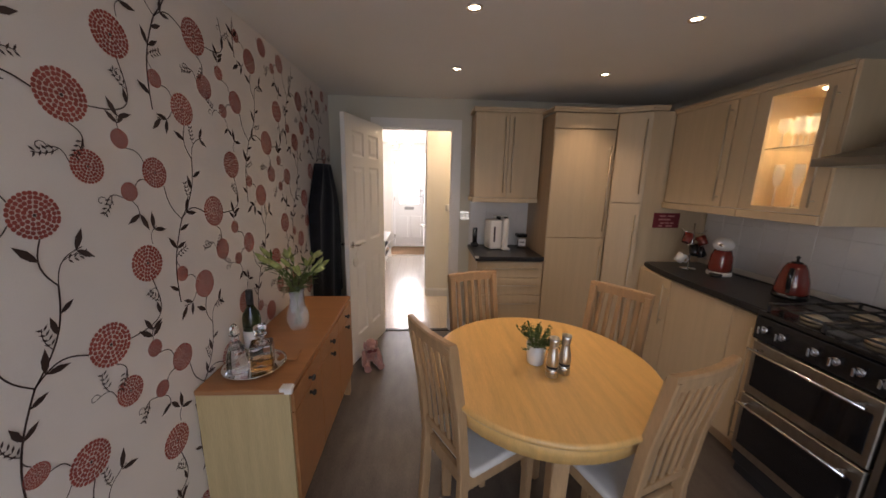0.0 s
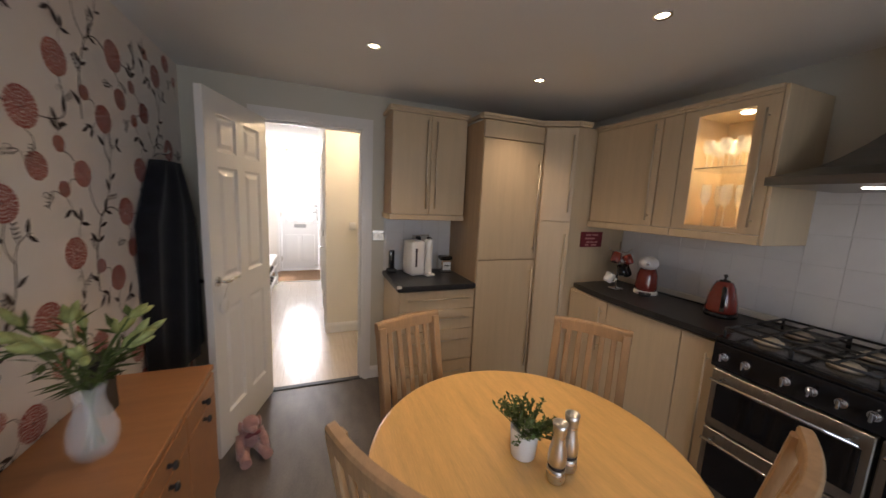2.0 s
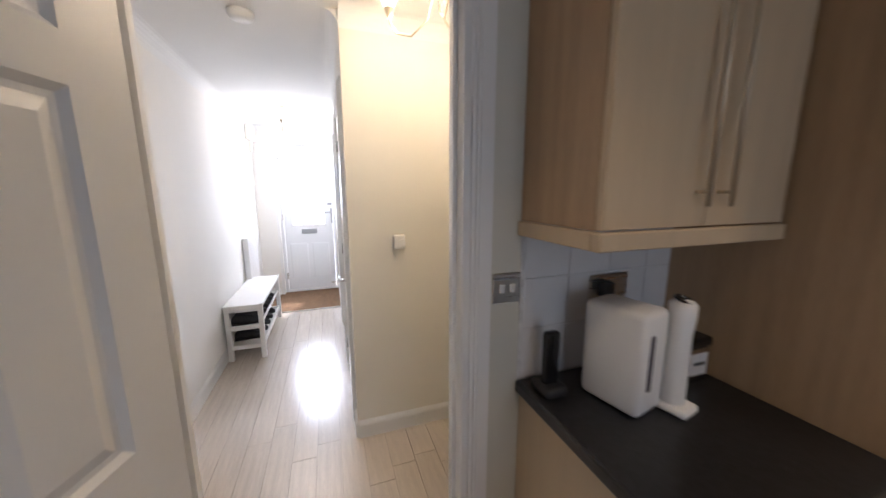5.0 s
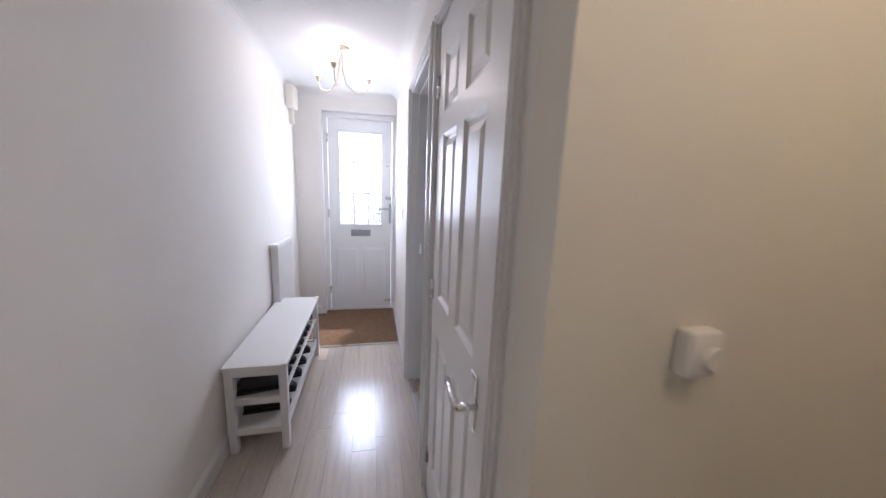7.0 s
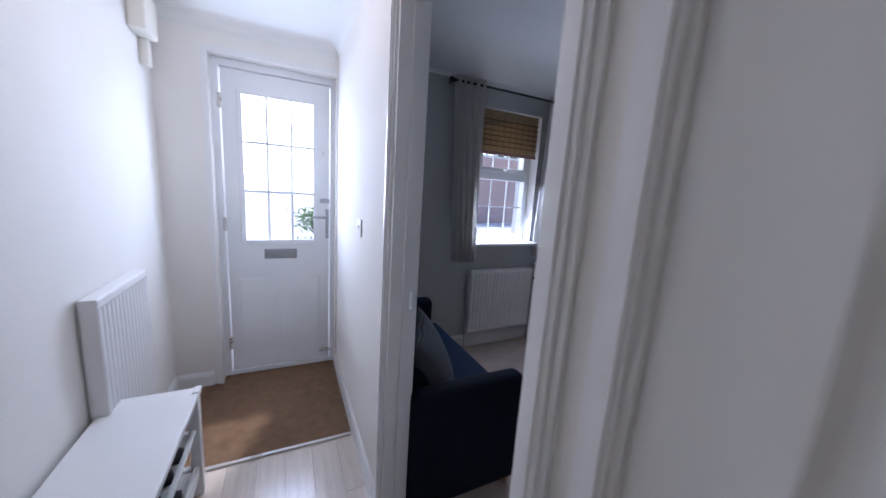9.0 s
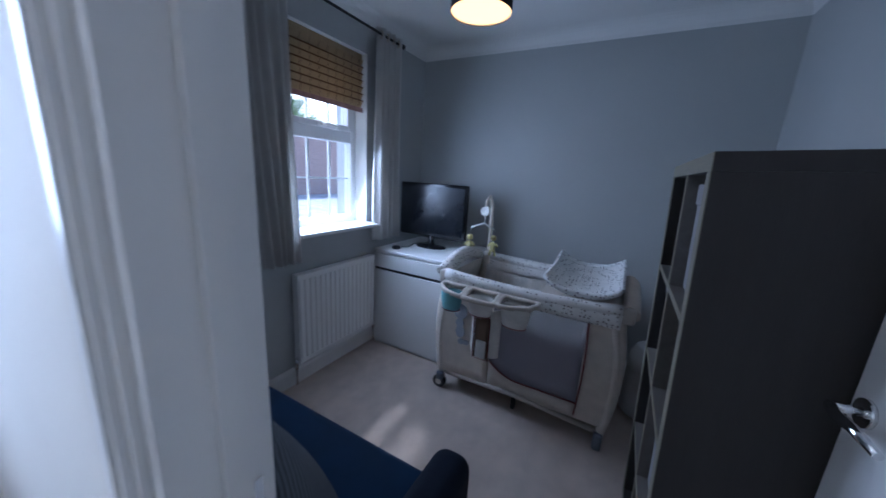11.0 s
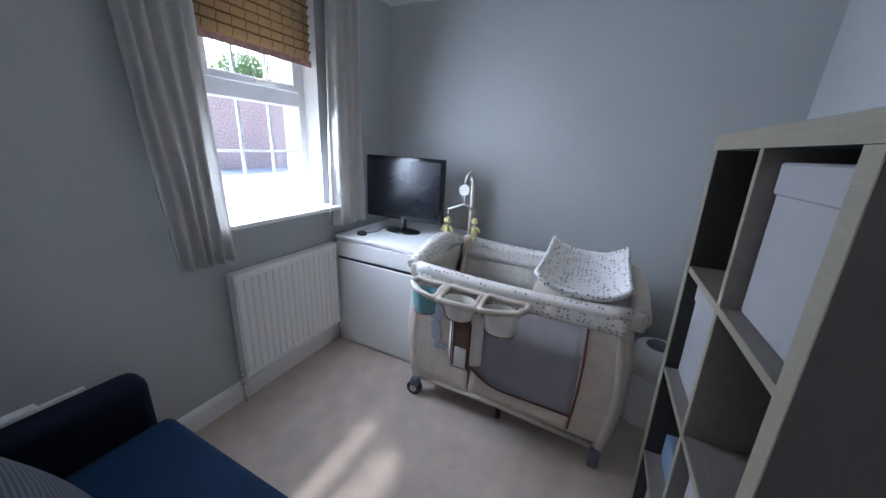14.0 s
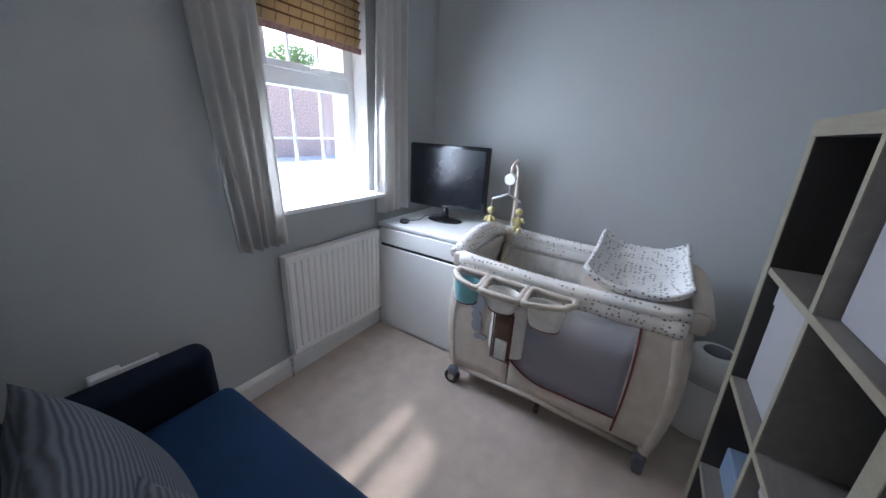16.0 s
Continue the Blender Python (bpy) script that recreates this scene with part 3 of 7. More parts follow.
# wall cupboard over the small worktop
c = thing("wall_cabinet", pose(1.64, 4.49, 0), "maple two-door wall cabinet with long bar handles", "cabinet")
W, D = 0.56, 0.258
part("body", bx(B(), 0, 0, 1.375, W, D, 2.075), M["maple_dark"], c)
front("door", c, 0, 1.375, W / 2, 2.075, vh(W / 2 - 0.035, 1.42, 2.03))
front("door", c, W / 2, 1.375, W, 2.075, vh(W / 2 + 0.035, 1.42, 2.03))
bm = B()
cornice(bm, [(0, -0.012), (W, -0.012)], 2.077)
bx(bm, -0.018, -0.03, 2.093, 0.01, D, 2.112)
part("cornice", bm, M["maple"], c)
bm = bx(B(), -0.012, -0.03, 1.335, W, -0.008, 1.373, 0.003)
bx(bm, -0.012, -0.008, 1.335, 0.010, D, 1.373, 0.003)
part("pelmet", bm, M["maple"], c)

# drawer unit and small worktop
c = thing("drawer_unit", pose(1.655, 4.245, 0), "maple base unit with wide drawers and bar handles", "drawers")
W, D = 0.553, 0.503
part("body", bx(B(), 0, 0, 0.1, W, D, 0.868), M["maple"], c)
for z0, z1, hz in ((0.725, 0.865, 0.81), (0.575, 0.722, 0.665), (0.34, 0.572, 0.505), (0.10, 0.337, 0.27)):
    front("drawer", c, 0, z0, W, z1, hh(0.05, W - 0.05, hz))
part("plinth", bx(B(), 0, 0.045, 0.0, W, 0.06, 0.098), M["maple_dark"], c)
t = tagged(new("worktop", mesh_of("worktop", bx(B(), 1.638, 4.205, 0.87, 2.209, 4.748, 0.908, 0.008, 2), M["blacktop"])), "short black laminate worktop with rounded edge", "worktop")

# tall fridge housing
c = thing("tall_cabinet", pose(2.212, 4.235, 0), "tall maple fridge housing with three stacked fronts", "cabinet")
W, D = 0.49, 0.512
bm = bx(B(), 0, 0, 0.1, W, D, 2.04)
part("body", bm, M["maple_dark"], c)
front("door", c, 0, 1.925, W, 2.04)
front("door", c, 0, 1.075, W, 1.92, vh(W - 0.04, 1.13, 1.80))
front("door", c, 0, 0.10, W, 1.07, vh(W - 0.04, 0.22, 1.02))
bm = B()
cornice(bm, [(0, -0.012), (W - 0.005, -0.012)], 2.045)
bx(bm, -0.018, -0.03, 2.06, 0.012, D, 2.08)
part("cornice", bm, M["maple"], c)
part("plinth", bx(B(), 0, 0.03, 0, W, 0.045, 0.098), M["ceiling"], c, "pale plinth with three round vents")
for k in range(3):
    part("vent", lathe(B(), [(0.026, 0), (0.026, 0.006), (0.019, 0.008), (0.017, 0.003)], 18, (0, 0, 0)), M["blackmatt"], c, m=pose(0.14 + 0.13 * k, 0.0295, 0.052, 90, 0, 0))

# corner larder with a slanted front
A0, A1 = Vector((2.712, 4.222)), Vector((2.905, 4.098))
c = thing("corner_larder", pose(A0.x, A0.y, 0, 0, 0, turn_to(*A0, *A1)), "tall maple corner larder with a slanted front", "cabinet")
L = (A1 - A0).length
inv = c.matrix_world.inverted()
loc = lambda x, y: tuple((inv @ Vector((x, y, 0)))[:2])
outline = [(0, 0.002), (L, 0.002), loc(2.985, 4.095), loc(3.448, 4.095), loc(3.448, 4.748), loc(2.712, 4.748)]
part("body", prism(B(), outline, 0.1, 2.045), M["maple"], c)
front("door", c, 0.004, 1.37, L - 0.004, 2.04, vh(L - 0.035, 1.44, 1.98))
front("door", c, 0.004, 0.10, L - 0.004, 1.365, vh(L - 0.035, 0.18, 1.28))
bm = B()
cornice(bm, [(0.0, -0.012), (L, -0.012), loc(2.985, 4.083)], 2.047, 0.018)
part("cornice", bm, M["maple"], c)
inner = [loc(2.712, 4.27), loc(2.95, 4.14), loc(3.44, 4.14), loc(3.44, 4.7), loc(2.712, 4.7)]
part("plinth", prism(B(), inner, 0, 0.099), M["ceiling"], c)

# base units along the tiled wall, with a curved corner
c = thing("base_cabinet", EAST(2.965, 4.088), "maple base cabinet with a curved corner and two doors", "cabinet")
Lb = 4.088 - 3.06
part("body", bx(B(), 0, 0.0, 0.1, Lb, 0.48, 0.868), M["maple"], c)
front("door", c, 0.02, 0.11, 0.36, 0.862, vh(0.325, 0.52, 0.82))
front("door", c, 0.363, 0.11, 0.84, 0.862)
front("door", c, 0.843, 0.11, Lb, 0.862, vh(Lb - 0.045, 0.15, 0.80))
part("plinth", bx(B(), 0.0, 0.05, 0, Lb, 0.065, 0.098), M["maple_dark"], c)
pts = [(3.449, 4.09), (2.99, 4.09)] + [(2.985 - 0.055 * math.sin(radians(a)), 4.09 - 0.5 * a / 90) for a in range(10, 91, 10)] + [(2.93, 3.062), (3.449, 3.062)]
bm = prism(B(), pts[::-1], 0.87, 0.908)
bmesh.ops.bevel(bm, geom=[e for e in bm.edges if abs(e.verts[0].co.z - e.verts[1].co.z) < 1e-6], offset=0.006, segments=2, affect="EDGES")
tagged(new("worktop", mesh_of("worktop", bm, M["blacktop"])), "long black laminate worktop with a curved front edge", "worktop")

# wall cabinets with a lit glass door
c = thing("wall_cabinet", EAST(3.085, 4.09), "maple wall cabinet with plain doors and a pelmet", "cabinet")
LW = 0.62
part("body", bx(B(), 0, 0, 1.385, LW, 0.36, 2.022), M["maple"], c)
front("door", c, 0.01, 1.385, 0.50, 2.022, vh(0.475, 1.42, 1.99))
front("door", c, 0.505, 1.385, LW, 2.022)
c2 = thing("glass_cabinet", EAST(3.085, 3.468), "maple wall cabinet with a lit glass door and glassware", "cabinet")
LG = 0.418
bm = B()
bx(bm, 0, 0.345, 1.385, LG, 0.362, 2.022)
bx(bm, 0, 0, 1.385, 0.018, 0.345, 2.022)
bx(bm, LG - 0.018, 0, 1.385, LG, 0.345, 2.022)
bx(bm, 0.018, 0, 1.385, LG - 0.018, 0.345, 1.403)
bx(bm, 0.018, 0, 2.004, LG - 0.018, 0.345, 2.022)
part("body", bm, M["maple"], c2)
bm = B()
for u0, u1, z0, z1 in ((0.002, 0.075, 1.387, 2.020), (0.325, LG - 0.002, 1.387, 2.020), (0.075, 0.325, 1.387, 1.41), (0.075, 0.325, 1.985, 2.020)):
    bx(bm, u0, -0.02, z0, u1, -0.001, z1)
dr = part("door", bm, M["maple"], c2, "maple framed glass door")
part("pane", bx(B(), 0.073, -0.012, 1.408, 0.327, -0.008, 1.987), M["glass"], dr).visible_shadow = False
bar_handle(dr, *vh(LG - 0.04, 1.42, 1.96))
part("shelf", bx(B(), 0.02, 0.02, 1.715, LG - 0.02, 0.34, 1.721), M["glass"], c2, "clear glass shelf").visible_shadow = False
part("spotlight", lathe(B(), [(0.0, 0), (0.026, 0), (0.03, 0.006), (0.03, 0.008)], 18), M["bulb"], c2, "small round cabinet light", m=pose(0.21, 0.14, 1.997))
for cc, ln in ((c, LW), (c2, LG)):
    bm = B()
    cornice(bm, [(0.02, -0.012), (ln - 0.022, -0.012)], 2.0225)
    part("cornice", bm, M["maple"], cc)
    part("pelmet", bx(B(), 0, -0.028, 1.338, ln, -0.006, 1.383, 0.003), M["maple"], cc)
part("end_panel", bx(B(), LG + 0.001, -0.022, 1.338, LG + 0.018, 0.362, 2.052, 0.002), M["maple"], c2)

# glassware in the lit cabinet


def wine_glass(name, m, h, r, label):
    ob = new(name, mesh_of(name, lathe(B(), [(r * 0.8, 0), (r * 0.78, 0.003), (0.006, 0.008), (0.004, h * 0.45), (r * 0.55, h * 0.52), (r, h * 0.72), (r * 0.85, h), (r * 0.8, h), (r * 0.94, h * 0.72), (r * 0.5, h * 0.545), (0, h * 0.53)], 16), M["ware"]))
    ob.matrix_world = m
    return tagged(ob, label, "glass", "glasses in the lit cabinet")


for k in range(12):
    wine_glass("wine_glass", pose(3.15 + 0.085 * (k // 4), 3.14 + 0.078 * (k % 4) + 0.02 * (k // 4), 1.722), 0.15, 0.029, "clear stemmed wine glass on a glass shelf")
for k in range(6):
    wine_glass("champagne_flute", pose(3.16 + 0.12 * (k // 3), 3.16 + 0.10 * (k % 3), 1.404), 0.23, 0.026, "clear champagne flute on the cabinet floor")

# range cooker
c = thing("range_cooker", EAST(2.88, 3.052), "black and steel range cooker with gas hob", "cooker")
LC = 0.92
part("body", bx(B(), 0.002, 0.02, 0.06, LC, 0.54, 0.895, 0.004), M["blackmatt"], c)
part("hob", bx(B(), 0.0, -0.012, 0.895, LC, 0.545, 0.918, 0.006, 2), M["blackgloss"], c, "black enamel hob")
part("control_panel", bx(B(), 0.0, -0.014, 0.775, LC, 0.02, 0.893, 0.006, 2), M["blackgloss"], c, "black control panel")
for k, u in enumerate((0.05, 0.13, 0.26, 0.335, 0.41, 0.485, 0.63, 0.70, 0.78, 0.86)):
    bm = B()
    cyl(bm, (u, -0.014, 0.835), (u, -0.020, 0.835), 0.017, n=16)
    cyl(bm, (u, -0.020, 0.835), (u, -0.034, 0.835), 0.012, 0.011, 14)
    bx(bm, u - 0.005, -0.048, 0.818, u + 0.005, -0.033, 0.852, 0.002)
    part("knob", bm, M["chrome"], c, "chrome control knob")
for u0, u1, z0, z1 in ((0.012, 0.50, 0.485, 0.765), (0.012, 0.50, 0.155, 0.475), (0.512, LC - 0.012, 0.155, 0.765)):
    d = part("oven_door", bx(B(), u0, -0.012, z0, u1, 0.02, z1, 0.004), M["ovensteel"], c, "steel framed oven door")
    part("window", bx(B(), u0 + 0.024, -0.015, z0 + 0.045, u1 - 0.024, -0.011, z1 - 0.062, 0.002), M["blackglass"], d, "black oven glass")
    zz = z1 - 0.035
    bm = tube(B(), [(u0 + 0.02, -0.06, zz), (u1 - 0.02, -0.06, zz)], 0.0075, 10)
    for u in (u0 + 0.05, u1 - 0.05):
        tube(bm, [(u, -0.012, zz), (u, -0.06, zz)], 0.007, 8)
    part("handle", bm, M["chrome"], d, "chrome rail handle")
part("plinth", bx(B(), 0.01, 0.04, 0.0, LC - 0.01, 0.05, 0.06), M["blackmatt"], c)
for u in (0.13, 0.36, 0.59, 0.80):
    for v in (0.13, 0.38):
        b = part("burner", lathe(B(), [(0.05, 0), (0.05, 0.012), (0.035, 0.014), (0.033, 0.024), (0, 0.026)], 18), M["nickel"], c, "gas burner cap", m=pose(u, v, 0.918))
for u0, u1 in ((0.02, 0.245), (0.25, 0.475), (0.48, 0.70), (0.705, 0.90)):
    bm = B()
    z = 0.957
    mid = (u0 + u1) / 2
    for a, b in (((u0, 0.02), (u1, 0.02)), ((u0, 0.50), (u1, 0.50)), ((u0, 0.02), (u0, 0.50)), ((u1, 0.02), (u1, 0.50)), ((mid, 0.02), (mid, 0.50)), ((u0, 0.26), (u1, 0.26)), ((u0, 0.13), (u1, 0.13)), ((u0, 0.38), (u1, 0.38))):
        tube(bm, [(*a, z), (*b, z)], 0.006, 6)
    for q in ((u0, 0.02), (u1, 0.02), (u0, 0.5), (u1, 0.5)):
        tube(bm, [(*q, 0.917), (*q, z)], 0.006, 6)
    part("pan_support", bm, M["iron"], c, "cast iron pan support")

# cooker hood
c = thing("cooker_hood", EAST(2.86, 2.97), "brushed steel chimney cooker hood", "cooker hood")
bm = B()
lo = [(0, 0), (0.80, 0), (0.80, 0.585), (0, 0.585)]
hi = [(0.27, 0.305), (0.53, 0.305), (0.53, 0.585), (0.27, 0.585)]
ring = lambda pts, z: [bm.verts.new((x, y, z)) for x, y in pts]
r0, r1 = ring(lo, 1.60), ring(lo, 1.632)
rs = [r0, r1]
for k in range(1, 7):
    s = k / 6
    e = s ** 0.55
    rs.append(ring([(a[0] + (b[0] - a[0]) * e, a[1] + (b[1] - a[1]) * e) for a, b in zip(lo, hi)], 1.632 + 0.25 * s))
for a, b in zip(rs, rs[1:]):
    for k in range(4):
        bm.faces.new((a[k], a[(k + 1) % 4], b[(k + 1) % 4], b[k]))
bm.faces.new(r0[::-1])
part("canopy", bm, M["hoodsteel"], c)
part("chimney", bx(B(), 0.275, 0.31, 1.87, 0.525, 0.585, 2.226, 0.003), M["hoodsteel"], c)
for k in range(2):
    part("lamp", lathe(B(), [(0.0, 0), (0.03, 0), (0.034, 0.004)], 16), M["frost"], c, "round hood light", m=pose(0.22 + 0.36 * k, 0.25, 1.596))

# ---- dining table and chairs ----
TX, TY, TZ, TR = 1.728, 2.885, 0.752, 0.472
c = thing("round_table", pose(TX, TY, 0), "round oak dining table with square legs", "table")
bm = lathe(B(), [(TR - 0.02, TZ - 0.024), (TR - 0.004, TZ - 0.022), (TR, TZ - 0.014), (TR, TZ - 0.007), (TR - 0.005, TZ - 0.001), (TR - 0.012, TZ)], 72)
part("tabletop", bm, M["oak"], c)
bm = lathe(B(), [(TR - 0.035, TZ - 0.10), (TR - 0.035, TZ - 0.025), (TR - 0.053, TZ - 0.025), (TR - 0.053, TZ - 0.10), (TR - 0.035, TZ - 0.10)], 56)
part("apron", bm, M["oak"], c)
for a in range(4):
    u = radians(80 + 90 * a)
    x, y = (TR - 0.075) * math.cos(u), (TR - 0.075) * math.sin(u)
    bm = B()
    r = bmesh.ops.create_cube(bm, size=1)
    for v in r["verts"]:
        s = 0.030 if v.co.z > 0 else 0.022
        v.co = Vector((x + s * (1 if v.co.x > 0 else -1), y + s * (1 if v.co.y > 0 else -1), TZ - 0.026 if v.co.z > 0 else 0))
    bmesh.ops.bevel(bm, geom=bm.edges[:], offset=0.004, segments=1, affect="EDGES")
    part("leg", bm, M["birch"], c)


def dining_chair(m):
    """Slat-backed chair facing +y, its back at y = -0.19."""
    c = thing("dining_chair", m, "birch slat-back dining chair with a pale fabric seat", "chair", "chairs round the table")
    w, top, sz = 0.135, 0.975, 0.43

    def beam(pts, wide, deep):
        """A square-cut bar through points; wide along x, deep along y, eased at the edges."""
        bm, rings = B(), []
        wide = wide if isinstance(wide, (list, tuple)) else [wide] * len(pts)
        e = 0.004
        for (x, y, z), q in zip(pts, wide):
            o = ((-q + e, -deep), (q - e, -deep), (q, -deep + e), (q, deep - e), (q - e, deep), (-q + e, deep), (-q, deep - e), (-q, -deep + e))
            rings.append([bm.verts.new((x + dx, y + dy, z)) for dx, dy in o])
        for a, b in zip(rings, rings[1:]):
            for k in range(8):
                bm.faces.new((a[k], a[(k + 1) % 8], b[(k + 1) % 8], b[k]))
        bm.faces.new(rings[0][::-1])
        bm.faces.new(rings[-1])
        return bm

    for s in (-1, 1):
        part("leg", beam([(s * w, -0.205, 0), (s * w, -0.188, 0.22), (s * w, -0.18, 0.45), (s * w, -0.205, 0.7), (s * w, -0.252, top)], 0.016, 0.02), M["birch"], c, "rear leg rising into the back post")
        part("leg", beam([(s * w, 0.17, 0), (s * w, 0.17, sz - 0.01)], [0.015, 0.02], 0.019), M["birch"], c)
    for y in (-0.165, 0.165):
        part("seat_rail", bx(B(), -w + 0.016, y - 0.01, sz - 0.066, w - 0.016, y + 0.01, sz - 0.004, 0.002), M["birch"], c)
    for x in (-w, w):
        part("seat_rail", bx(B(), x - 0.009, -0.16, sz - 0.066, x + 0.009, 0.15, sz - 0.004, 0.002), M["birch"], c)
    bm = bx(B(), -w - 0.03, -0.16, sz - 0.002, w + 0.03, 0.205, sz + 0.036, 0.015, 3)
    part("seat", smooth(bm), M["linen"], c, "pale fabric seat pad")
    bm, rows_t = B(), []
    for k in range(9):
        x = (w + 0.018) * (k / 4 - 1)
        y = -0.252 - 0.016 * (1 - (k / 4 - 1) ** 2)
        rows_t.append([bm.verts.new((x, y + dy, top + dz)) for dy, dz in ((-0.012, -0.03), (-0.017, 0.012), (-0.012, 0.018), (0.008, 0.018), (0.012, 0.012), (0.014, -0.03))])
    for a, b in zip(rows_t, rows_t[1:]):
        for k in range(6):
            bm.faces.new((a[k], a[(k + 1) % 6], b[(k + 1) % 6], b[k]))
    bm.faces.new(rows_t[0][::-1])
    bm.faces.new(rows_t[-1])
    part("top_rail", bm, M["birch"], c, "flat, gently curved top rail")
    part("lower_rail", bx(B(), -w + 0.016, -0.196, 0.50, w - 0.016, -0.178, 0.535, 0.003), M["birch"], c)
    for k in range(5):
        x = -w + 2 * w * (k + 1) / 6
        part("slat", beam([(x, -0.187, 0.53), (x, -0.208, 0.7), (x, -0.262, top - 0.02)], 0.0115, 0.006), M["birch"], c)
    return c


def chair_pose(bxc, byc, fx, fy):
    """From the middle of the top rail and the way the chair faces."""
    n = Vector((fx, fy)).normalized()
    a = math.degrees(math.atan2(n.y, n.x)) - 90
    return pose(bxc + n.x * 0.255, byc + n.y * 0.255, 0, 0, 0, a)


CHAIRS = [(1.24, 2.71, 0.87, 0.49), (2.055, 2.445, -0.34, 0.94), (1.50, 3.44, 0.34, -0.94), (2.23, 3.17, -0.81, -0.59)]
first_chair = dining_chair(chair_pose(*CHAIRS[0]))
for row in CHAIRS[1:]:
    copy_thing(first_chair, chair_pose(*row))

# ---- sideboard ----
c = thing("sideboard", pose(0.705, 2.752, 0, 0, 0, 90), "long wooden sideboard with dark knobs on drawers and doors", "sideboard")
# local x runs to +y, local y to -x (depth)
LS, DS, ZS = 1.02, 0.34, 0.725
part("top", bx(B(), -0.006, -0.012, ZS - 0.022, LS + 0.006, DS, ZS, 0.003), M["beech"], c, "reddish brown top board")
part("body", bx(B(), 0.012, 0.0, 0.17, LS - 0.012, DS - 0.005, ZS - 0.023), M["beech"], c)
for u0, u1 in ((0.0, 0.012), (LS - 0.012, LS)):
    part("end_panel", bx(B(), u0, -0.004, 0.165, u1, DS, ZS - 0.023), M["sideoak"], c, "pale veneered end panel")
nn = 3
for k in range(nn):
    u0, u1 = 0.014 + (LS - 0.028) * k / nn, 0.014 + (LS - 0.028) * (k + 1) / nn
    for nm, z0, z1 in (("drawer", 0.612, ZS - 0.025), ("door", 0.175, 0.609)):
        f = part(nm, bx(B(), u0 + 0.002, -0.016, z0 + 0.001, u1 - 0.002, -0.001, z1 - 0.001, 0.0015), M["beech"], c)
        kz = (z0 + z1) / 2 if nm == "drawer" else z1 - 0.025
        part("knob", lathe(B(), [(0.008, 0), (0.006, 0.012), (0.013, 0.016), (0.014, 0.022), (0.009, 0.027), (0, 0.028)], 14), M["blackmatt"], f, "dark round knob", m=pose((u0 + u1) / 2, -0.016, kz, 90, 0, 0))
for u in (0.03, LS - 0.03):
    for v in (0.025, DS - 0.03):
        part("leg", bx(B(), u - 0.02, v - 0.02, 0, u + 0.02, v + 0.02, 0.169, 0.004), M["birch"], c)
part("corner_guard", bx(bx(B(), -0.008, -0.016, ZS - 0.012, 0.03, 0.03, ZS + 0.004, 0.004, 2), -0.010, -0.018, ZS - 0.02, 0.012, 0.012, ZS + 0.002, 0.004, 2), M["whiteplastic"], c, "white plastic corner guard")

# ---- ceiling lights and wall fittings in the kitchen ----
for lx, ly in DOWNLIGHTS:
    d = thing("downlight", pose(lx, ly, KZ), "recessed round ceiling downlight with a chrome rim, lit", "ceiling light", "kitchen downlights")
    part("rim", lathe(B(), [(0.036, 0.0), (0.036, -0.005), (0.030, -0.008), (0.024, -0.003), (0.024, 0.0)], 24), M["chrome"], d)
    part("bulb", lathe(B(), [(0.0, -0.004), (0.016, -0.004), (0.0235, -0.001)], 20), M["bulb"], d)

s = thing("wall_switch", pose(1.60, KY1, 1.19), "steel double wall switch with two rockers", "switch")
part("plate", bx(B(), -0.043, -0.007, -0.043, 0.043, 0, 0.043, 0.003), M["steel"], s)
for k in (-1, 1):
    part("rocker", bx(B(), k * 0.016 - 0.008, -0.011, -0.012, k * 0.016 + 0.008, -0.006, 0.012, 0.002), M["whiteplastic"], s)

# white wall tiles: three rows behind the small worktop, and the wall by the cooker
tile_mesh = mesh_of("tile", bx(B(), 0.001, -0.003, 0.001, 0.149, 0, 0.149, 0.0012), M["tile"])
splash = tagged(new("splashback_north", mesh_of("splashback", bx(B(), 1.645, KY1 - 0.003, 0.908, 2.21, KY1, 1.40), M["grout"])), "white tiled splashback behind the small worktop", "splashback", kind="structure")
splash_e = tagged(new("splashback_east", mesh_of("splashback", bx(B(), KX1 - 0.003, 2.0, 0.908, KX1, 4.09, 1.70), M["grout"])), "white tiled wall behind the cooker and worktop", "splashback", kind="structure")

c = thing("water_dispenser", pose(1.86, 4.50, 0.909, 0, 0, 12), "white hot-water dispenser with a grey level window", "water dispenser")
part("body", smooth(bx(B(), -0.05, 0.0, 0.0, 0.065, 0.16, 0.265, 0.018, 3)), M["whiteplastic"], c)
part("level_window", bx(B(), -0.022, -0.003, 0.07, -0.006, 0.004, 0.21, 0.001), surf("smoky_window", (0.09, 0.075, 0.09), 0.2, bump=0), c, "smoky grey level window")
bm = B()
lathe(bm, [(0.026, 0.0), (0.028, 0.01), (0.026, 0.20), (0.030, 0.245), (0.030, 0.275), (0.02, 0.285), (0, 0.285)], 20, (0.085, -0.012, 0.0))
part("spout_tower", bm, M["whiteplastic"], c)
part("dial", lathe(B(), [(0.022, 0.0), (0.022, 0.004), (0.014, 0.004), (0.014, 0.001)], 20), M["blackgloss"], c, "black dial ring", m=pose(0.085, -0.012, 0.285, 18, 0, 0))
part("drip_tray", smooth(bx(B(), 0.05, -0.06, 0.0, 0.12, 0.02, 0.022, 0.008, 2)), M["whiteplastic"], c)
c = thing("coffee_jar", pose(2.12, 4.60, 0.909), "small dark lidded canister with a pale label", "canister")
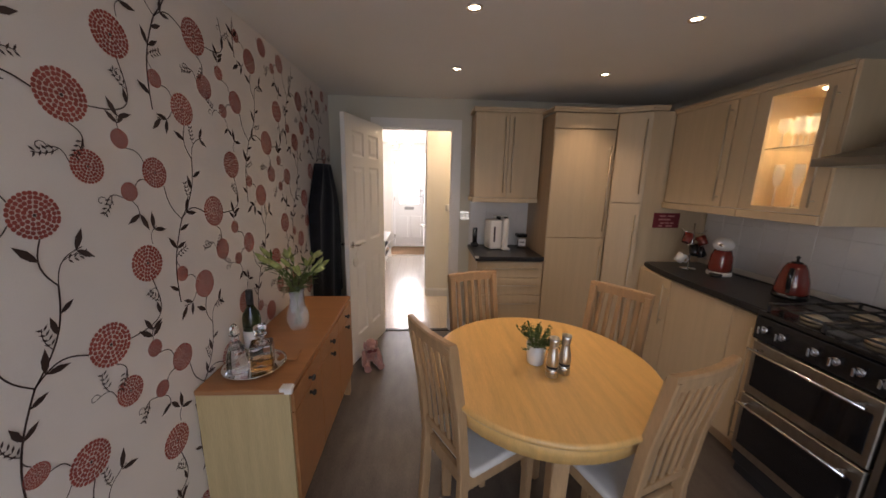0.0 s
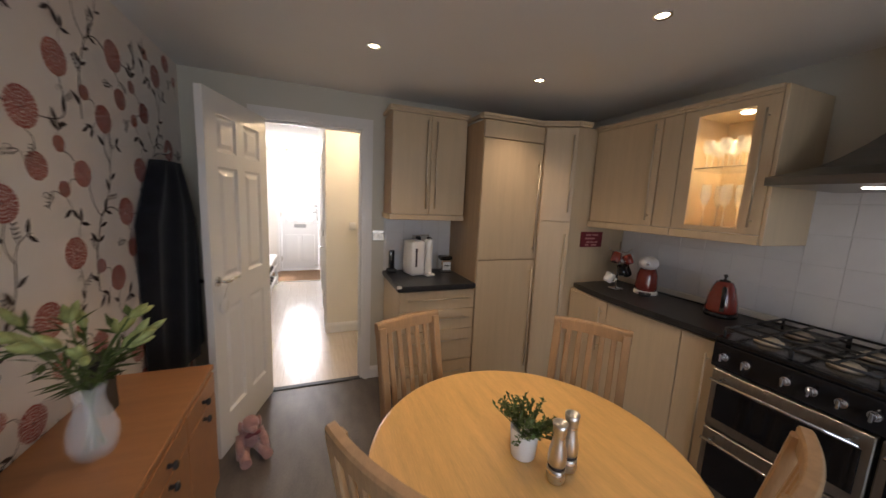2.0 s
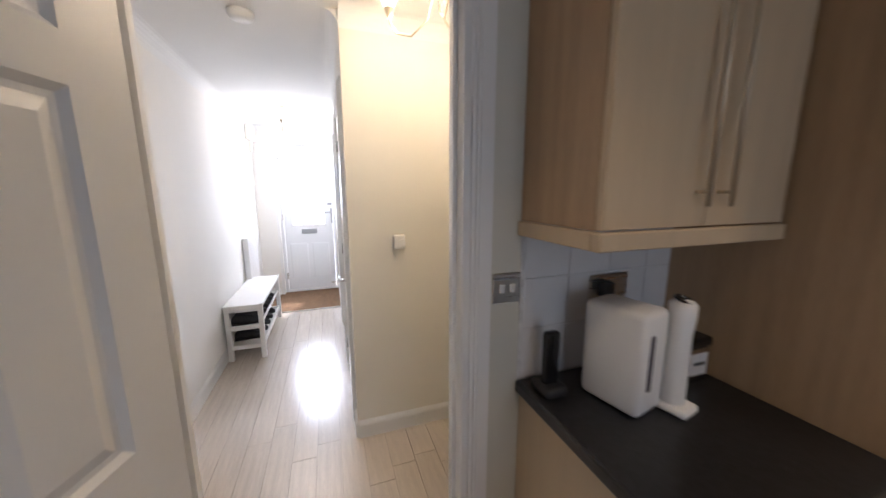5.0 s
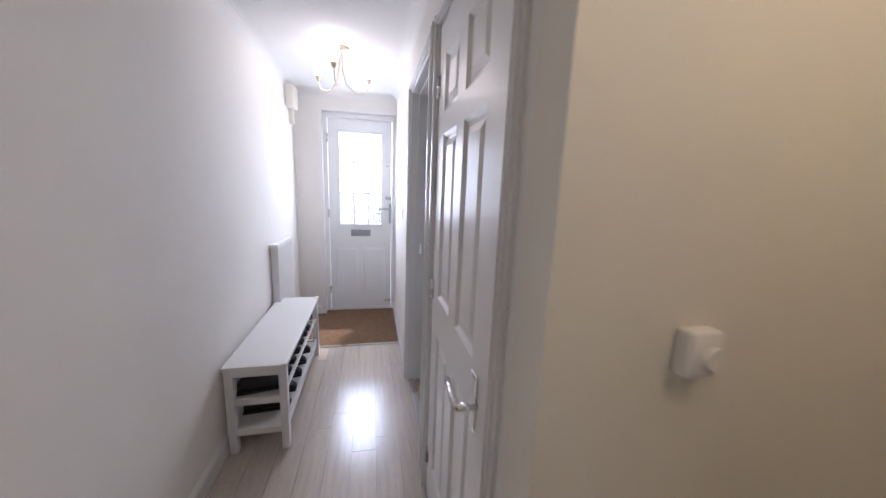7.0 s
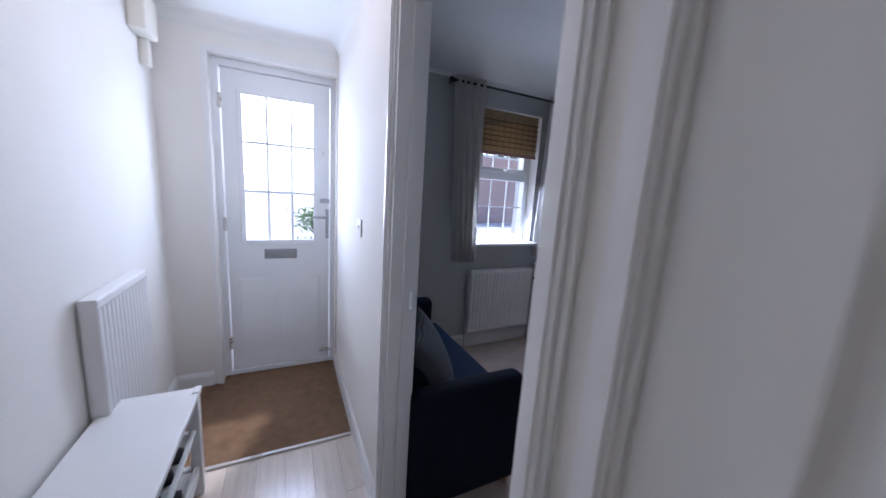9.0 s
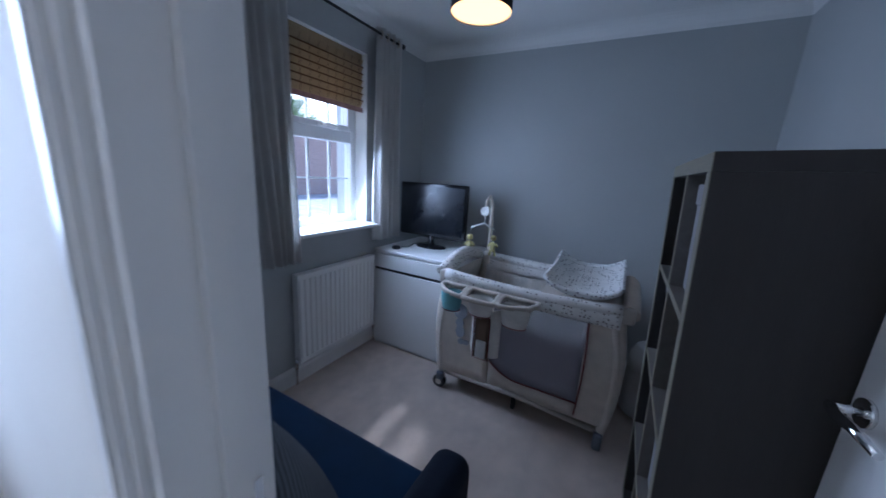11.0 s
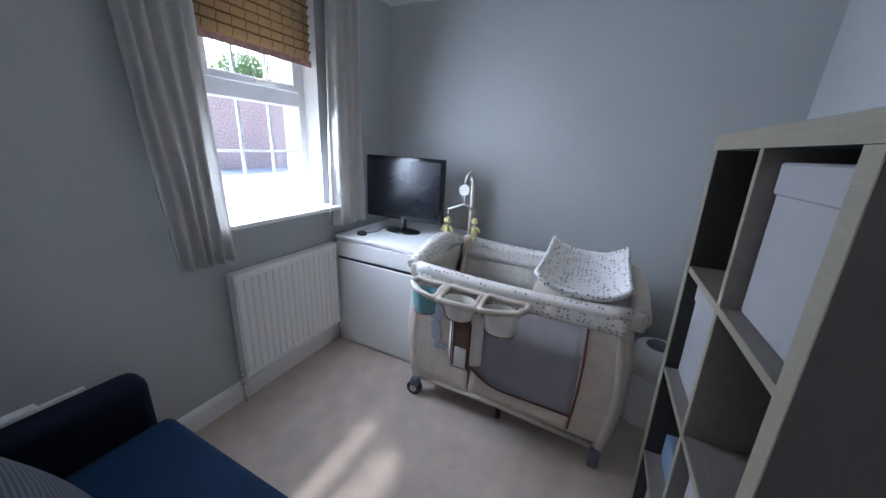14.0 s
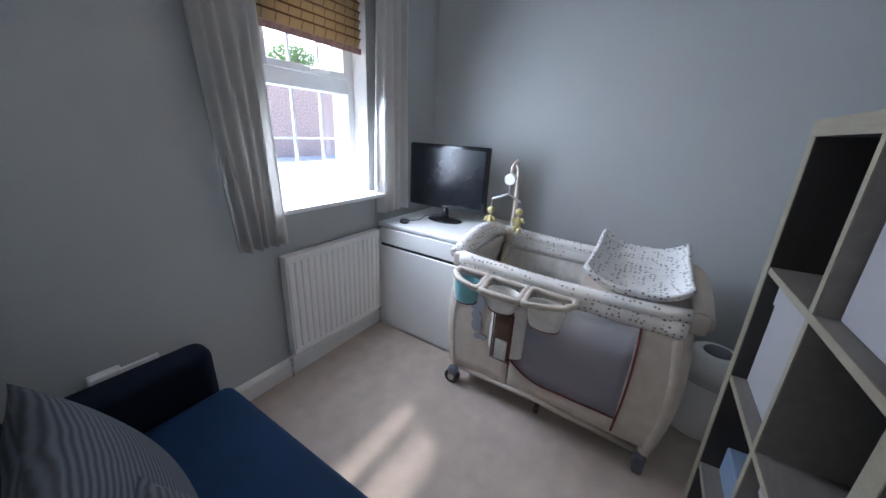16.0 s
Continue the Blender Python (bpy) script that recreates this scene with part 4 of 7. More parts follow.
part("body", bx(B(), -0.045, -0.04, 0, 0.045, 0.04, 0.105, 0.008, 2), M["chrome"], c)
part("lid", bx(B(), -0.048, -0.043, 0.106, 0.048, 0.043, 0.135, 0.008, 2), M["blackgloss"], c, "black lid")
part("paper_label", bx(B(), -0.033, -0.0415, 0.025, 0.033, -0.0402, 0.09), M["whiteplastic"], c)
part("lettering_bar", bx(B(), -0.022, -0.0425, 0.055, 0.022, -0.0415, 0.064), M["blackmatt"], c)
c = thing("cordless_phone", pose(1.695, 4.665, 0.909), "black cordless phone standing in its cradle", "phone")
part("cradle", smooth(bx(B(), -0.035, -0.04, 0, 0.035, 0.04, 0.03, 0.01, 2)), M["blackmatt"], c)
part("handset", smooth(bx(B(), -0.022, -0.012, 0.02, 0.022, 0.014, 0.175, 0.009, 3)), M["blackgloss"], c)
c = thing("wall_socket", pose(1.95, KY1 - 0.009, 1.16), "double wall socket with a black plug", "socket")
part("plate", bx(B(), -0.073, -0.006, -0.043, 0.073, 0.0, 0.043, 0.003), M["steel"], c)
part("plug", smooth(bx(B(), -0.045, -0.038, -0.022, -0.005, -0.006, 0.026, 0.008, 2)), M["blackmatt"], c)
c = thing("worktop_corner_guard", pose(1.64, 4.205, 0.908), "white plastic corner guard on the worktop corner", "corner guard")
bm = bx(B(), -0.002, -0.004, -0.012, 0.024, 0.0, 0.003, 0.001)
bx(bm, -0.004, -0.002, -0.012, 0.0, 0.022, 0.003, 0.001)
bx(bm, 0.0, -0.001, 0.0, 0.024, 0.022, 0.004, 0.0015)
part("guard", bm, M["whiteplastic"], c)

# red sign with plain bars
c = thing("wall_sign", pose(3.115, 4.094, 1.24), "small dark red sign with pale lettering", "sign")
part("board", bx(B(), -0.105, -0.009, -0.058, 0.105, -0.001, 0.058, 0.001), M["sign"], c)
for k, (x0, x1, z) in enumerate(((-0.06, -0.01, 0.035), (0.005, 0.06, 0.035), (-0.065, 0.03, 0.008), (-0.05, -0.02, -0.02), (-0.01, 0.02, -0.02), (0.03, 0.06, -0.02), (-0.06, -0.03, -0.042), (0.0, 0.05, -0.042))):
    part("lettering_bar", bx(B(), x0, -0.0105, z - 0.006, x1, -0.009, z + 0.006), M["signink"], c)


def mug(parent, m, mat, label):
    bm = lathe(B(), [(0.028, 0), (0.034, 0.006), (0.038, 0.08), (0.035, 0.08), (0.031, 0.008), (0, 0.007)], 20)
    tube(bm, [(0.036, 0, 0.065), (0.06, 0, 0.06), (0.062, 0, 0.032), (0.035, 0, 0.02)], 0.005, 8)
    o = new("mug", mesh_of("mug", bm, M[mat]))
    o.matrix_world = m
    tagged(o, label, "mug", "mugs on the stand")


c = thing("mug_tree", pose(3.17, 3.87, 0.909), "chrome mug stand with curved arms", "mug stand")
bm = lathe(B(), [(0.05, 0), (0.05, 0.006), (0.012, 0.012), (0.0, 0.012)], 24)
part("base", bm, M["chrome"], c)
part("post", cyl(B(), (0, 0, 0.01), (0, 0, 0.34), 0.006, n=12), M["chrome"], c)
for k in range(6):
    a, z = radians(60 * k + 15), (0.10, 0.19, 0.27)[k % 3]
    bm = tube(B(), [(0, 0, z), (0.05 * math.cos(a), 0.05 * math.sin(a), z), (0.075 * math.cos(a), 0.075 * math.sin(a), z + 0.025)], 0.003, 6)
    part("arm", bm, M["chrome"], c)
for k, (mt, lb) in enumerate((("red", "red glazed mug hanging on the stand"), ("blackgloss", "black glazed mug hanging on the stand"), ("whiteplastic", "white glazed mug hanging on the stand"), ("blackgloss", "black glazed mug hanging on the stand"), ("red", "red glazed mug hanging on the stand"))):
    a = radians((200, 250, 165, 330, 300)[k])
    z = (0.20, 0.12, 0.05, 0.10, 0.19)[k]
    mug(None, pose(3.17 + 0.075 * math.cos(a), 3.87 + 0.075 * math.sin(a), 0.909 + z, 0, 0, math.degrees(a) + 180) @ pose(0, 0, 0, 0, 28, 0) @ Matrix.Scale(0.85, 4), mt, lb)

c = thing("coffee_machine", pose(3.27, 3.715, 0.909, 0, 0, -55) @ Matrix.Scale(0.88, 4), "red capsule coffee machine with a white domed head", "coffee machine")
part("body", lathe(B(), [(0.075, 0.03), (0.078, 0.06), (0.07, 0.15), (0.055, 0.20), (0.0, 0.205)], 28), M["red"], c)
part("base", lathe(B(), [(0.08, 0.0), (0.082, 0.01), (0.08, 0.03), (0.0, 0.031)], 28), M["whiteplastic"], c, "white base ring")
part("head", ball(B(), (0, -0.015, 0.245), 0.068, 1, 1.05, 0.82, 22, 14), M["whiteplastic"], c, "white domed head")
part("lever", smooth(bx(B(), -0.012, -0.095, 0.235, 0.012, -0.06, 0.255, 0.006, 2)), M["chrome"], c)
part("drip_tray", lathe(B(), [(0.04, 0.0), (0.042, 0.02), (0.036, 0.022), (0, 0.021)], 20, (0, -0.085, 0)), M["blackmatt"], c)

c = thing("kettle", pose(3.265, 3.255, 0.909, 0, 0, -60) @ Matrix.Diagonal((0.82, 0.82, 1.0, 1)), "red enamel dome kettle with black base and chrome", "kettle")
part("body", lathe(B(), [(0.088, 0.028), (0.09, 0.04), (0.082, 0.10), (0.062, 0.165), (0.045, 0.195), (0.0, 0.198)], 32), M["red"], c)
part("base", lathe(B(), [(0.09, 0.0), (0.094, 0.008), (0.092, 0.026), (0.0, 0.027)], 32), M["blackgloss"], c)
part("lid_knob", lathe(B(), [(0.03, 0.196), (0.03, 0.204), (0.008, 0.208), (0.007, 0.222), (0.014, 0.23), (0.0, 0.24)], 18), M["blackgloss"], c)
part("handle", tube(B(), [(0.0, -0.06, 0.17), (0, -0.105, 0.17), (0, -0.115, 0.12), (0, -0.10, 0.07), (0, -0.085, 0.055)], [0.009, 0.012, 0.012, 0.011, 0.008], 10), M["blackgloss"], c)
part("trim_strip", tube(B(), [(0.0, -0.064, 0.17), (0, -0.088, 0.10), (0, -0.096, 0.04)], 0.008, 8, flat=2.2), M["chrome"], c, "chrome strip under the handle")
part("spout", tube(B(), [(0, 0.07, 0.12), (0, 0.10, 0.15), (0, 0.115, 0.175)], [0.022, 0.016, 0.012], 10), M["chrome"], c)
cab = B()
tube(cab, [(3.33, 3.66, 0.925), (3.37, 3.58, 0.914), (3.40, 3.48, 0.913), (3.38, 3.36, 0.913), (3.31, 3.30, 0.914)], 0.004, 6)
tagged(new("power_cable", mesh_of("power_cable", cab, M["blackmatt"])), "black power cable lying along the worktop", "cable")
tagged(new("worktop_upstand", mesh_of("upstand", bx(B(), KX1 - 0.022, 3.065, 0.909, KX1 - 0.0105, 4.085, 0.945, 0.003), M["plaster"])), "cream upstand strip along the back of the worktop", "trim", kind="structure")

# ---- things on the table ----
c = thing("potted_plant", pose(1.70, 2.875, TZ + 0.001), "small bushy green plant in a white pot", "plant")
part("pot", lathe(B(), [(0.033, 0), (0.035, 0.003), (0.042, 0.088), (0.039, 0.088), (0.036, 0.075), (0.0, 0.074)], 24), M["pot"], c)
rng = random.Random(4)


def leaf_mesh(bm, p, d, ln, w, up=Vector((0, 0, 1))):
    d = d.normalized()
    side = d.cross(up)
    side = side.normalized() if side.length > 1e-3 else Vector((1, 0, 0))
    nrm = side.cross(d)
    a, b = p + d * ln * 0.5 + side * w + nrm * w * 0.35, p + d * ln * 0.5 - side * w + nrm * w * 0.35
    mdl = p + d * ln * 0.5
    tip = p + d * ln
    vs = [bm.verts.new(q) for q in (p, a, tip, b, mdl)]
    for t3 in ((0, 1, 4), (1, 2, 4), (2, 3, 4), (3, 0, 4)):
        bm.faces.new([vs[k] for k in t3])


bm, bs = B(), B()
for k in range(44):
    a, e = rng.uniform(0, 6.28), rng.uniform(0.15, 1.45)
    d = Vector((math.cos(a) * math.cos(e), math.sin(a) * math.cos(e), math.sin(e)))
    q = Vector((0.015 * math.cos(a), 0.015 * math.sin(a), 0.075))
    ln = rng.uniform(0.07, 0.10)
    tube(bs, [q, q + d * ln], 0.0012, 4)
    for j in range(11):
        p = q + d * ln * (0.25 + 0.75 * j / 10)
        dd = (d * 0.5 + Vector((rng.uniform(-1, 1), rng.uniform(-1, 1), rng.uniform(-0.5, 0.9)))).normalized()
        leaf_mesh(bm, p, dd, rng.uniform(0.013, 0.022), rng.uniform(0.004, 0.006))
part("foliage", bm, M["leaf"], c)
part("stems", bs, M["stem"], c)


def mill(m):
    c = thing("pepper_mill", m, "brushed steel waisted salt or pepper mill", "mill", "mills on the table")
    part("grinder", lathe(B(), [(0.022, 0), (0.024, 0.004), (0.024, 0.035), (0.022, 0.038)], 24), M["steel"], c)
    part("band", lathe(B(), [(0.0225, 0.0385), (0.0225, 0.047)], 24), M["blackmatt"], c, "dark band")
    part("body", lathe(B(), [(0.022, 0.0475), (0.024, 0.055), (0.0235, 0.08), (0.018, 0.105), (0.0155, 0.125), (0.018, 0.15), (0.020, 0.165), (0.017, 0.165), (0.014, 0.158), (0, 0.157)], 24), M["steel"], c)
    return c


first_mill = mill(pose(1.732, 2.772, TZ + 0.001))
copy_thing(first_mill, pose(1.790, 2.792, TZ + 0.001))

# ---- things on the sideboard ----
SZ = 0.726
c = thing("serving_tray", pose(0.51, 2.91, SZ), "round silver tray with a raised rim", "tray")
part("tray", lathe(B(), [(0.09, 0.0), (0.108, 0.003), (0.118, 0.012), (0.122, 0.013), (0.121, 0.016), (0.112, 0.012), (0.095, 0.005), (0.0, 0.004)], 40), M["chrome"], c)
c = thing("decanter", pose(0.553, 2.89, SZ + 0.005, 0, 0, 20), "square cut-glass decanter half full of amber spirit", "decanter")
bm = bx(B(), -0.042, -0.042, 0, 0.042, 0.042, 0.115, 0.008, 2)
part("body", bm, M["crystal"], c)
part("spirit", bx(B(), -0.036, -0.036, 0.008, 0.036, 0.036, 0.055, 0.004), M["whisky"], c, "amber spirit")
part("neck", lathe(B(), [(0.03, 0.114), (0.016, 0.125), (0.014, 0.145), (0.024, 0.15), (0.024, 0.154), (0.0, 0.154)], 20), M["crystal"], c)
part("stopper", lathe(B(), [(0.012, 0.154), (0.02, 0.162), (0.026, 0.175), (0.02, 0.19), (0.0, 0.194)], 10, soft=False), M["crystal"], c)
c = thing("decanter", pose(0.46, 2.875, SZ + 0.005), "tapering cut-crystal decanter with a pointed stopper", "decanter")
bm = B()
lathe(bm, [(0.04, 0), (0.042, 0.01), (0.040, 0.06), (0.03, 0.10), (0.016, 0.125), (0.013, 0.15), (0.02, 0.156), (0.0, 0.157)], 14, soft=False)
part("body", bm, M["crystal"], c)
part("stopper", lathe(B(), [(0.01, 0.157), (0.018, 0.17), (0.012, 0.195), (0.0, 0.205)], 8, soft=False), M["crystal"], c)
c = thing("wine_bottle", pose(0.455, 3.02, SZ), "dark green wine bottle with black foil and pale label", "bottle")
part("bottle", lathe(B(), [(0.034, 0), (0.037, 0.005), (0.037, 0.17), (0.032, 0.195), (0.015, 0.225), (0.0135, 0.235)], 24), M["bottle"], c)
part("foil", lathe(B(), [(0.0145, 0.2355), (0.0145, 0.30), (0.0, 0.301)], 18), M["blackmatt"], c, "black foil neck")
part("paper_label", lathe(B(), [(0.0375, 0.04), (0.0375, 0.12)], 24), M["whiteplastic"], c)
c = thing("coaster", pose(0.62, 2.99, SZ), "brown wooden coaster lying beside the tray", "coaster")
part("coaster", bx(B(), -0.04, -0.04, 0, 0.04, 0.04, 0.012, 0.003), M["beech"], c)

c = thing("flower_vase", pose(0.55, 3.29, SZ), "clear glass vase of pale green lily buds", "vase")
part("vase", lathe(B(), [(0.042, 0), (0.046, 0.004), (0.058, 0.04), (0.056, 0.08), (0.036, 0.14), (0.032, 0.17), (0.044, 0.21), (0.041, 0.21), (0.029, 0.17), (0.033, 0.14), (0.052, 0.08), (0.054, 0.042), (0.042, 0.012), (0, 0.011)], 28), M["ware"], c)
bst, blf = B(), B()
rng = random.Random(9)
for k in range(13):
    a = 6.28 * k / 13 + rng.uniform(-0.2, 0.2)
    out, hgt = rng.uniform(0.04, 0.15), rng.uniform(0.29, 0.40)
    p0 = Vector((-0.02 * math.cos(a), -0.02 * math.sin(a), 0.02))
    p1 = Vector((0.012 * math.cos(a), 0.012 * math.sin(a), 0.19))
    p2 = Vector((out * math.cos(a), out * math.sin(a), hgt))
    tube(bst, [p0, p1, (p1 + p2) / 2 + Vector((0, 0, 0.02)), p2], 0.0028, 6)
    for j in range(9):
        f = rng.uniform(0.15, 1)
        q = p1 + (p2 - p1) * f
        dd = Vector((math.cos(a + rng.uniform(-1.5, 1.5)), math.sin(a + rng.uniform(-1.5, 1.5)), rng.uniform(-0.1, 0.8)))
        leaf_mesh(blf, q, dd, rng.uniform(0.05, 0.09), rng.uniform(0.006, 0.011))
    for j in range(3 if k % 2 else 2):
        dd = Vector((math.cos(a + rng.uniform(-0.7, 0.7)), math.sin(a + rng.uniform(-0.7, 0.7)), rng.uniform(0.2, 1.1))).normalized()
        ln = rng.uniform(0.06, 0.085)
        part("bud", tube(B(), [p2, p2 + dd * ln * 0.3, p2 + dd * ln * 0.75, p2 + dd * ln], [0.003, 0.0115, 0.010, 0.002], 8), M["lily"], c, "pale green lily bud")
part("stems", bst, M["stem"], c)
part("leaves", blf, M["leaf"], c)
c = thing("speaker_box", pose(0.47, 3.50, SZ), "narrow upright black box behind the vase", "box")
part("box", bx(B(), -0.03, -0.035, 0, 0.03, 0.035, 0.20, 0.005, 2), M["blackmatt"], c)

# ---- soft toy, hung coats, door hanger ----
bm = B()
ball(bm, (0, 0, 0.09), 0.06, 0.9, 0.85, 1.15)
ball(bm, (0.0, -0.03, 0.19), 0.047, 0.95, 1.0, 0.95)
ball(bm, (0.0, -0.075, 0.18), 0.024, 1, 1.1, 0.8)
for s in (-1, 1):
    ball(bm, (s * 0.048, -0.02, 0.178), 0.022, 0.55, 0.9, 1.7)
    tube(bm, [(s * 0.05, -0.01, 0.13), (s * 0.062, -0.05, 0.08), (s * 0.062, -0.075, 0.03)], [0.02, 0.022, 0.024], 9)
    tube(bm, [(s * 0.035, -0.03, 0.04), (s * 0.05, -0.09, 0.03), (s * 0.055, -0.135, 0.028)], [0.028, 0.027, 0.028], 9)
ob = new("soft_toy", mesh_of("soft_toy", bm, M["pink"]))
ob.matrix_world = pose(0.775, 4.14, 0, 0, 0, 25)
tagged(ob, "pink plush toy dog sitting on the floor against the door", "soft toy")
c = thing("toy_bow", pose(0.775, 4.14, 0.145, 0, 0, 25), "dark red ribbon bow on the plush toy", "ribbon")
bm = B()
for s in (-1, 1):
    ball(bm, (s * 0.02, -0.068, 0.0), 0.016, 1.3, 0.5, 0.9)
ball(bm, (0, -0.07, 0), 0.008)
part("bow", bm, M["piping"], c)

c = thing("hanging_coats", pose(KX0 + 0.012, 4.38, 0), "dark coats hanging behind the open door", "coats")
bm = B()
cols, rows_n = 22, 14
grid = []
for j in range(rows_n + 1):
    z = 1.62 - 1.12 * j / rows_n
    row = []
    for i in range(cols + 1):
        u = i / cols
        spread = 0.13 + 0.19 * min(1, j / 4)
        y = (u - 0.5) * 2 * spread
        bulge = 0.05 + 0.055 * math.sin(math.pi * u) * min(1, 0.3 + j / 5) + 0.012 * math.sin(u * 19 + j * 0.25)
        row.append(bm.verts.new((bulge if 0 < i < cols else 0.0, y, z)))
    grid.append(row)
for a, b in zip(grid, grid[1:]):
    for i in range(cols):
        bm.faces.new((a[i], a[i + 1], b[i + 1], b[i])).smooth = True
bm.faces.new(grid[0])
bm.faces.new(grid[-1][::-1])
part("coat", bm, M["coat"], c)
part("hook", tube(B(), [(-0.012, 0, 1.66), (0.03, 0, 1.66), (0.045, 0, 1.68)], 0.006, 8), M["chrome"], c)
c = thing("door_hanger", kitchen_door.matrix_world @ pose(0.59, 0.052, 0.86), "pale shell-shaped ornament hanging from the door handle", "ornament")
part("shell", ball(B(), (0, 0, 0), 0.042, 1, 0.3, 1.0), M["linen"], c)
part("cord", tube(B(), [(0, 0, 0.035), (0.0, 0.012, 0.09), (0.0, 0.03, 0.135)], 0.002, 5), M["linen"], c)

# ---- rear glazed doors ----
c = thing("patio_door", pose(0.60, 0.45, 0), "white framed glazed patio doors", "door", kind="structure")
bm = B()
for u0, u1, z0, z1 in ((0, 0.06, 0, 2.1), (1.74, 1.80, 0, 2.1), (0.87, 0.93, 0.06, 2.04), (0.06, 1.74, 0, 0.06), (0.06, 1.74, 2.04, 2.1)):
    bx(bm, u0, -0.03, z0, u1, 0.03, z1)
part("frame", bm, M["upvc"], c)
for u in (0.06, 0.93):
    part("pane", bx(B(), u, -0.003, 0.06, u + 0.81, 0.003, 2.04), M["glass"], c).visible_shadow = False

# ---- hall ----


def chandelier(m, label):
    c = thing("chandelier", m, label, "ceiling lamp", "three-arm hall lamps")
    part("ceiling_cup", lathe(B(), [(0.055, 0.0), (0.055, -0.008), (0.045, -0.02), (0.012, -0.026), (0.0, -0.026)], 26), M["nickel"], c)
    for k in range(3):
        a = k * 2.1 + 0.4
        ca, sa = math.cos(a), math.sin(a)
        pt = lambda r, z: (r * ca, r * sa, z)
        part("arm", tube(B(), [pt(0.012, -0.02), pt(0.012, -0.12), pt(0.04, -0.22), pt(0.11, -0.268), pt(0.17, -0.25), pt(0.197, -0.21), pt(0.20, -0.185)], 0.004, 8), M["nickel"], c, "curved satin nickel arm")
        part("lamp_holder", lathe(B(), [(0.009, -0.19), (0.012, -0.182), (0.021, -0.155), (0.0, -0.155)], 14, pt(0.20, 0.0)), M["nickel"], c)
        part("shade", lathe(B(), [(0.018, -0.153), (0.032, -0.12), (0.036, -0.09), (0.032, -0.062), (0.028, -0.062), (0.032, -0.09), (0.028, -0.12), (0.014, -0.15)], 18, pt(0.20, 0.0)), M["frost"], c, "frosted glass tulip shade, lit").visible_shadow = False
    return c


chandelier(pose(0.785, 7.91, HZ), "three-arm nickel ceiling lamp with frosted shades, lit")
chandelier(pose(1.58, 5.28, HZ), "three-arm nickel ceiling lamp by the kitchen doorway, lit")
c = thing("smoke_alarm", pose(0.80, 5.98, HZ), "round white smoke alarm on the ceiling", "smoke alarm")
part("case", lathe(B(), [(0.06, 0), (0.06, -0.012), (0.05, -0.03), (0.03, -0.036), (0, -0.036)], 28), M["whiteplastic"], c)
c = thing("thermostat", pose(1.515, SY1, 1.175), "small white wall thermostat with a round dial", "thermostat")
part("case", smooth(bx(B(), -0.034, -0.03, -0.04, 0.030, 0, 0.040, 0.006, 2)), M["whiteplastic"], c)
part("dial", cyl(B(), (0.012, -0.03, -0.004), (0.012, -0.038, -0.004), 0.019, n=20), M["whiteplastic"], c)
c = thing("light_switch", pose(HX1, 8.17, 1.20, 0, 0, -90), "white light switch on the hall wall", "switch")
part("plate", bx(B(), -0.04, -0.008, -0.043, 0.04, 0, 0.043, 0.003), M["whiteplastic"], c)
part("rocker", bx(B(), -0.007, -0.013, -0.012, 0.007, -0.007, 0.012, 0.002), M["whiteplastic"], c)
c = thing("door_chime_box", pose(HX0, 8.80, 2.08), "cream wall box high beside the front door", "wall box")
part("case", smooth(bx(B(), 0, -0.09, 0.0, 0.075, 0.09, 0.19, 0.012, 2)), M["plaster"], c)
part("trunking", bx(B(), 0.0, 0.04, -0.13, 0.04, 0.09, 0.0, 0.004), M["plaster"], c)


def radiator(m, w, h, label, flutes):
    """Panel radiator; back at y = 0, front towards -y, bottom at z = 0."""
    c = thing("radiator", m, label, "radiator")
    bm = B()
    prof = []
    for k in range(flutes):
        a, b = w * k / flutes, w * (k + 1) / flutes
        g = (b - a)
        prof += [(a + g * 0.12, -0.052), (a + g * 0.28, -0.060), (a + g * 0.72, -0.060), (a + g * 0.88, -0.052)]
    prof = [(0.0, -0.05)] + prof + [(w, -0.05)]
    for z0, z1, flat in ((0.03, h - 0.035, False),):
        a = [bm.verts.new((x, y, z0)) for x, y in prof]
        b = [bm.verts.new((x, y, z1)) for x, y in prof]
        for k in range(len(prof) - 1):
            bm.faces.new((a[k], a[k + 1], b[k + 1], b[k]))
    part("panel", bm, M["white"], c, "fluted white front panel")
    bm = B()
    bx(bm, 0, -0.06, 0, w, -0.044, 0.032, 0.004)
    bx(bm, 0, -0.06, h - 0.037, w, -0.044, h - 0.004, 0.004)
    bx(bm, 0, -0.05, 0.03, w, -0.046, h - 0.035)
    part("back_panel", bm, M["white"], c)
    part("top_grille", bx(B(), -0.003, -0.06, h - 0.006, w + 0.003, -0.008, h, 0.002), M["white"], c)
    for x0, x1 in ((-0.004, 0.0), (w, w + 0.004)):
        part("side_cover", bx(B(), x0, -0.06, 0.0, x1, -0.008, h, 0.001), M["white"], c)
    for x in (0.12 * w, 0.88 * w):
        part("bracket", bx(B(), x - 0.02, -0.045, h * 0.3, x + 0.02, 0.0, h * 0.75), M["white"], c)
    return c


radiator(pose(HX0, 8.02, 0.34, 0, 0, 90), 0.46, 0.61, "white fluted panel radiator on the hall wall", 14)

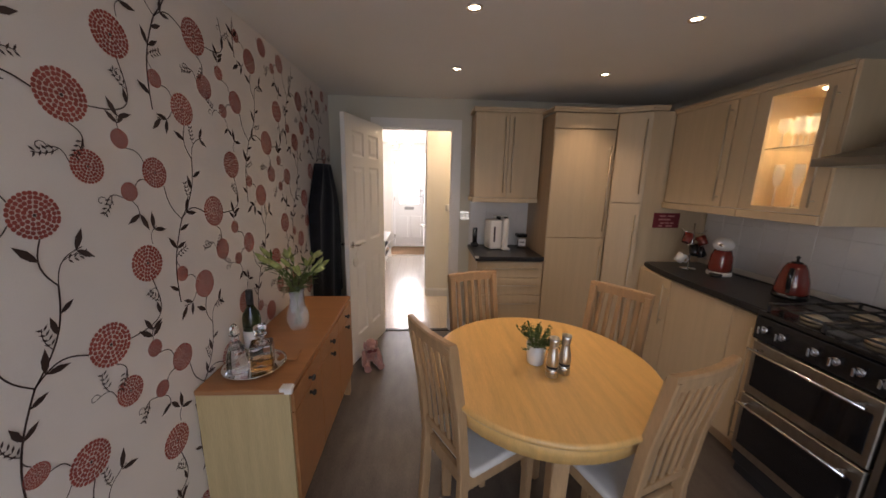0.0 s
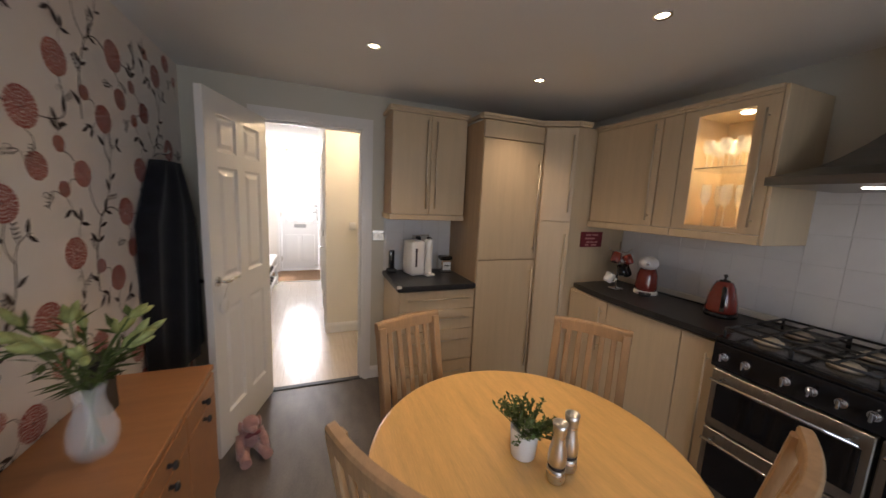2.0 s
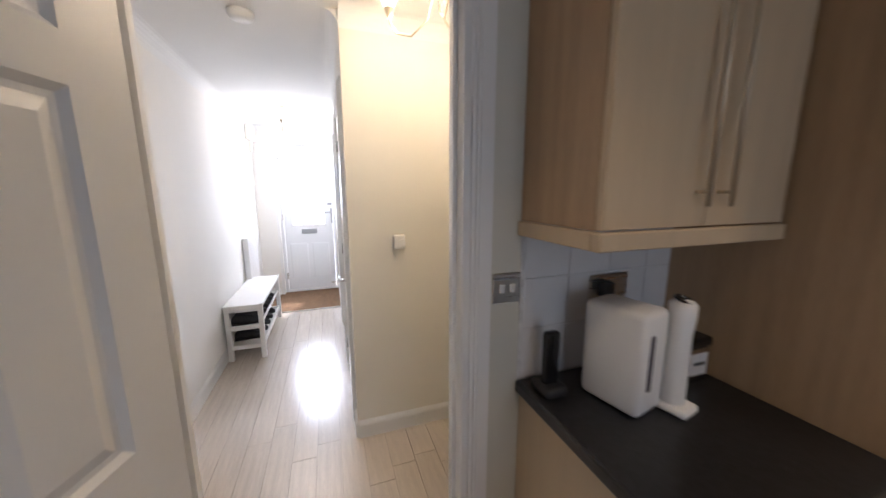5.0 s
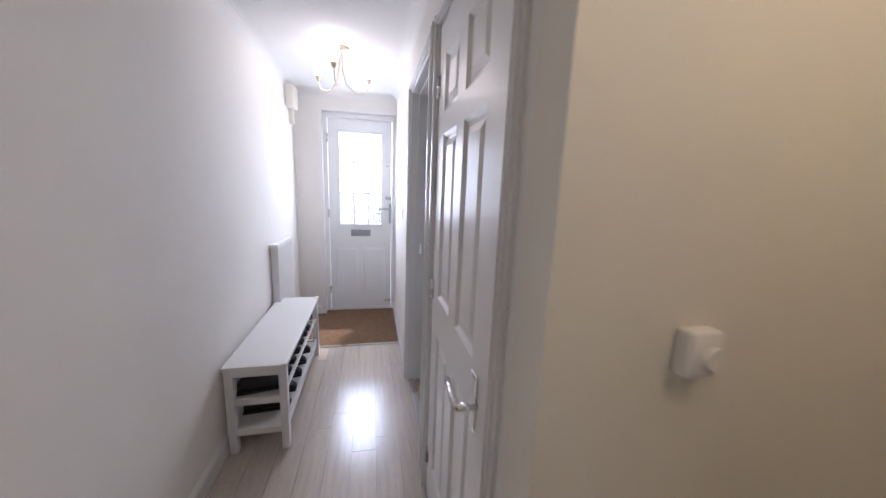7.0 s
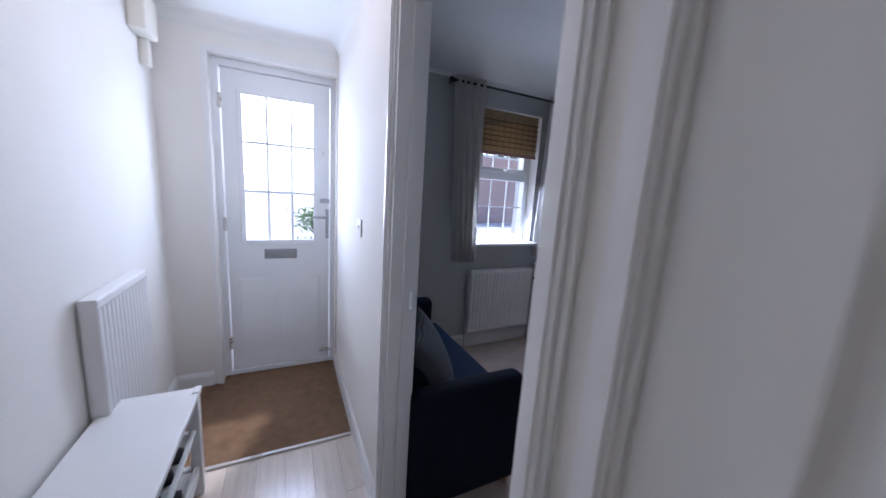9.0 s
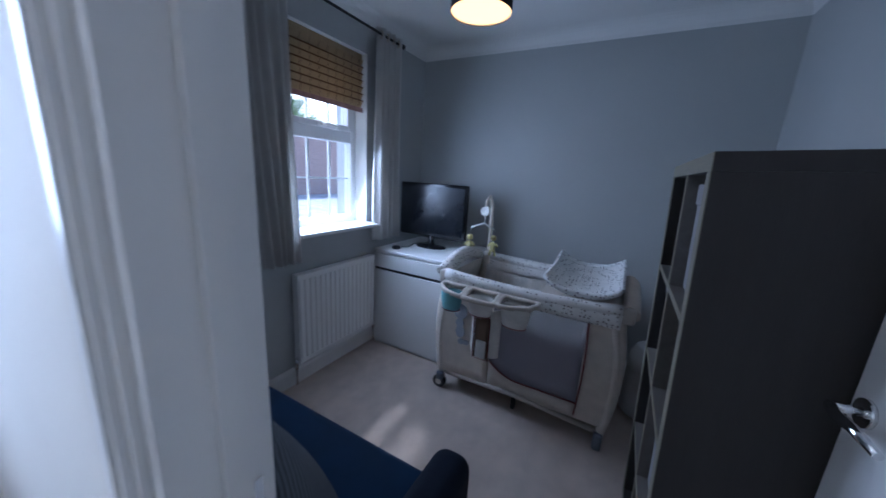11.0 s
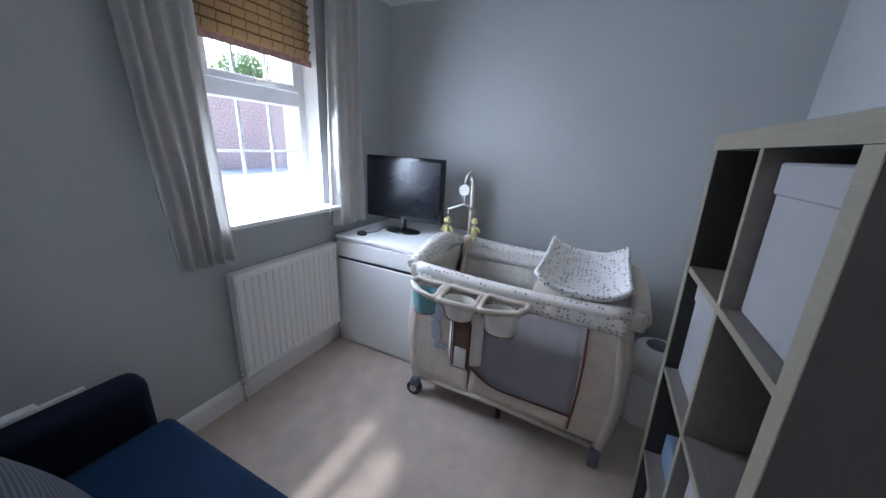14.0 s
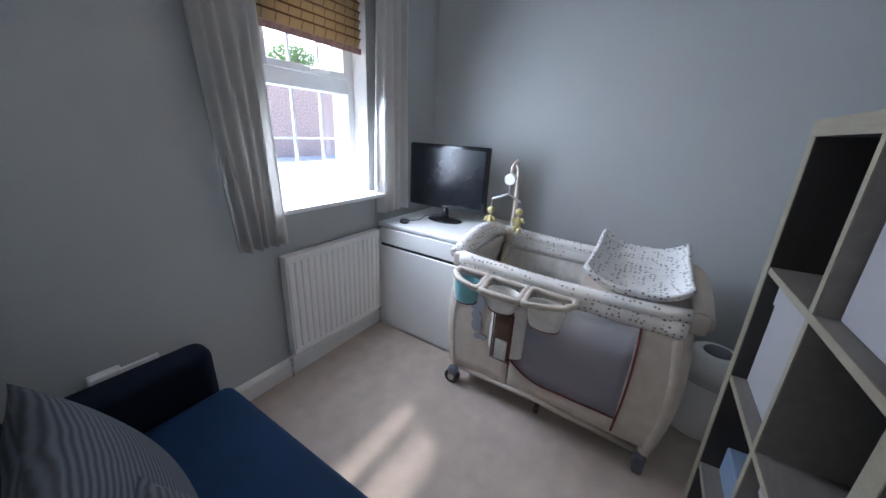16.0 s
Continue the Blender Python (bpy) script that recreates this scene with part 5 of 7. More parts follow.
# shoe bench
c = thing("shoe_bench", pose(0.262, 7.07, 0), "white slatted shoe bench with two open shelves", "bench")
bwid, blen, bh = 0.295, 1.04, 0.50
part("top", bx(B(), -0.004, -0.01, bh - 0.025, bwid + 0.004, blen + 0.01, bh, 0.004, 2), M["white"], c)
for x in (0.0, bwid - 0.04):
    for y in (0.0, blen - 0.04):
        part("leg", bx(B(), x, y, 0, x + 0.04, y + 0.04, bh - 0.026, 0.003), M["white"], c)
for y in (0.006, blen - 0.034):
    for z in (0.10, 0.275, 0.435):
        part("end_rail", bx(B(), 0.04, y, z, bwid - 0.04, y + 0.026, z + 0.036, 0.002), M["white"], c)
for z in (0.10, 0.265):
    part("front_rail", bx(B(), bwid - 0.03, 0.04, z + (0.0 if z < 0.2 else 0.05), bwid - 0.012, blen - 0.04, z + (0.05 if z < 0.2 else 0.065), 0.002), M["white"], c)
    part("shelf", bx(B(), 0.012, 0.03, z + 0.012, bwid - 0.032, blen - 0.03, z + 0.024), M["white"], c)
for y in (0.0, blen - 0.03):
    part("corner_guard", bx(B(), bwid - 0.02, y - 0.012, bh - 0.01, bwid + 0.007, y + 0.022 + 0.02, bh + 0.006, 0.004, 2), M["whiteplastic"], c, "clear plastic corner guard")


def shoe(m):
    bm = B()
    prof = []
    for k in range(9):
        f = k / 8
        y = -0.12 + 0.24 * f
        w = 0.036 + 0.010 * math.sin(math.pi * min(1, f * 1.3))
        h = 0.085 - 0.05 * max(0, (f - 0.35) / 0.65)
        ring_v = []
        for a in range(10):
            u = math.pi * 2 * a / 10
            s = 0.55 if k in (0, 8) else 1
            ring_v.append(bm.verts.new((w * s * math.cos(u), y, max(0.0, h * s * 0.5 + h * s * 0.52 * math.sin(u)))))
        prof.append(ring_v)
    for a, b in zip(prof, prof[1:]):
        for k in range(10):
            bm.faces.new((a[k], a[(k + 1) % 10], b[(k + 1) % 10], b[k])).smooth = True
    bm.faces.new(prof[0][::-1])
    bm.faces.new(prof[-1])
    c = thing("shoe", m, "dark shoe on the bench shelf", "shoe", "shoes on the bench")
    part("upper", bm, M["shoe"], c)
    part("sole", bx(B(), -0.042, -0.122, -0.008, 0.042, 0.122, 0.006, 0.004), M["blackmatt"], c)
    return c


first_shoe = shoe(pose(0.40, 7.20, 0.298, 0, 0, -80))
for k in range(1, 7):
    copy_thing(first_shoe, pose(0.40, 7.20 + 0.125 * k, 0.298, 0, 0, -80 + (k * 37 % 17)))
for k in range(5):
    copy_thing(first_shoe, pose(0.40, 7.26 + 0.16 * k, 0.133, 0, 0, -84 + (k * 29 % 13)))

# front door
FD = 9.115
c = thing("front_door", pose(FX0, FD, 0), "white front door with a glazed upper panel and letterbox", "door", kind="structure")
FW = FX1 - FX0
bm = B()
bx(bm, 0, -0.02, 0, 0.04, 0.07, FZ)
bx(bm, FW - 0.03, -0.02, 0, FW, 0.07, FZ)
bx(bm, 0.04, -0.02, FZ - 0.045, FW - 0.03, 0.07, FZ)
bx(bm, 0.04, -0.01, 0, FW - 0.03, 0.07, 0.03)
part("frame", bm, M["upvc"], c)
gx0, gx1, gz0, gz1 = 0.15, 0.60, 0.98, 1.95
bm = B()
for u0, u1, z0, z1 in ((0.046, gx0, 0.035, FZ - 0.05), (gx1, FW - 0.036, 0.035, FZ - 0.05), (gx0, gx1, 0.035, gz0), (gx0, gx1, gz1, FZ - 0.05)):
    bx(bm, u0, 0.0, z0, u1, 0.045, z1)
leafo = part("leaf", bm, M["upvc"], c)
bm = B()
for u0, u1, z0, z1 in ((gx0 - 0.02, gx0 + 0.01, gz0 - 0.02, gz1 + 0.02), (gx1 - 0.01, gx1 + 0.02, gz0 - 0.02, gz1 + 0.02), (gx0 + 0.01, gx1 - 0.01, gz0 - 0.02, gz0 + 0.01), (gx0 + 0.01, gx1 - 0.01, gz1 - 0.01, gz1 + 0.02)):
    bx(bm, u0, -0.008, z0, u1, 0.0, z1, 0.002)
part("glazing_bead", bm, M["upvc"], leafo)
part("pane", bx(B(), gx0, 0.018, gz0, gx1, 0.024, gz1), M["glass"], leafo, "clear glass pane").visible_shadow = False
bm = B()
for k in (1, 2):
    u = gx0 + (gx1 - gx0) * k / 3
    bx(bm, u - 0.008, 0.014, gz0, u + 0.008, 0.028, gz1)
    z = gz0 + (gz1 - gz0) * k / 3 + 0.02
    bx(bm, gx0, 0.0145, z - 0.008, gx1, 0.0275, z + 0.008)
part("glazing_bar", bm, M["upvc"], leafo, "thin white glazing bars")
for u0 in (0.10, 0.395):
    bm = B()
    for q, dz in ((0.0, 0.0), (0.012, 0.008)):
        bx(bm, u0 + q, -0.003 - dz * 0.3, 0.20 + q, u0 + 0.24 - q, 0.0005, 0.72 - q, 0.002)
    part("lower_panel", bm, M["upvc"], leafo)
part("letterbox", bx(bx(B(), 0.265, -0.010, 0.855, 0.475, -0.001, 0.925, 0.003), 0.28, -0.014, 0.868, 0.46, -0.009, 0.912, 0.002), M["satin"], leafo, "satin metal letterbox flap")
bm = bx(B(), 0.675, -0.010, 1.0, 0.697, 0.0, 1.22, 0.002)
cyl(bm, (0.686, 0, 1.16), (0.686, -0.045, 1.16), 0.008)
tube(bm, [(0.69, -0.045, 1.16), (0.64, -0.048, 1.162), (0.575, -0.045, 1.158)], [0.009, 0.009, 0.007], 10)
part("handle", bm, M["satin"], leafo, "satin metal lever handle on a long plate")
part("night_latch", bx(B(), 0.635, -0.02, 1.265, 0.70, 0.0, 1.295, 0.003), M["satin"], leafo, "steel door viewer and latch")
part("bolt", cyl(bx(B(), 0.63, -0.012, 0.09, 0.70, 0.0, 0.115, 0.002), (0.64, -0.016, 0.1025), (0.715, -0.016, 0.1025), 0.006), M["steel"], leafo, "steel slide bolt")
part("spyhole", cyl(B(), (0.655, 0.0, 1.62), (0.655, -0.006, 1.62), 0.009, n=14), M["chrome"], leafo)
for z in (0.25, 1.10, 1.88):
    part("hinge", bx(B(), 0.03, -0.026, z - 0.045, 0.052, -0.001, z + 0.045, 0.003), M["steel"], c)
structure("trim_front_door", bx(bx(B(), FX0 - 0.03, HY1 - 0.012, 0, FX0 + 0.004, HY1, FZ + 0.03), FX0 + 0.004, HY1 - 0.0115, FZ - 0.004, FX1, HY1, FZ + 0.03), M["white"], "narrow white trim around the front door", "door trim")
c = thing("doormat", pose(0, 0, 0), "brown coir mat filling the floor by the door", "doormat")
part("mat_body", bx(B(), 0.262, 8.225, -0.001, 1.225, 9.09, 0.010, 0.003), M["coir"], c)
part("edge_strip", bx(B(), 0.262, 8.205, -0.001, 1.225, 8.224, 0.012, 0.002), M["steel"], c)

# ---- nursery ----


def dotted(name, col, dot, scale, size):
    m = surf(name, col, 0.9, var=0.05, scale=25, bump=0.05, bscale=400)
    nt = m.node_tree
    b = nt.nodes["Principled BSDF"]
    src = b.inputs["Base Color"].links[0].from_socket
    tc = nt.nodes.new("ShaderNodeTexCoord")
    vo = nt.nodes.new("ShaderNodeTexVoronoi")
    vo.inputs["Scale"].default_value, vo.inputs["Randomness"].default_value = scale, 0.45
    nt.links.new(tc.outputs["Object"], vo.inputs["Vector"])
    lt = nt.nodes.new("ShaderNodeMath")
    lt.operation = "LESS_THAN"
    lt.inputs[1].default_value = size
    nt.links.new(vo.outputs["Distance"], lt.inputs[0])
    mix = nt.nodes.new("ShaderNodeMix")
    mix.data_type = "RGBA"
    nt.links.new(lt.outputs[0], mix.inputs[0])
    nt.links.new(src, mix.inputs[6])
    mix.inputs[7].default_value = (*dot, 1)
    nt.links.new(mix.outputs[2], b.inputs["Base Color"])
    return m


M["dots"] = dotted("white_fabric_with_grey_dots", (0.80, 0.79, 0.77), (0.20, 0.19, 0.19), 52, 0.27)
M["dots_small"] = dotted("cream_fabric_with_small_dots", (0.72, 0.69, 0.65), (0.27, 0.24, 0.22), 48, 0.27)


def striped(name, a, b, scale):
    m = surf(name, a, 0.9, var=0.1, scale=20, bump=0.05, bscale=400)
    nt = m.node_tree
    p = nt.nodes["Principled BSDF"]
    src = p.inputs["Base Color"].links[0].from_socket
    tc = nt.nodes.new("ShaderNodeTexCoord")
    wv = nt.nodes.new("ShaderNodeTexWave")
    wv.bands_direction = "Z"
    wv.inputs["Scale"].default_value, wv.inputs["Distortion"].default_value, wv.inputs["Detail"].default_value = scale, 2.5, 3
    wv.inputs["Detail Scale"].default_value = 0.6
    nt.links.new(tc.outputs["Object"], wv.inputs["Vector"])
    mix = nt.nodes.new("ShaderNodeMix")
    mix.data_type = "RGBA"
    nt.links.new(wv.outputs["Fac"], mix.inputs[0])
    nt.links.new(src, mix.inputs[6])
    mix.inputs[7].default_value = (*b, 1)
    nt.links.new(mix.outputs[2], p.inputs["Base Color"])
    return m


M["stripes"] = striped("grey_striped_velvet", (0.016, 0.017, 0.020), (0.065, 0.068, 0.075), 26)

# window
c = thing("window_nursery", pose(WX0, 9.12, 0), "white framed window with a top light and glazing bars", "window", kind="structure")
WW = WX1 - WX0
ztr = 1.585
bm = B()
for u0, u1, z0, z1 in ((0, 0.05, WZ0, WZ1), (WW - 0.05, WW, WZ0, WZ1), (0.05, WW - 0.05, WZ0, WZ0 + 0.05), (0.05, WW - 0.05, WZ1 - 0.05, WZ1), (0.05, WW - 0.05, ztr - 0.045, ztr + 0.03)):
    bx(bm, u0, -0.035, z0, u1, 0.035, z1, 0.003)
fr = part("window_frame", bm, M["upvc"], c)
bm = B()
for u0, u1, z0, z1 in ((0.05, 0.085, ztr + 0.03, WZ1 - 0.05), (WW - 0.085, WW - 0.05, ztr + 0.03, WZ1 - 0.05), (0.085, WW - 0.085, ztr + 0.03, ztr + 0.065), (0.085, WW - 0.085, WZ1 - 0.085, WZ1 - 0.05)):
    bx(bm, u0, -0.045, z0, u1, 0.03, z1, 0.003)
part("top_sash", bm, M["upvc"], c)
part("pane", bx(B(), 0.05, -0.004, WZ0 + 0.05, WW - 0.05, 0.002, ztr - 0.045), M["glass"], c).visible_shadow = False
part("pane", bx(B(), 0.085, -0.004, ztr + 0.065, WW - 0.085, 0.002, WZ1 - 0.085), M["glass"], c).visible_shadow = False
bm = B()
for k in (1, 2):
    u = 0.05 + (WW - 0.1) * k / 3
    bx(bm, u - 0.006, -0.009, WZ0 + 0.05, u + 0.006, 0.007, ztr - 0.045)
    bx(bm, u - 0.006, -0.009, ztr + 0.065, u + 0.006, 0.007, WZ1 - 0.085)
z = (WZ0 + ztr) / 2 + 0.01
bx(bm, 0.05, -0.0085, z - 0.006, WW - 0.05, 0.0065, z + 0.006)
part("glazing_bar", bm, M["upvc"], c)
part("handle", tube(bx(B(), WW / 2 - 0.035, -0.055, ztr + 0.035, WW / 2 + 0.035, -0.045, ztr + 0.06, 0.003), [(WW / 2, -0.055, ztr + 0.047), (WW / 2 + 0.01, -0.075, ztr + 0.047), (WW / 2 + 0.10, -0.072, ztr + 0.05)], 0.008, 8), M["whiteplastic"], c, "white lever catch")
part("window_sill", bx(B(), -0.03, -0.255, WZ0 - 0.022, WW + 0.03, -0.035, WZ0 + 0.002, 0.006, 2), M["white"], c, "white painted sill board")
bm = B()
bx(bm, 0.0005, -0.14, WZ0 + 0.002, 0.004, -0.035, WZ1 - 0.0005)
bx(bm, WW - 0.004, -0.14, WZ0 + 0.002, WW - 0.0005, -0.035, WZ1 - 0.0005)
bx(bm, 0.004, -0.14, WZ1 - 0.004, WW - 0.004, -0.035, WZ1 - 0.0005)
part("reveal", bm, M["ceiling"], c, "white painted reveal")

# bamboo roman blind
c = thing("roman_blind", pose(WX0 + 0.012, 9.035, 0), "woven bamboo roman blind drawn half up", "blind")
BW = WW - 0.024
part("head_rail", bx(B(), 0, -0.02, WZ1 - 0.035, BW, 0.02, WZ1 - 0.002, 0.003), M["bamboo"], c)
zb, n = 1.785, 46
slat = B()
bx(slat, 0, -0.0025, -0.0036, BW, 0.0025, 0.0036)
slat_me = mesh_of("slat", slat, M["bamboo"])
for k in range(n):
    f = k / (n - 1)
    z = WZ1 - 0.04 - (WZ1 - 0.04 - zb) * f
    o = new("slat", slat_me)
    o.location = (0, -0.006 - 0.017 * (1 - (f * 6.99) % 1), z)
    o.parent = c
for k in range(9):
    u = BW * (k + 0.5) / 9
    bm = B()
    for j in range(7):
        za, zc = WZ1 - 0.042 - (WZ1 - 0.04 - zb) * j / 7, WZ1 - 0.042 - (WZ1 - 0.04 - zb) * (j + 1) / 7
        tube(bm, [(u, -0.027, za), (u, -0.010, zc + 0.004)], 0.0013, 5)
    part("cord", bm, M["vine"], c)
# dark rods added to draw the shadow lines under the folds
for j in range(1, 7):
    z = WZ1 - 0.042 - (WZ1 - 0.04 - zb) * j / 7
    part("batten", tube(B(), [(0, -0.026, z), (BW, -0.026, z)], 0.004, 6), M["coir"], c, "dark rod standing in for the shadow line at a fold")
part("hem", bx(B(), 0, -0.03, zb - 0.036, BW, -0.022, zb - 0.006, 0.002), M["bambooedge"], c, "woven hem with the pink light through it put into its colour")

# curtains


def curtain(name, m, w, z0, z1, folds, depth, label, gather=0.0):
    c = thing(name, m, label, "curtain", "curtains at the nursery window")
    bm = B()
    nx, nz = folds * 10, 16
    layers = []
    for off in (0.0, 0.004):
        g = []
        for j in range(nz + 1):
            f = j / nz
            z = z1 + (z0 - z1) * f
            row = []
            for i in range(nx + 1):
                u = i / nx
                amp = depth * (0.75 + 0.25 * f) * (1 + 0.25 * math.sin(i * 0.37))
                y = amp * math.sin(u * folds * 2 * math.pi + 0.5 * math.sin(f * 3 + i * 0.05)) + off
                x = (u - 0.5) * w * (0.90 + 0.10 * f) + 0.006 * math.sin(f * 5 + u * 9) + gather * f * (1 - u)
                row.append(bm.verts.new((x, y, z)))
            g.append(row)
        layers.append(g)
        for a, b in zip(g, g[1:]):
            for i in range(nx):
                bm.faces.new((a[i], a[i + 1], b[i + 1], b[i])).smooth = True
    a, b = layers
    for j in range(nz):
        for i in (0, nx):
            bm.faces.new((a[j][i], a[j + 1][i], b[j + 1][i], b[j][i]))
    for j in (0, nz):
        for i in range(nx):
            bm.faces.new((a[j][i], a[j][i + 1], b[j][i + 1], b[j][i]))
    part("cloth", bm, M["curtain"], c)
    for k in range(folds):
        part("eyelet", tube(B(), [(0.022 * math.cos(t), 0, 0.022 * math.sin(t)) for t in [6.283 * q / 12 for q in range(12)]], 0.004, 6, True), M["nickel"], c, m=pose(-w * 0.45 + w * 0.9 * (k + 0.5) / folds, 0, z1 - 0.04, 0, 0, 70))
    return c


RODZ = 2.235
curtain("curtain", pose(2.20, 8.88, 0), 0.31, 0.83, RODZ + 0.04, 5, 0.028, "grey lined eyelet curtain drawn beside the window", 0.11)
curtain("curtain", pose(3.135, 8.885, 0), 0.27, 0.86, RODZ + 0.04, 4, 0.026, "pale grey eyelet curtain hanging beside the window")
c = thing("curtain_rod", pose(0, 8.88, RODZ), "slim dark metal curtain rod with ball ends", "curtain rod")
part("rod", cyl(B(), (2.05, 0, 0), (3.27, 0, 0), 0.008, n=12), M["iron"], c)
for x in (2.04, 3.28):
    part("finial", ball(B(), (x, 0, 0), 0.018), M["iron"], c)
for x in (2.07, 3.25):
    part("bracket", tube(B(), [(x, 0.10, 0.0), (x, 0.05, 0), (x, 0.0, -0.01)], 0.006, 8), M["iron"], c)

radiator(pose(2.362, NY1 - 0.012, 0.165), 0.675, 0.575, "white fluted panel radiator under the window", 17)
c = thing("radiator_pipes", pose(0, 8.93, 0), "short radiator valves and pipes above the skirting", "pipes")
for x in (2.345, 3.055):
    part("valve", cyl(cyl(B(), (x, 0, 0.13), (x, 0, 0.20), 0.012, n=12), (x, 0, 0.02), (x, 0, 0.13), 0.007, n=10), M["chrome"], c)
part("pipe", cyl(B(), (2.345, 0.02, 0.135), (3.055, 0.02, 0.135), 0.007, n=10), M["white"], c, "white pipe along the skirting")

# white chest with a drawer over a door
c = thing("white_cabinet", pose(3.07, 8.935, 0, 0, 0, -90), "white cabinet with a drawer over a plain door", "cabinet")
CW, CD, CH = 0.70, 0.655, 0.785
part("body", bx(B(), 0.0, 0.012, 0.0, CW, CD, CH - 0.022), M["white"], c)
part("top", bx(B(), -0.006, -0.006, CH - 0.021, CW + 0.006, CD, CH, 0.003), M["white"], c)
part("drawer", bx(B(), 0.002, -0.006, 0.645, CW - 0.002, 0.011, CH - 0.035, 0.002), M["white"], c)
part("door", bx(B(), 0.002, -0.006, 0.03, CW - 0.002, 0.011, 0.622, 0.002), M["white"], c)
# black strip paints the shade between drawer and door
part("finger_gap", bx(B(), 0.004, 0.008, 0.622, CW - 0.004, 0.0125, 0.645), M["blackmatt"], c, "black strip standing in for the shade in the finger gap")

c = thing("television", pose(3.40, 8.632, CH + 0.001, 0, 0, -88), "black flat television on a glossy oval stand", "television")
part("bezel", smooth(bx(B(), -0.295, -0.015, 0.085, 0.295, 0.025, 0.505, 0.008, 2)), M["blackgloss"], c)
part("screen", bx(B(), -0.272, -0.0185, 0.115, 0.272, -0.0145, 0.482), surf("dark_tv_screen", (0.012, 0.014, 0.018), 0.24, var=0.05, bump=0), c, "dark switched-off screen")
part("back", smooth(bx(B(), -0.2, 0.02, 0.14, 0.2, 0.055, 0.42, 0.02, 3)), M["blackmatt"], c)
part("neck", lathe(B(), [(0.028, 0.01), (0.022, 0.04), (0.022, 0.10), (0.0, 0.10)], 16, (0, 0.0, 0)), M["blackgloss"], c)
bm = lathe(B(), [(0.13, 0.0), (0.13, 0.006), (0.10, 0.012), (0.03, 0.018), (0, 0.018)], 32)
for v in bm.verts:
    v.co.y *= 0.62
part("stand", bm, M["blackgloss"], c)
part("badge", bx(B(), -0.018, -0.0165, 0.096, 0.018, -0.0148, 0.103), M["chrome"], c, "small pale badge")
c = thing("set_top_puck", pose(3.16, 8.80, CH + 0.001), "small round black puck beside the television", "gadget")
part("puck", lathe(B(), [(0.03, 0), (0.033, 0.006), (0.028, 0.02), (0, 0.024)], 20), M["blackmatt"], c)
tagged(new("tv_cable", mesh_of("tv_cable", tube(B(), [(3.19, 8.80, CH + 0.006), (3.28, 8.76, CH + 0.005), (3.40, 8.80, CH + 0.005), (3.52, 8.72, CH + 0.006)], 0.003, 6), M["blackmatt"])), "thin black cable trailing behind the television", "cable")

# travel cot
CL, CWD, CR = 1.0, 0.62, 0.775
c = thing("travel_cot", EAST(2.862, 8.215), "beige fabric travel cot with mesh sides and wheels", "cot")


def leg_curve(u, v, s):
    """Bowed corner tube; s is the way it bows along the length."""
    pts = []
    for k in range(11):
        f = k / 10
        bow = 0.045 * math.sin(math.pi * min(1, f * 1.05)) - 0.03 * f
        pts.append((u + s * bow, v, 0.05 + (CR - 0.03) * f))
    return pts


for u, s in ((0.03, -1), (CL - 0.03, 1)):
    for v in (0.02, CWD - 0.02):
        part("corner_post", tube(B(), leg_curve(u, v, s), 0.021, 10, flat=1.15), M["cotfab"], c, "bowed padded corner post")


def cloth(bm, f, nu, nv, t=(0, 0.006, 0)):
    tv = Vector(t)
    sheets = []
    for o in (Vector(), tv):
        g = [[bm.verts.new(Vector(f(i / nu, j / nv)) + o) for i in range(nu + 1)] for j in range(nv + 1)]
        sheets.append(g)
        for a, b in zip(g, g[1:]):
            for i in range(nu):
                bm.faces.new((a[i], a[i + 1], b[i + 1], b[i])).smooth = True
    a, b = sheets
    edge = [(0, i) for i in range(nu)] + [(j, nu) for j in range(nv)] + [(nv, i) for i in range(nu, 0, -1)] + [(j, 0) for j in range(nv, 0, -1)]
    for k in range(len(edge)):
        (j, i), (l, m2) = edge[k], edge[(k + 1) % len(edge)]
        bm.faces.new((a[j][i], a[l][m2], b[l][m2], b[j][i]))
    return bm


def bow_u(u, z):
    f = min(1, max(0, (z - 0.05) / (CR - 0.03)))
    return 0.045 * math.sin(math.pi * f) * (-1 if u < CL / 2 else 1) * abs(u - CL / 2) / (CL / 2)


ZB = 0.13


def win_lo(u):
    return ZB + 0.09 + 0.10 * max(0, 1 - (u - 0.32) / 0.2) ** 2


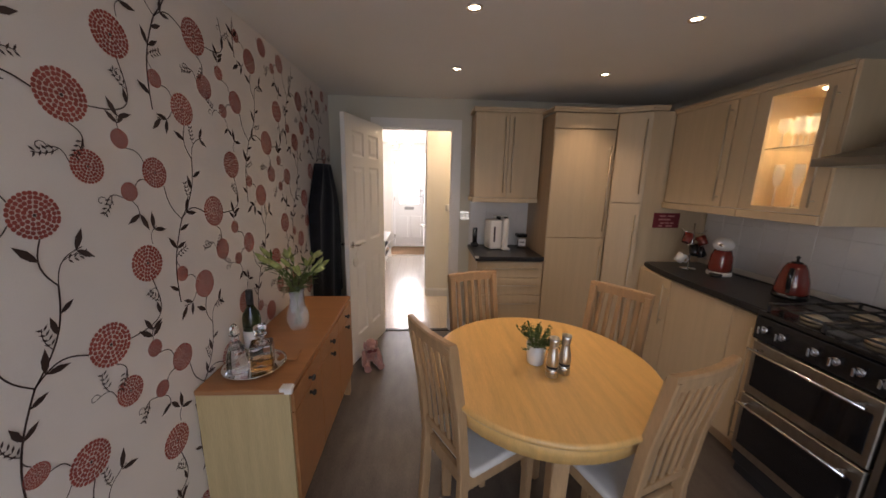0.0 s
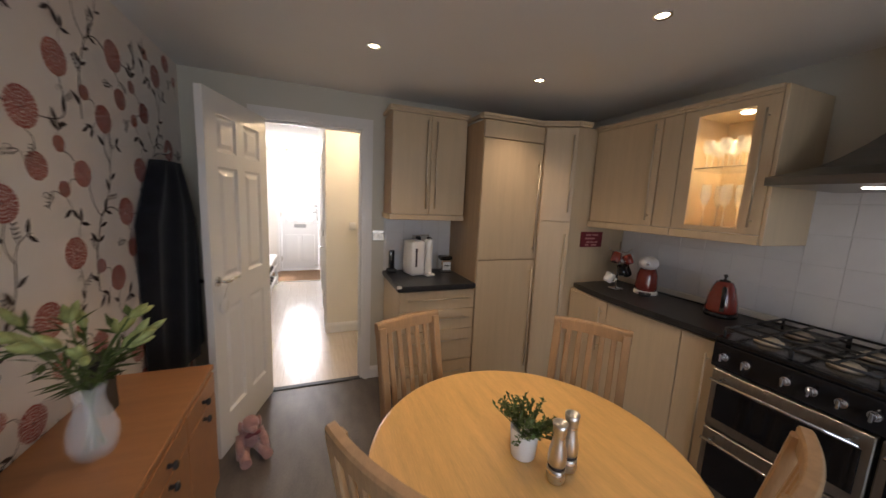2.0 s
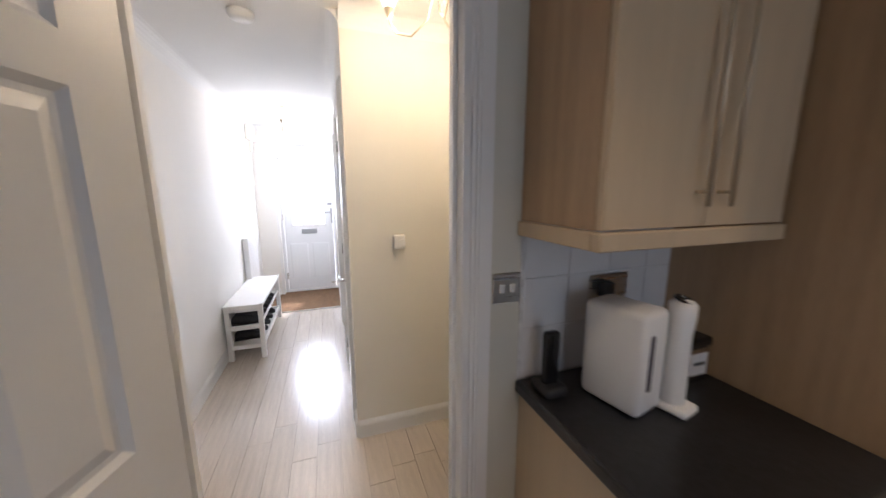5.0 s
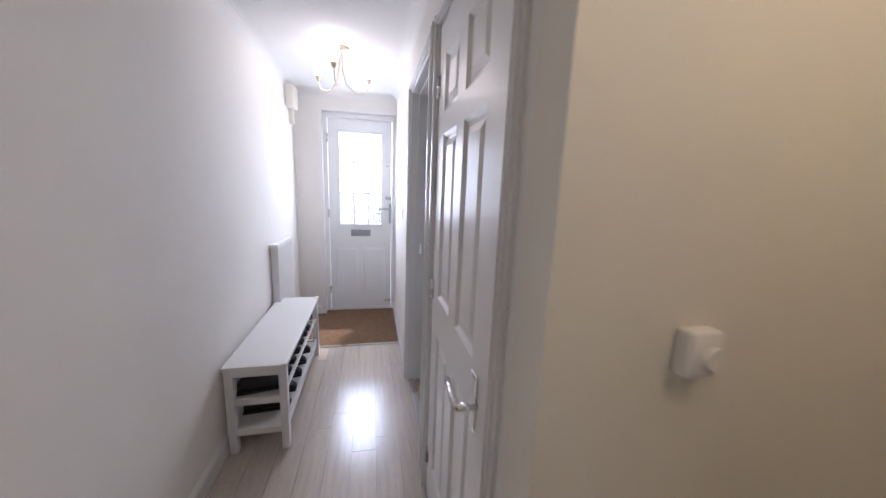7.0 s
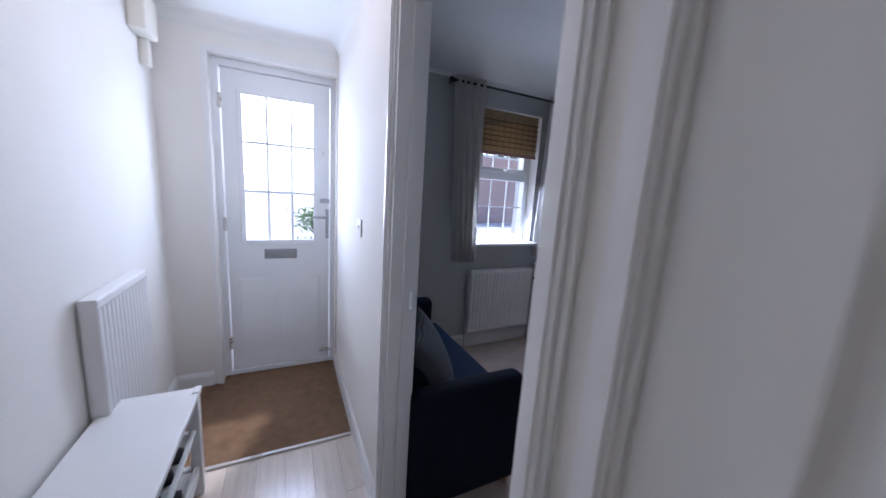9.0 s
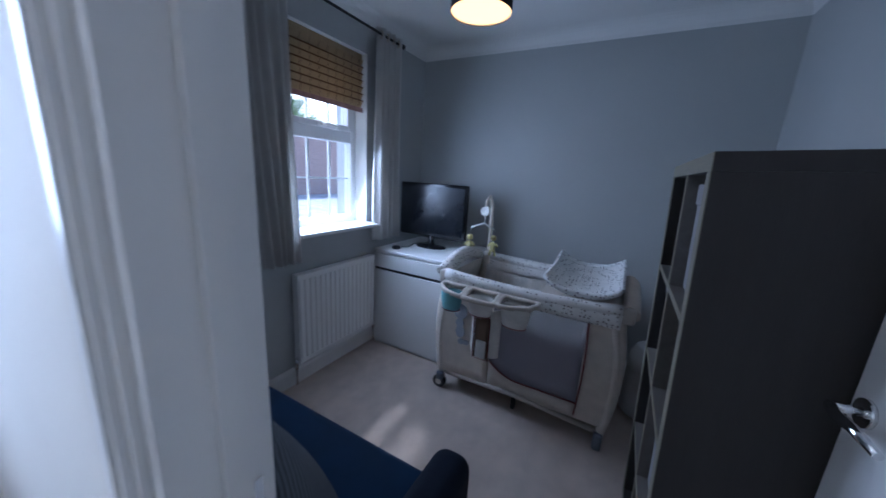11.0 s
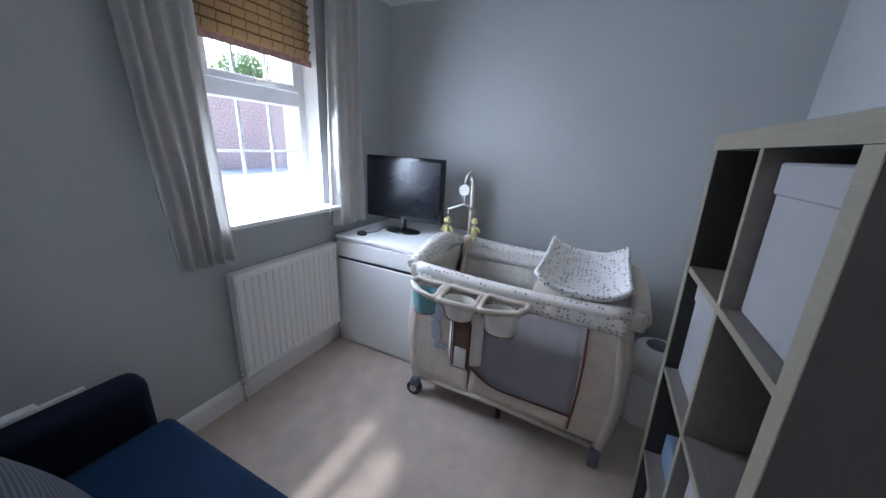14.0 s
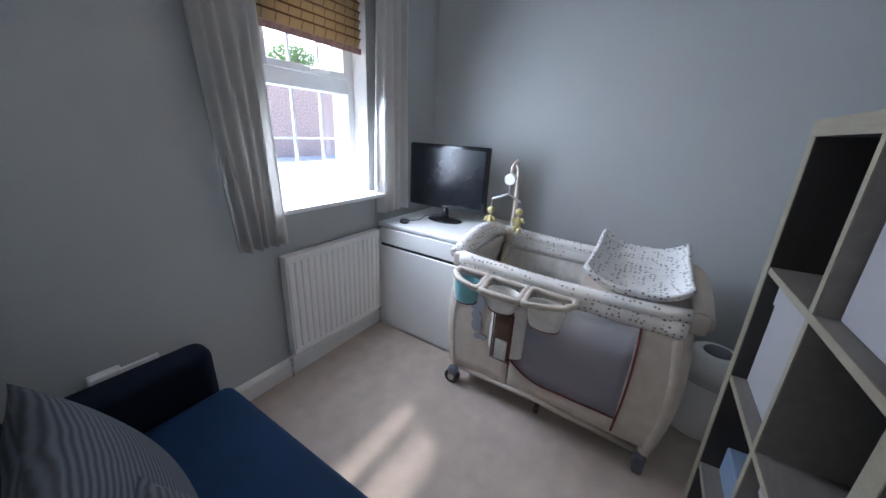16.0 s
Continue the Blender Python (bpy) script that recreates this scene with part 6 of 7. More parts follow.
for v, nm in ((0.006, "front"), (CWD - 0.012, "back")):
    U0, U1 = (0.34, 0.84) if nm == "front" else (0.16, 0.84)
    part("side_panel", cloth(B(), lambda a, b: ((U0) * a + bow_u(U0 * a, ZB + (CR - ZB) * b) + 0.01 * (1 - a), v - 0.004 * math.sin(9 * a), ZB + (CR - ZB) * b), 10, 10), M["cotfab"], c, "beige fabric side panel")
    part("side_panel", cloth(B(), lambda a, b: (U1 + (CL - U1 - 0.01) * a + bow_u(CL, ZB + (CR - ZB) * b) * a, v, ZB + (CR - ZB) * b), 6, 10), M["cotfab"], c, "beige fabric side panel")
    part("lower_panel", cloth(B(), lambda a, b: (U0 + (U1 - U0) * a, v, ZB + (win_lo(U0 + (U1 - U0) * a) - ZB) * b), 16, 2), M["cotfab"], c)
    part("mesh_panel", cloth(B(), lambda a, b: (U0 + (U1 - U0) * a, v + 0.001, win_lo(U0 + (U1 - U0) * a) + (CR - 0.06 - win_lo(U0 + (U1 - U0) * a)) * b), 16, 6, (0, 0.003, 0)), M["mesh"], c, "grey see-through mesh window")
    pipe = [(U1 + 0.012 * math.sin(k * 0.4), v - 0.004, CR - 0.06 - (CR - 0.06 - ZB - 0.02) * k / 8) for k in range(9)]
    part("piping", tube(B(), pipe, 0.005, 6), M["piping"], c, "burgundy piping")
    pipe = [(U1 - (U1 - U0) * k / 14, v - 0.004, win_lo(U1 - (U1 - U0) * k / 14)) for k in range(15)]
    part("piping", tube(B(), pipe, 0.0045, 6), M["piping"], c, "burgundy piping")
for u, s in ((0.0, -1), (CL, 1)):
    part("end_panel", cloth(B(), lambda a, b: (u + s * (0.045 * math.sin(math.pi * b) - 0.02), 0.02 + (CWD - 0.04) * a, ZB + (CR - ZB) * b), 8, 8, (0.006, 0, 0)), M["cotfab"], c, "beige fabric end panel")
part("floor_pad", bx(B(), 0.03, 0.03, ZB, CL - 0.03, CWD - 0.03, ZB + 0.03, 0.008, 2), M["cotfab"], c)
part("bassinet_floor", bx(B(), 0.03, 0.025, 0.50, CL - 0.03, CWD - 0.025, 0.525, 0.008, 2), M["cotpad"], c, "pale raised mattress")
part("inner_skirt", cloth(B(), lambda a, b: (0.03 + (CL - 0.06) * a, CWD - 0.03 + 0.004 * math.sin(a * 90), 0.53 + (CR - 0.60) * b), 60, 3), M["cotpad"], c, "pleated inner fabric")
# padded rails
rail = lambda pts, r=0.034: tube(B(), pts, r, 12, flat=1.35)
part("rail", rail([(0.02 + (CL - 0.04) * k / 16, 0.012, CR - 0.02 * math.sin(math.pi * k / 16)) for k in range(17)], 0.032), M["dots_small"], c, "padded dotted top rail")
part("rail", rail([(0.02 + (CL - 0.04) * k / 16, CWD - 0.012, CR + 0.01 - 0.02 * math.sin(math.pi * k / 16)) for k in range(17)], 0.032), M["dots_small"], c, "padded dotted top rail")
part("rail", rail([(-0.01, 0.01 + (CWD - 0.02) * k / 12, CR + 0.07 * math.sin(math.pi * k / 12)) for k in range(13)], 0.034), M["dots_small"], c, "raised padded end rail")
part("rail", rail([(CL + 0.015, 0.01 + (CWD - 0.02) * k / 12, CR + 0.05 * math.sin(math.pi * k / 12)) for k in range(13)], 0.034), M["cotfab"], c, "raised padded end rail")
part("inner_band", cloth(B(), lambda a, b: (0.02 + (CL - 0.04) * a, CWD - 0.04, CR - 0.09 + 0.10 * b), 20, 3), M["dots_small"], c)
part("front_band", cloth(B(), lambda a, b: (0.02 + (CL - 0.04) * a, -0.012 - 0.010 * math.sin(math.pi * b) + 0.003 * math.sin(a * 70), CR - 0.085 + 0.095 * b), 60, 4), M["dots_small"], c, "gathered dotted valance")
for u in (0.012, CL + 0.004):
    part("corner_cap", smooth(bx(B(), u - 0.03, -0.018, CR - 0.05, u + 0.03, 0.03, CR + 0.03, 0.014, 3)), M["cotplastic"], c, "taupe plastic corner cap")
# undercarriage
part("base_bar", tube(B(), [(0.04, 0.02, 0.11), (CL * 0.5, 0.0, 0.135), (CL - 0.04, 0.02, 0.09)], 0.014, 8), M["cotplastic"], c)
part("base_bar", tube(B(), [(0.04, CWD - 0.02, 0.11), (CL * 0.5, CWD, 0.13), (CL - 0.04, CWD - 0.02, 0.09)], 0.014, 8), M["cotplastic"], c)
part("centre_foot", cyl(B(), (CL * 0.5, 0.06, 0.005), (CL * 0.5, 0.06, 0.14), 0.014, n=10), M["blackmatt"], c)
for v in (0.0, CWD):
    w = part("wheel", cyl(B(), (0.02, v - 0.018, 0.046), (0.02, v + 0.018, 0.046), 0.042, n=22), M["blackmatt"], c, "grey castor wheel")
    part("hub", cyl(B(), (0.02, v - 0.022, 0.046), (0.02, v + 0.022, 0.046), 0.02, n=14), M["cotplastic"], w)
    part("wheel_fork", smooth(bx(B(), 0.0, v - 0.026, 0.06, 0.05, v + 0.026, 0.115, 0.012, 2)), surf("slate_plastic", (0.10, 0.11, 0.13), 0.45, bump=0), c)
    part("foot", smooth(bx(B(), CL - 0.05, v - 0.024, 0.004, CL - 0.005, v + 0.024, 0.10, 0.012, 2)), surf("slate_plastic", (0.10, 0.11, 0.13), 0.45, bump=0), c, "grey plastic foot")
# organiser hooked on the front rail
RINGS = [(0.045, 0.195), (0.215, 0.385), (0.405, 0.585)]
plate = B()


def tray_edge(u):
    f = min(1, max(0, (u - 0.02) / 0.59))
    return -0.055 - 0.13 * math.sin(math.pi * f) ** 0.42


def tray_cell(bm, u0, u1, rim=0.021):
    """One opening of the tray: a flat rim between a rounded hole and the edge of its share of the plate."""
    n, zt, zb = 40, CR - 0.028, CR - 0.050
    cu, cv = (u0 + u1) / 2, (-0.03 + tray_edge((u0 + u1) / 2)) / 2
    rings = []
    for k in range(n):
        t = 2 * math.pi * k / n
        du, dv, r = math.cos(t), math.sin(t), 0.0
        while r < 0.3:
            u, v = cu + du * r, cv + dv * r
            if u < u0 or u > u1 or v > -0.03 or v < tray_edge(u):
                break
            r += 0.002
        ri = max(0.012, r - rim * (1 + 0.25 * abs(math.sin(2 * t))))
        tip = lambda q, z: bm.verts.new((cu + du * q, cv + dv * q, z - 0.012 * (cv + dv * q < -0.11)))
        rings.append([tip(r, zb), tip(r, zt - 0.004), tip(r - 0.004, zt), tip(ri + 0.004, zt), tip(ri, zt - 0.004), tip(ri, zb)])
    for a, b in zip(rings, rings[1:] + rings[:1]):
        for k in range(6):
            j = (k + 1) % 6
            bm.faces.new((a[k], a[j], b[j], b[k])).smooth = True


for u0, u1 in ((0.025, 0.205), (0.205, 0.398), (0.398, 0.605)):
    tray_cell(plate, u0, u1)
part("organiser_tray", plate, M["cotplastic"], c, "taupe plastic organiser tray with three openings")
for k, (a, b) in enumerate(RINGS):
    mt = ("teal", "cotpad", "cotpad")[k]
    dp = (0.11, 0.10, 0.115)[k]
    cu, ru = (a + b) / 2, (b - a) / 2 - 0.012
    bm = B()
    prev = None
    for j in range(6):
        f = j / 5
        rr = ru * (1 - 0.22 * f * f)
        ring_v = [bm.verts.new((cu + rr * math.cos(t), -0.108 + 0.05 * (1 - 0.2 * f) * math.sin(t), CR - 0.055 - dp * f)) for t in [6.2832 * q / 18 for q in range(18)]]
        if prev:
            for q in range(18):
                bm.faces.new((prev[q], prev[(q + 1) % 18], ring_v[(q + 1) % 18], ring_v[q])).smooth = True
        prev = ring_v
    bm.faces.new(prev)
    pk = part("pocket", bm, M[mt], c, ("teal lined pocket", "cream gathered pocket", "cream gathered pocket")[k])
    part("pocket_piping", tube(B(), [(cu + ru * 0.82 * math.cos(t), -0.108 + 0.04 * math.sin(t), CR - 0.05 - dp) for t in [6.2832 * q / 18 for q in range(18)]], 0.0035, 5, True), M["piping"], pk)
# long nappy pocket
bm = B()
cloth(bm, lambda a, b: (0.225 + 0.175 * a, -0.02 - 0.075 * math.sin(math.pi * a) ** 0.7 * (0.55 + 0.45 * b), 0.345 + 0.30 * b), 14, 8)
pk = part("hanging_pocket", bm, M["cotpad"], c, "long pleated hanging pocket")
part("pocket_opening", cloth(B(), lambda a, b: (0.275 + 0.085 * a, -0.099 - 0.001 * b, 0.36 + 0.25 * b), 4, 4), surf("brown_pocket_lining", (0.17, 0.11, 0.075), 0.9, bump=0.04), pk, "brown lined pocket opening")
part("folded_nappies", smooth(bx(B(), 0.29, -0.112, 0.365, 0.35, -0.098, 0.47, 0.006, 2)), M["cotpad"], pk, "white folded nappies showing in the pocket")
part("pocket_piping", tube(B(), [(0.272, -0.102, 0.355), (0.27, -0.104, 0.61), (0.363, -0.104, 0.61), (0.365, -0.102, 0.355)], 0.0035, 6, True), M["piping"], pk)
# embroidered bunny as plain grey shapes
bm = B()
for uu, zz, ru, rz in ((0.135, 0.56, 0.045, 0.05), (0.135, 0.485, 0.028, 0.03), (0.14, 0.43, 0.03, 0.04), (0.15, 0.365, 0.022, 0.018), (0.185, 0.365, 0.018, 0.016)):
    vs = [bm.verts.new((uu + ru * math.cos(t), 0.002 - 0.004 * math.sin(9 * uu / 0.34), zz + rz * math.sin(t))) for t in [6.2832 * q / 16 for q in range(16)]]
    bm.faces.new(vs)
    vs2 = [bm.verts.new(v.co + Vector((0, -0.006, 0))) for v in vs]
    bm.faces.new(vs2[::-1])
    for q in range(16):
        bm.faces.new((vs[q], vs[(q + 1) % 16], vs2[(q + 1) % 16], vs2[q]))
part("applique", bm, surf("grey_applique", (0.33, 0.34, 0.38), 0.9, var=0.1, bump=0.04), c, "grey fabric applique shapes")

# changing mat across the near end of the cot
c = thing("changing_mat", EAST(2.862, 8.215), "white dotted baby changing mat with raised edges", "changing mat")


def mat_f(a, b):
    u = 0.60 + 0.36 * a
    v = 0.0 + 0.49 * b
    lift = 0.055 * (abs(a - 0.5) * 2) ** 3 + 0.04 * max(0, b - 0.6) ** 1.5 * 3 + 0.02 * max(0, 0.15 - b) * 3
    return (u, v, CR + 0.045 + 0.022 * b + lift + 0.003 * math.sin(a * 20) * math.sin(b * 16))


part("pad", cloth(B(), mat_f, 26, 26, (0, 0, -0.022)), M["dots"], c)
part("frill", tube(B(), [mat_f(k / 20, 0) for k in range(21)] + [mat_f(1, k / 20) for k in range(1, 21)] + [mat_f(1 - k / 20, 1) for k in range(1, 21)] + [mat_f(0, 1 - k / 20) for k in range(1, 20)], 0.012, 8, True), M["dots"], c, "padded dotted edge")
part("support_frame", bx(B(), 0.59, 0.0, CR + 0.003, 0.99, CWD - 0.03, CR + 0.022, 0.004), M["cotplastic"], c)

# mobile clipped to the far rail
c = thing("baby_mobile", EAST(2.862, 8.215), "cot mobile with a bent arm and yellow plush toys", "mobile")
part("clamp", smooth(bx(B(), 0.03, CWD - 0.05, CR - 0.05, 0.08, CWD + 0.02, CR + 0.05, 0.01, 2)), M["cotfab"], c)
part("arm", tube(B(), [(0.055, CWD - 0.01, CR), (0.052, CWD - 0.01, CR + 0.28), (0.05, CWD - 0.015, CR + 0.40), (0.05, CWD - 0.06, CR + 0.455), (0.05, CWD - 0.12, CR + 0.43), (0.05, CWD - 0.14, CR + 0.385)], [0.016, 0.014, 0.012, 0.011, 0.010, 0.008], 10), M["cotfab"], c, "beige bent arm")
part("music_box", cyl(B(), (0.05, CWD - 0.155, CR + 0.355), (0.05, CWD - 0.12, CR + 0.355), 0.032, n=22), M["whiteplastic"], c, "round white music box")
part("hanger_rod", cyl(B(), (0.05, CWD - 0.138, CR + 0.33), (0.05, CWD - 0.138, CR + 0.265), 0.004, n=8), M["whiteplastic"], c)
part("crossbar", tube(B(), [(-0.035, CWD - 0.18, CR + 0.235), (0.05, CWD - 0.138, CR + 0.268), (0.115, CWD - 0.105, CR + 0.225)], 0.006, 8), M["whiteplastic"], c)
for u, v in ((-0.035, CWD - 0.18), (0.115, CWD - 0.105)):
    part("cord", cyl(B(), (u, v, CR + 0.235), (u, v, CR + 0.19), 0.0015, n=5), M["whiteplastic"], c)
    bm = ball(B(), (u, v, CR + 0.10), 0.025, 0.8, 0.8, 1.5)
    ball(bm, (u, v, CR + 0.165), 0.022)
    for s in (-1, 1):
        tube(bm, [(u + s * 0.012, v, CR + 0.08), (u + s * 0.02, v, CR + 0.035)], [0.010, 0.012], 8)
        tube(bm, [(u + s * 0.018, v, CR + 0.13), (u + s * 0.036, v, CR + 0.10)], [0.007, 0.009], 8)
    part("hanging_toy", bm, M["yellow"], c, "pale yellow plush animal")

# nappy bin
c = thing("nappy_bin", pose(3.355, 7.01, 0.005), "white plastic nappy bin with a grey lid opening", "bin")
part("body", lathe(B(), [(0.135, 0), (0.14, 0.01), (0.132, 0.28), (0.128, 0.285), (0.0, 0.285)], 32), M["whiteplastic"], c)
part("lid", lathe(B(), [(0.134, 0.288), (0.13, 0.36), (0.105, 0.42), (0.09, 0.43), (0.0, 0.43)], 32), M["whiteplastic"], c)
part("opening", lathe(B(), [(0.06, 0.431), (0.056, 0.438), (0.0, 0.436)], 24), surf("grey_plastic", (0.12, 0.12, 0.13), 0.5, bump=0), c, "grey lid opening")

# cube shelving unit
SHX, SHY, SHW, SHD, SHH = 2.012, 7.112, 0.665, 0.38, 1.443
SHELF = pose(SHX, SHY, 0.005, -2.3, 0, 0)      # tilted forward 2.3 degrees, fitted to the camera view
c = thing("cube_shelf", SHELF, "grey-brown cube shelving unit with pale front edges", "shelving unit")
TH = 0.038
bm = B()
for nm, x0, x1, z0, z1 in (("side", 0, TH, 0, SHH), ("side", SHW - TH, SHW, 0, SHH)):
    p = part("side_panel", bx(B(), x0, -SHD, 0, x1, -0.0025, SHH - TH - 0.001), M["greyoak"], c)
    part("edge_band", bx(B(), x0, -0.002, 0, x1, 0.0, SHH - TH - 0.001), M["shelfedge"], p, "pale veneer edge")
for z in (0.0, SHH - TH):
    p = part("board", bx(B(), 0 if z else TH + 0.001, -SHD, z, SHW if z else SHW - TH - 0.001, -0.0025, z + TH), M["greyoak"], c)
    part("edge_band", bx(B(), 0 if z else TH + 0.001, -0.002, z, SHW if z else SHW - TH - 0.001, 0.0, z + TH), M["shelfedge"], p, "pale veneer edge")
cell = (SHH - 2 * TH - 3 * 0.018) / 4
for k in range(1, 4):
    z = TH + k * cell + (k - 1) * 0.018
    p = part("shelf", bx(B(), TH + 0.001, -SHD, z, SHW - TH - 0.001, -0.0045, z + 0.018), M["shelfin"], c)
    part("edge_band", bx(B(), TH + 0.001, -0.004, z, SHW - TH - 0.001, -0.002, z + 0.018), M["shelfedge"], p, "pale veneer edge")
for k in range(4):
    z = TH + k * (cell + 0.018)
    p = part("divider", bx(B(), SHW / 2 - 0.009, -SHD, z + 0.0005, SHW / 2 + 0.009, -0.0045, z + cell - 0.0005), M["shelfin"], c)
    part("edge_band", bx(B(), SHW / 2 - 0.009, -0.004, z + 0.0005, SHW / 2 + 0.009, -0.002, z + cell - 0.0005), M["shelfedge"], p, "pale veneer edge")
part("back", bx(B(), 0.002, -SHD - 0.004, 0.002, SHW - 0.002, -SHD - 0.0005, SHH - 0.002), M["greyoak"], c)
cw = (SHW - 2 * TH - 0.018) / 2
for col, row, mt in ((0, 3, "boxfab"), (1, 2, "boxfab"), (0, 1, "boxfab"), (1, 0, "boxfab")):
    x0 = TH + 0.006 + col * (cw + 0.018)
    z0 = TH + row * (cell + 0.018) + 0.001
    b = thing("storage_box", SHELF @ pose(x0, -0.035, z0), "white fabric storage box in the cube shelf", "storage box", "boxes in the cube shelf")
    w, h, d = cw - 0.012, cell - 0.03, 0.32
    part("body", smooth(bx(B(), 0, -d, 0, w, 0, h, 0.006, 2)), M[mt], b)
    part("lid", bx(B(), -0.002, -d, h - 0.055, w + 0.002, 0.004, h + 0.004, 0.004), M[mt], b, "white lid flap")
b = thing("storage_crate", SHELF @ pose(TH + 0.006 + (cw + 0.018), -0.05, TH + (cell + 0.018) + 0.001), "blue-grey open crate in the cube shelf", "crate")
part("crate", bx(B(), 0, -0.3, 0, cw - 0.012, 0, 0.10, 0.004), surf("blue_grey_crate", (0.14, 0.19, 0.27), 0.6, bump=0.02), b)

# sofa and cushion
c = thing("sofa", pose(1.352, 7.565, 0.004), "small navy fabric sofa with low padded arms", "sofa")
SW, SL = 0.565, 1.205
part("base", smooth(bx(B(), 0.02, 0.03, 0.06, SW - 0.02, SL - 0.03, 0.30, 0.02, 2)), M["navy"], c)
part("seat", smooth(bx(B(), 0.10, 0.115, 0.28, SW + 0.012, SL - 0.115, 0.43, 0.035, 4)), M["blue"], c, "blue seat cushion")
part("backrest", smooth(bx(B(), 0.0, 0.10, 0.25, 0.14, SL - 0.10, 0.66, 0.04, 4)), M["navy"], c)
for y0 in (0.0, SL - 0.115):
    part("arm", smooth(bx(B(), 0.0, y0, 0.06, SW - 0.015, y0 + 0.115, 0.60, 0.045, 5)), M["navy"], c, "padded navy arm")
for x in (0.05, SW - 0.05):
    for y in (0.06, SL - 0.06):
        part("foot", cyl(B(), (x, y, 0), (x, y, 0.065), 0.016, 0.02, 12), M["birch"], c)


def cushion(m):
    bm = B()
    n = 18
    top, bot = [], []
    for s, g in ((1, top), (-1, bot)):
        for j in range(n + 1):
            row = []
            for i in range(n + 1):
                x, y = i / n * 2 - 1, j / n * 2 - 1
                h = 0.075 * (max(0, 1 - x * x) * max(0, 1 - y * y)) ** 0.45
                pin = 1 - 0.08 * (1 - abs(x)) * abs(y) ** 4 - 0.08 * (1 - abs(y)) * abs(x) ** 4
                row.append(bm.verts.new((x * 0.24 * pin, s * h, y * 0.22 * pin)))
            g.append(row)
        for a, b in zip(g, g[1:]):
            for i in range(n):
                bm.faces.new((a[i], a[i + 1], b[i + 1], b[i])).smooth = True
    bmesh.ops.remove_doubles(bm, verts=bm.verts[:], dist=0.0005)
    o = new("cushion", mesh_of("cushion", bm, M["stripes"]))
    o.matrix_world = m
    tagged(o, "grey striped velvet cushion leaning on the sofa back", "cushion", "sofa cushions")


cushion(pose(1.54, 8.24, 0.64, -24, 0, 84))
cushion(pose(1.55, 7.86, 0.575, -26, 0, 66))

# cable trunking behind the sofa
c = thing("wall_trunking", pose(1.665, NY1, 0.46), "white plug box with trunking on the wall", "socket")
part("box", bx(B(), -0.045, -0.04, -0.03, 0.045, 0, 0.04, 0.004), M["whiteplastic"], c)
part("trunk", bx(B(), 0.046, -0.014, 0.0, 0.16, 0, 0.022, 0.002), M["whiteplastic"], c)

# drum lampshade
c = thing("pendant_lamp", pose(2.58, 7.965, NZ), "black drum pendant shade with a lit cream lining", "ceiling lamp")
part("ceiling_rose", lathe(B(), [(0.05, 0), (0.05, -0.01), (0.02, -0.028), (0, -0.028)], 22), M["whiteplastic"], c)
part("flex", cyl(B(), (0, 0, -0.02), (0, 0, -0.16), 0.003, n=6), M["whiteplastic"], c)
part("shade", lathe(B(), [(0.125, -0.14), (0.128, -0.335), (0.1265, -0.335), (0.1235, -0.14)], 40, caps=False), M["coat"], c)
part("lining", lathe(B(), [(0.123, -0.142), (0.126, -0.333)], 40, caps=False), M["cotpad"], c, "cream shade lining")
part("diffuser", lathe(B(), [(0.0, -0.328), (0.1255, -0.328)], 40), M["shadein"], c, "glowing cream diffuser disc")

# ---- outside ----
structure("ground", bx(B(), -60, 9.45, -0.40, 60, 120, -0.14), M["paving"], "pale paved front garden and road", "ground")
structure("backdrop", bx(B(), -80, 70, -2, 90, 70.5, 45), M["backdrop"], "bright hazy sky beyond the street", "sky")
structure("doorstep", bx(B(), 0.3, 9.3, -0.14, 1.5, 9.9, -0.02, 0.01), M["paving"], "pale stone doorstep", "step")
c = thing("house", pose(52, 40, -0.14), "red brick house across the road with a tiled roof", "house")
part("wall", bx(B(), -12, 0, 0, 22, 8, 5.2), M["brick"], c)
bm = B()
vs = [bm.verts.new(p) for p in ((-12.4, -0.4, 5.1), (22.4, -0.4, 5.1), (22.4, 8.4, 5.1), (-12.4, 8.4, 5.1), (-12.4, 4, 8.4), (22.4, 4, 8.4))]
for f in ((0, 1, 5, 4), (2, 3, 4, 5), (0, 4, 3), (1, 2, 5), (0, 3, 2, 1)):
    bm.faces.new([vs[k] for k in f])
part("roof", bm, M["roof"], c)
for k in range(7):
    for z in (0.9, 3.3):
        w = part("window", bx(B(), -10 + k * 4.4, -0.06, z, -8.6 + k * 4.4, 0.0, z + 1.2), M["upvc"], c)
        part("pane", bx(B(), -9.9 + k * 4.4, -0.07, z + 0.1, -8.7 + k * 4.4, -0.061, z + 1.1), M["blackglass"], w)
c = thing("garage", pose(3.5, 22, -0.14), "red brick garage across the paving, paled as by glare, seen through the window", "garage")
part("wall", bx(B(), 5.5, 0, 0, 15, 4.0, 3.5, 0.01), M["brick"], c)
part("coping", bx(B(), 5.45, -0.04, 3.5, 15.05, 4.04, 3.6, 0.01), M["paving"], c, "pale coping along the flat roof")


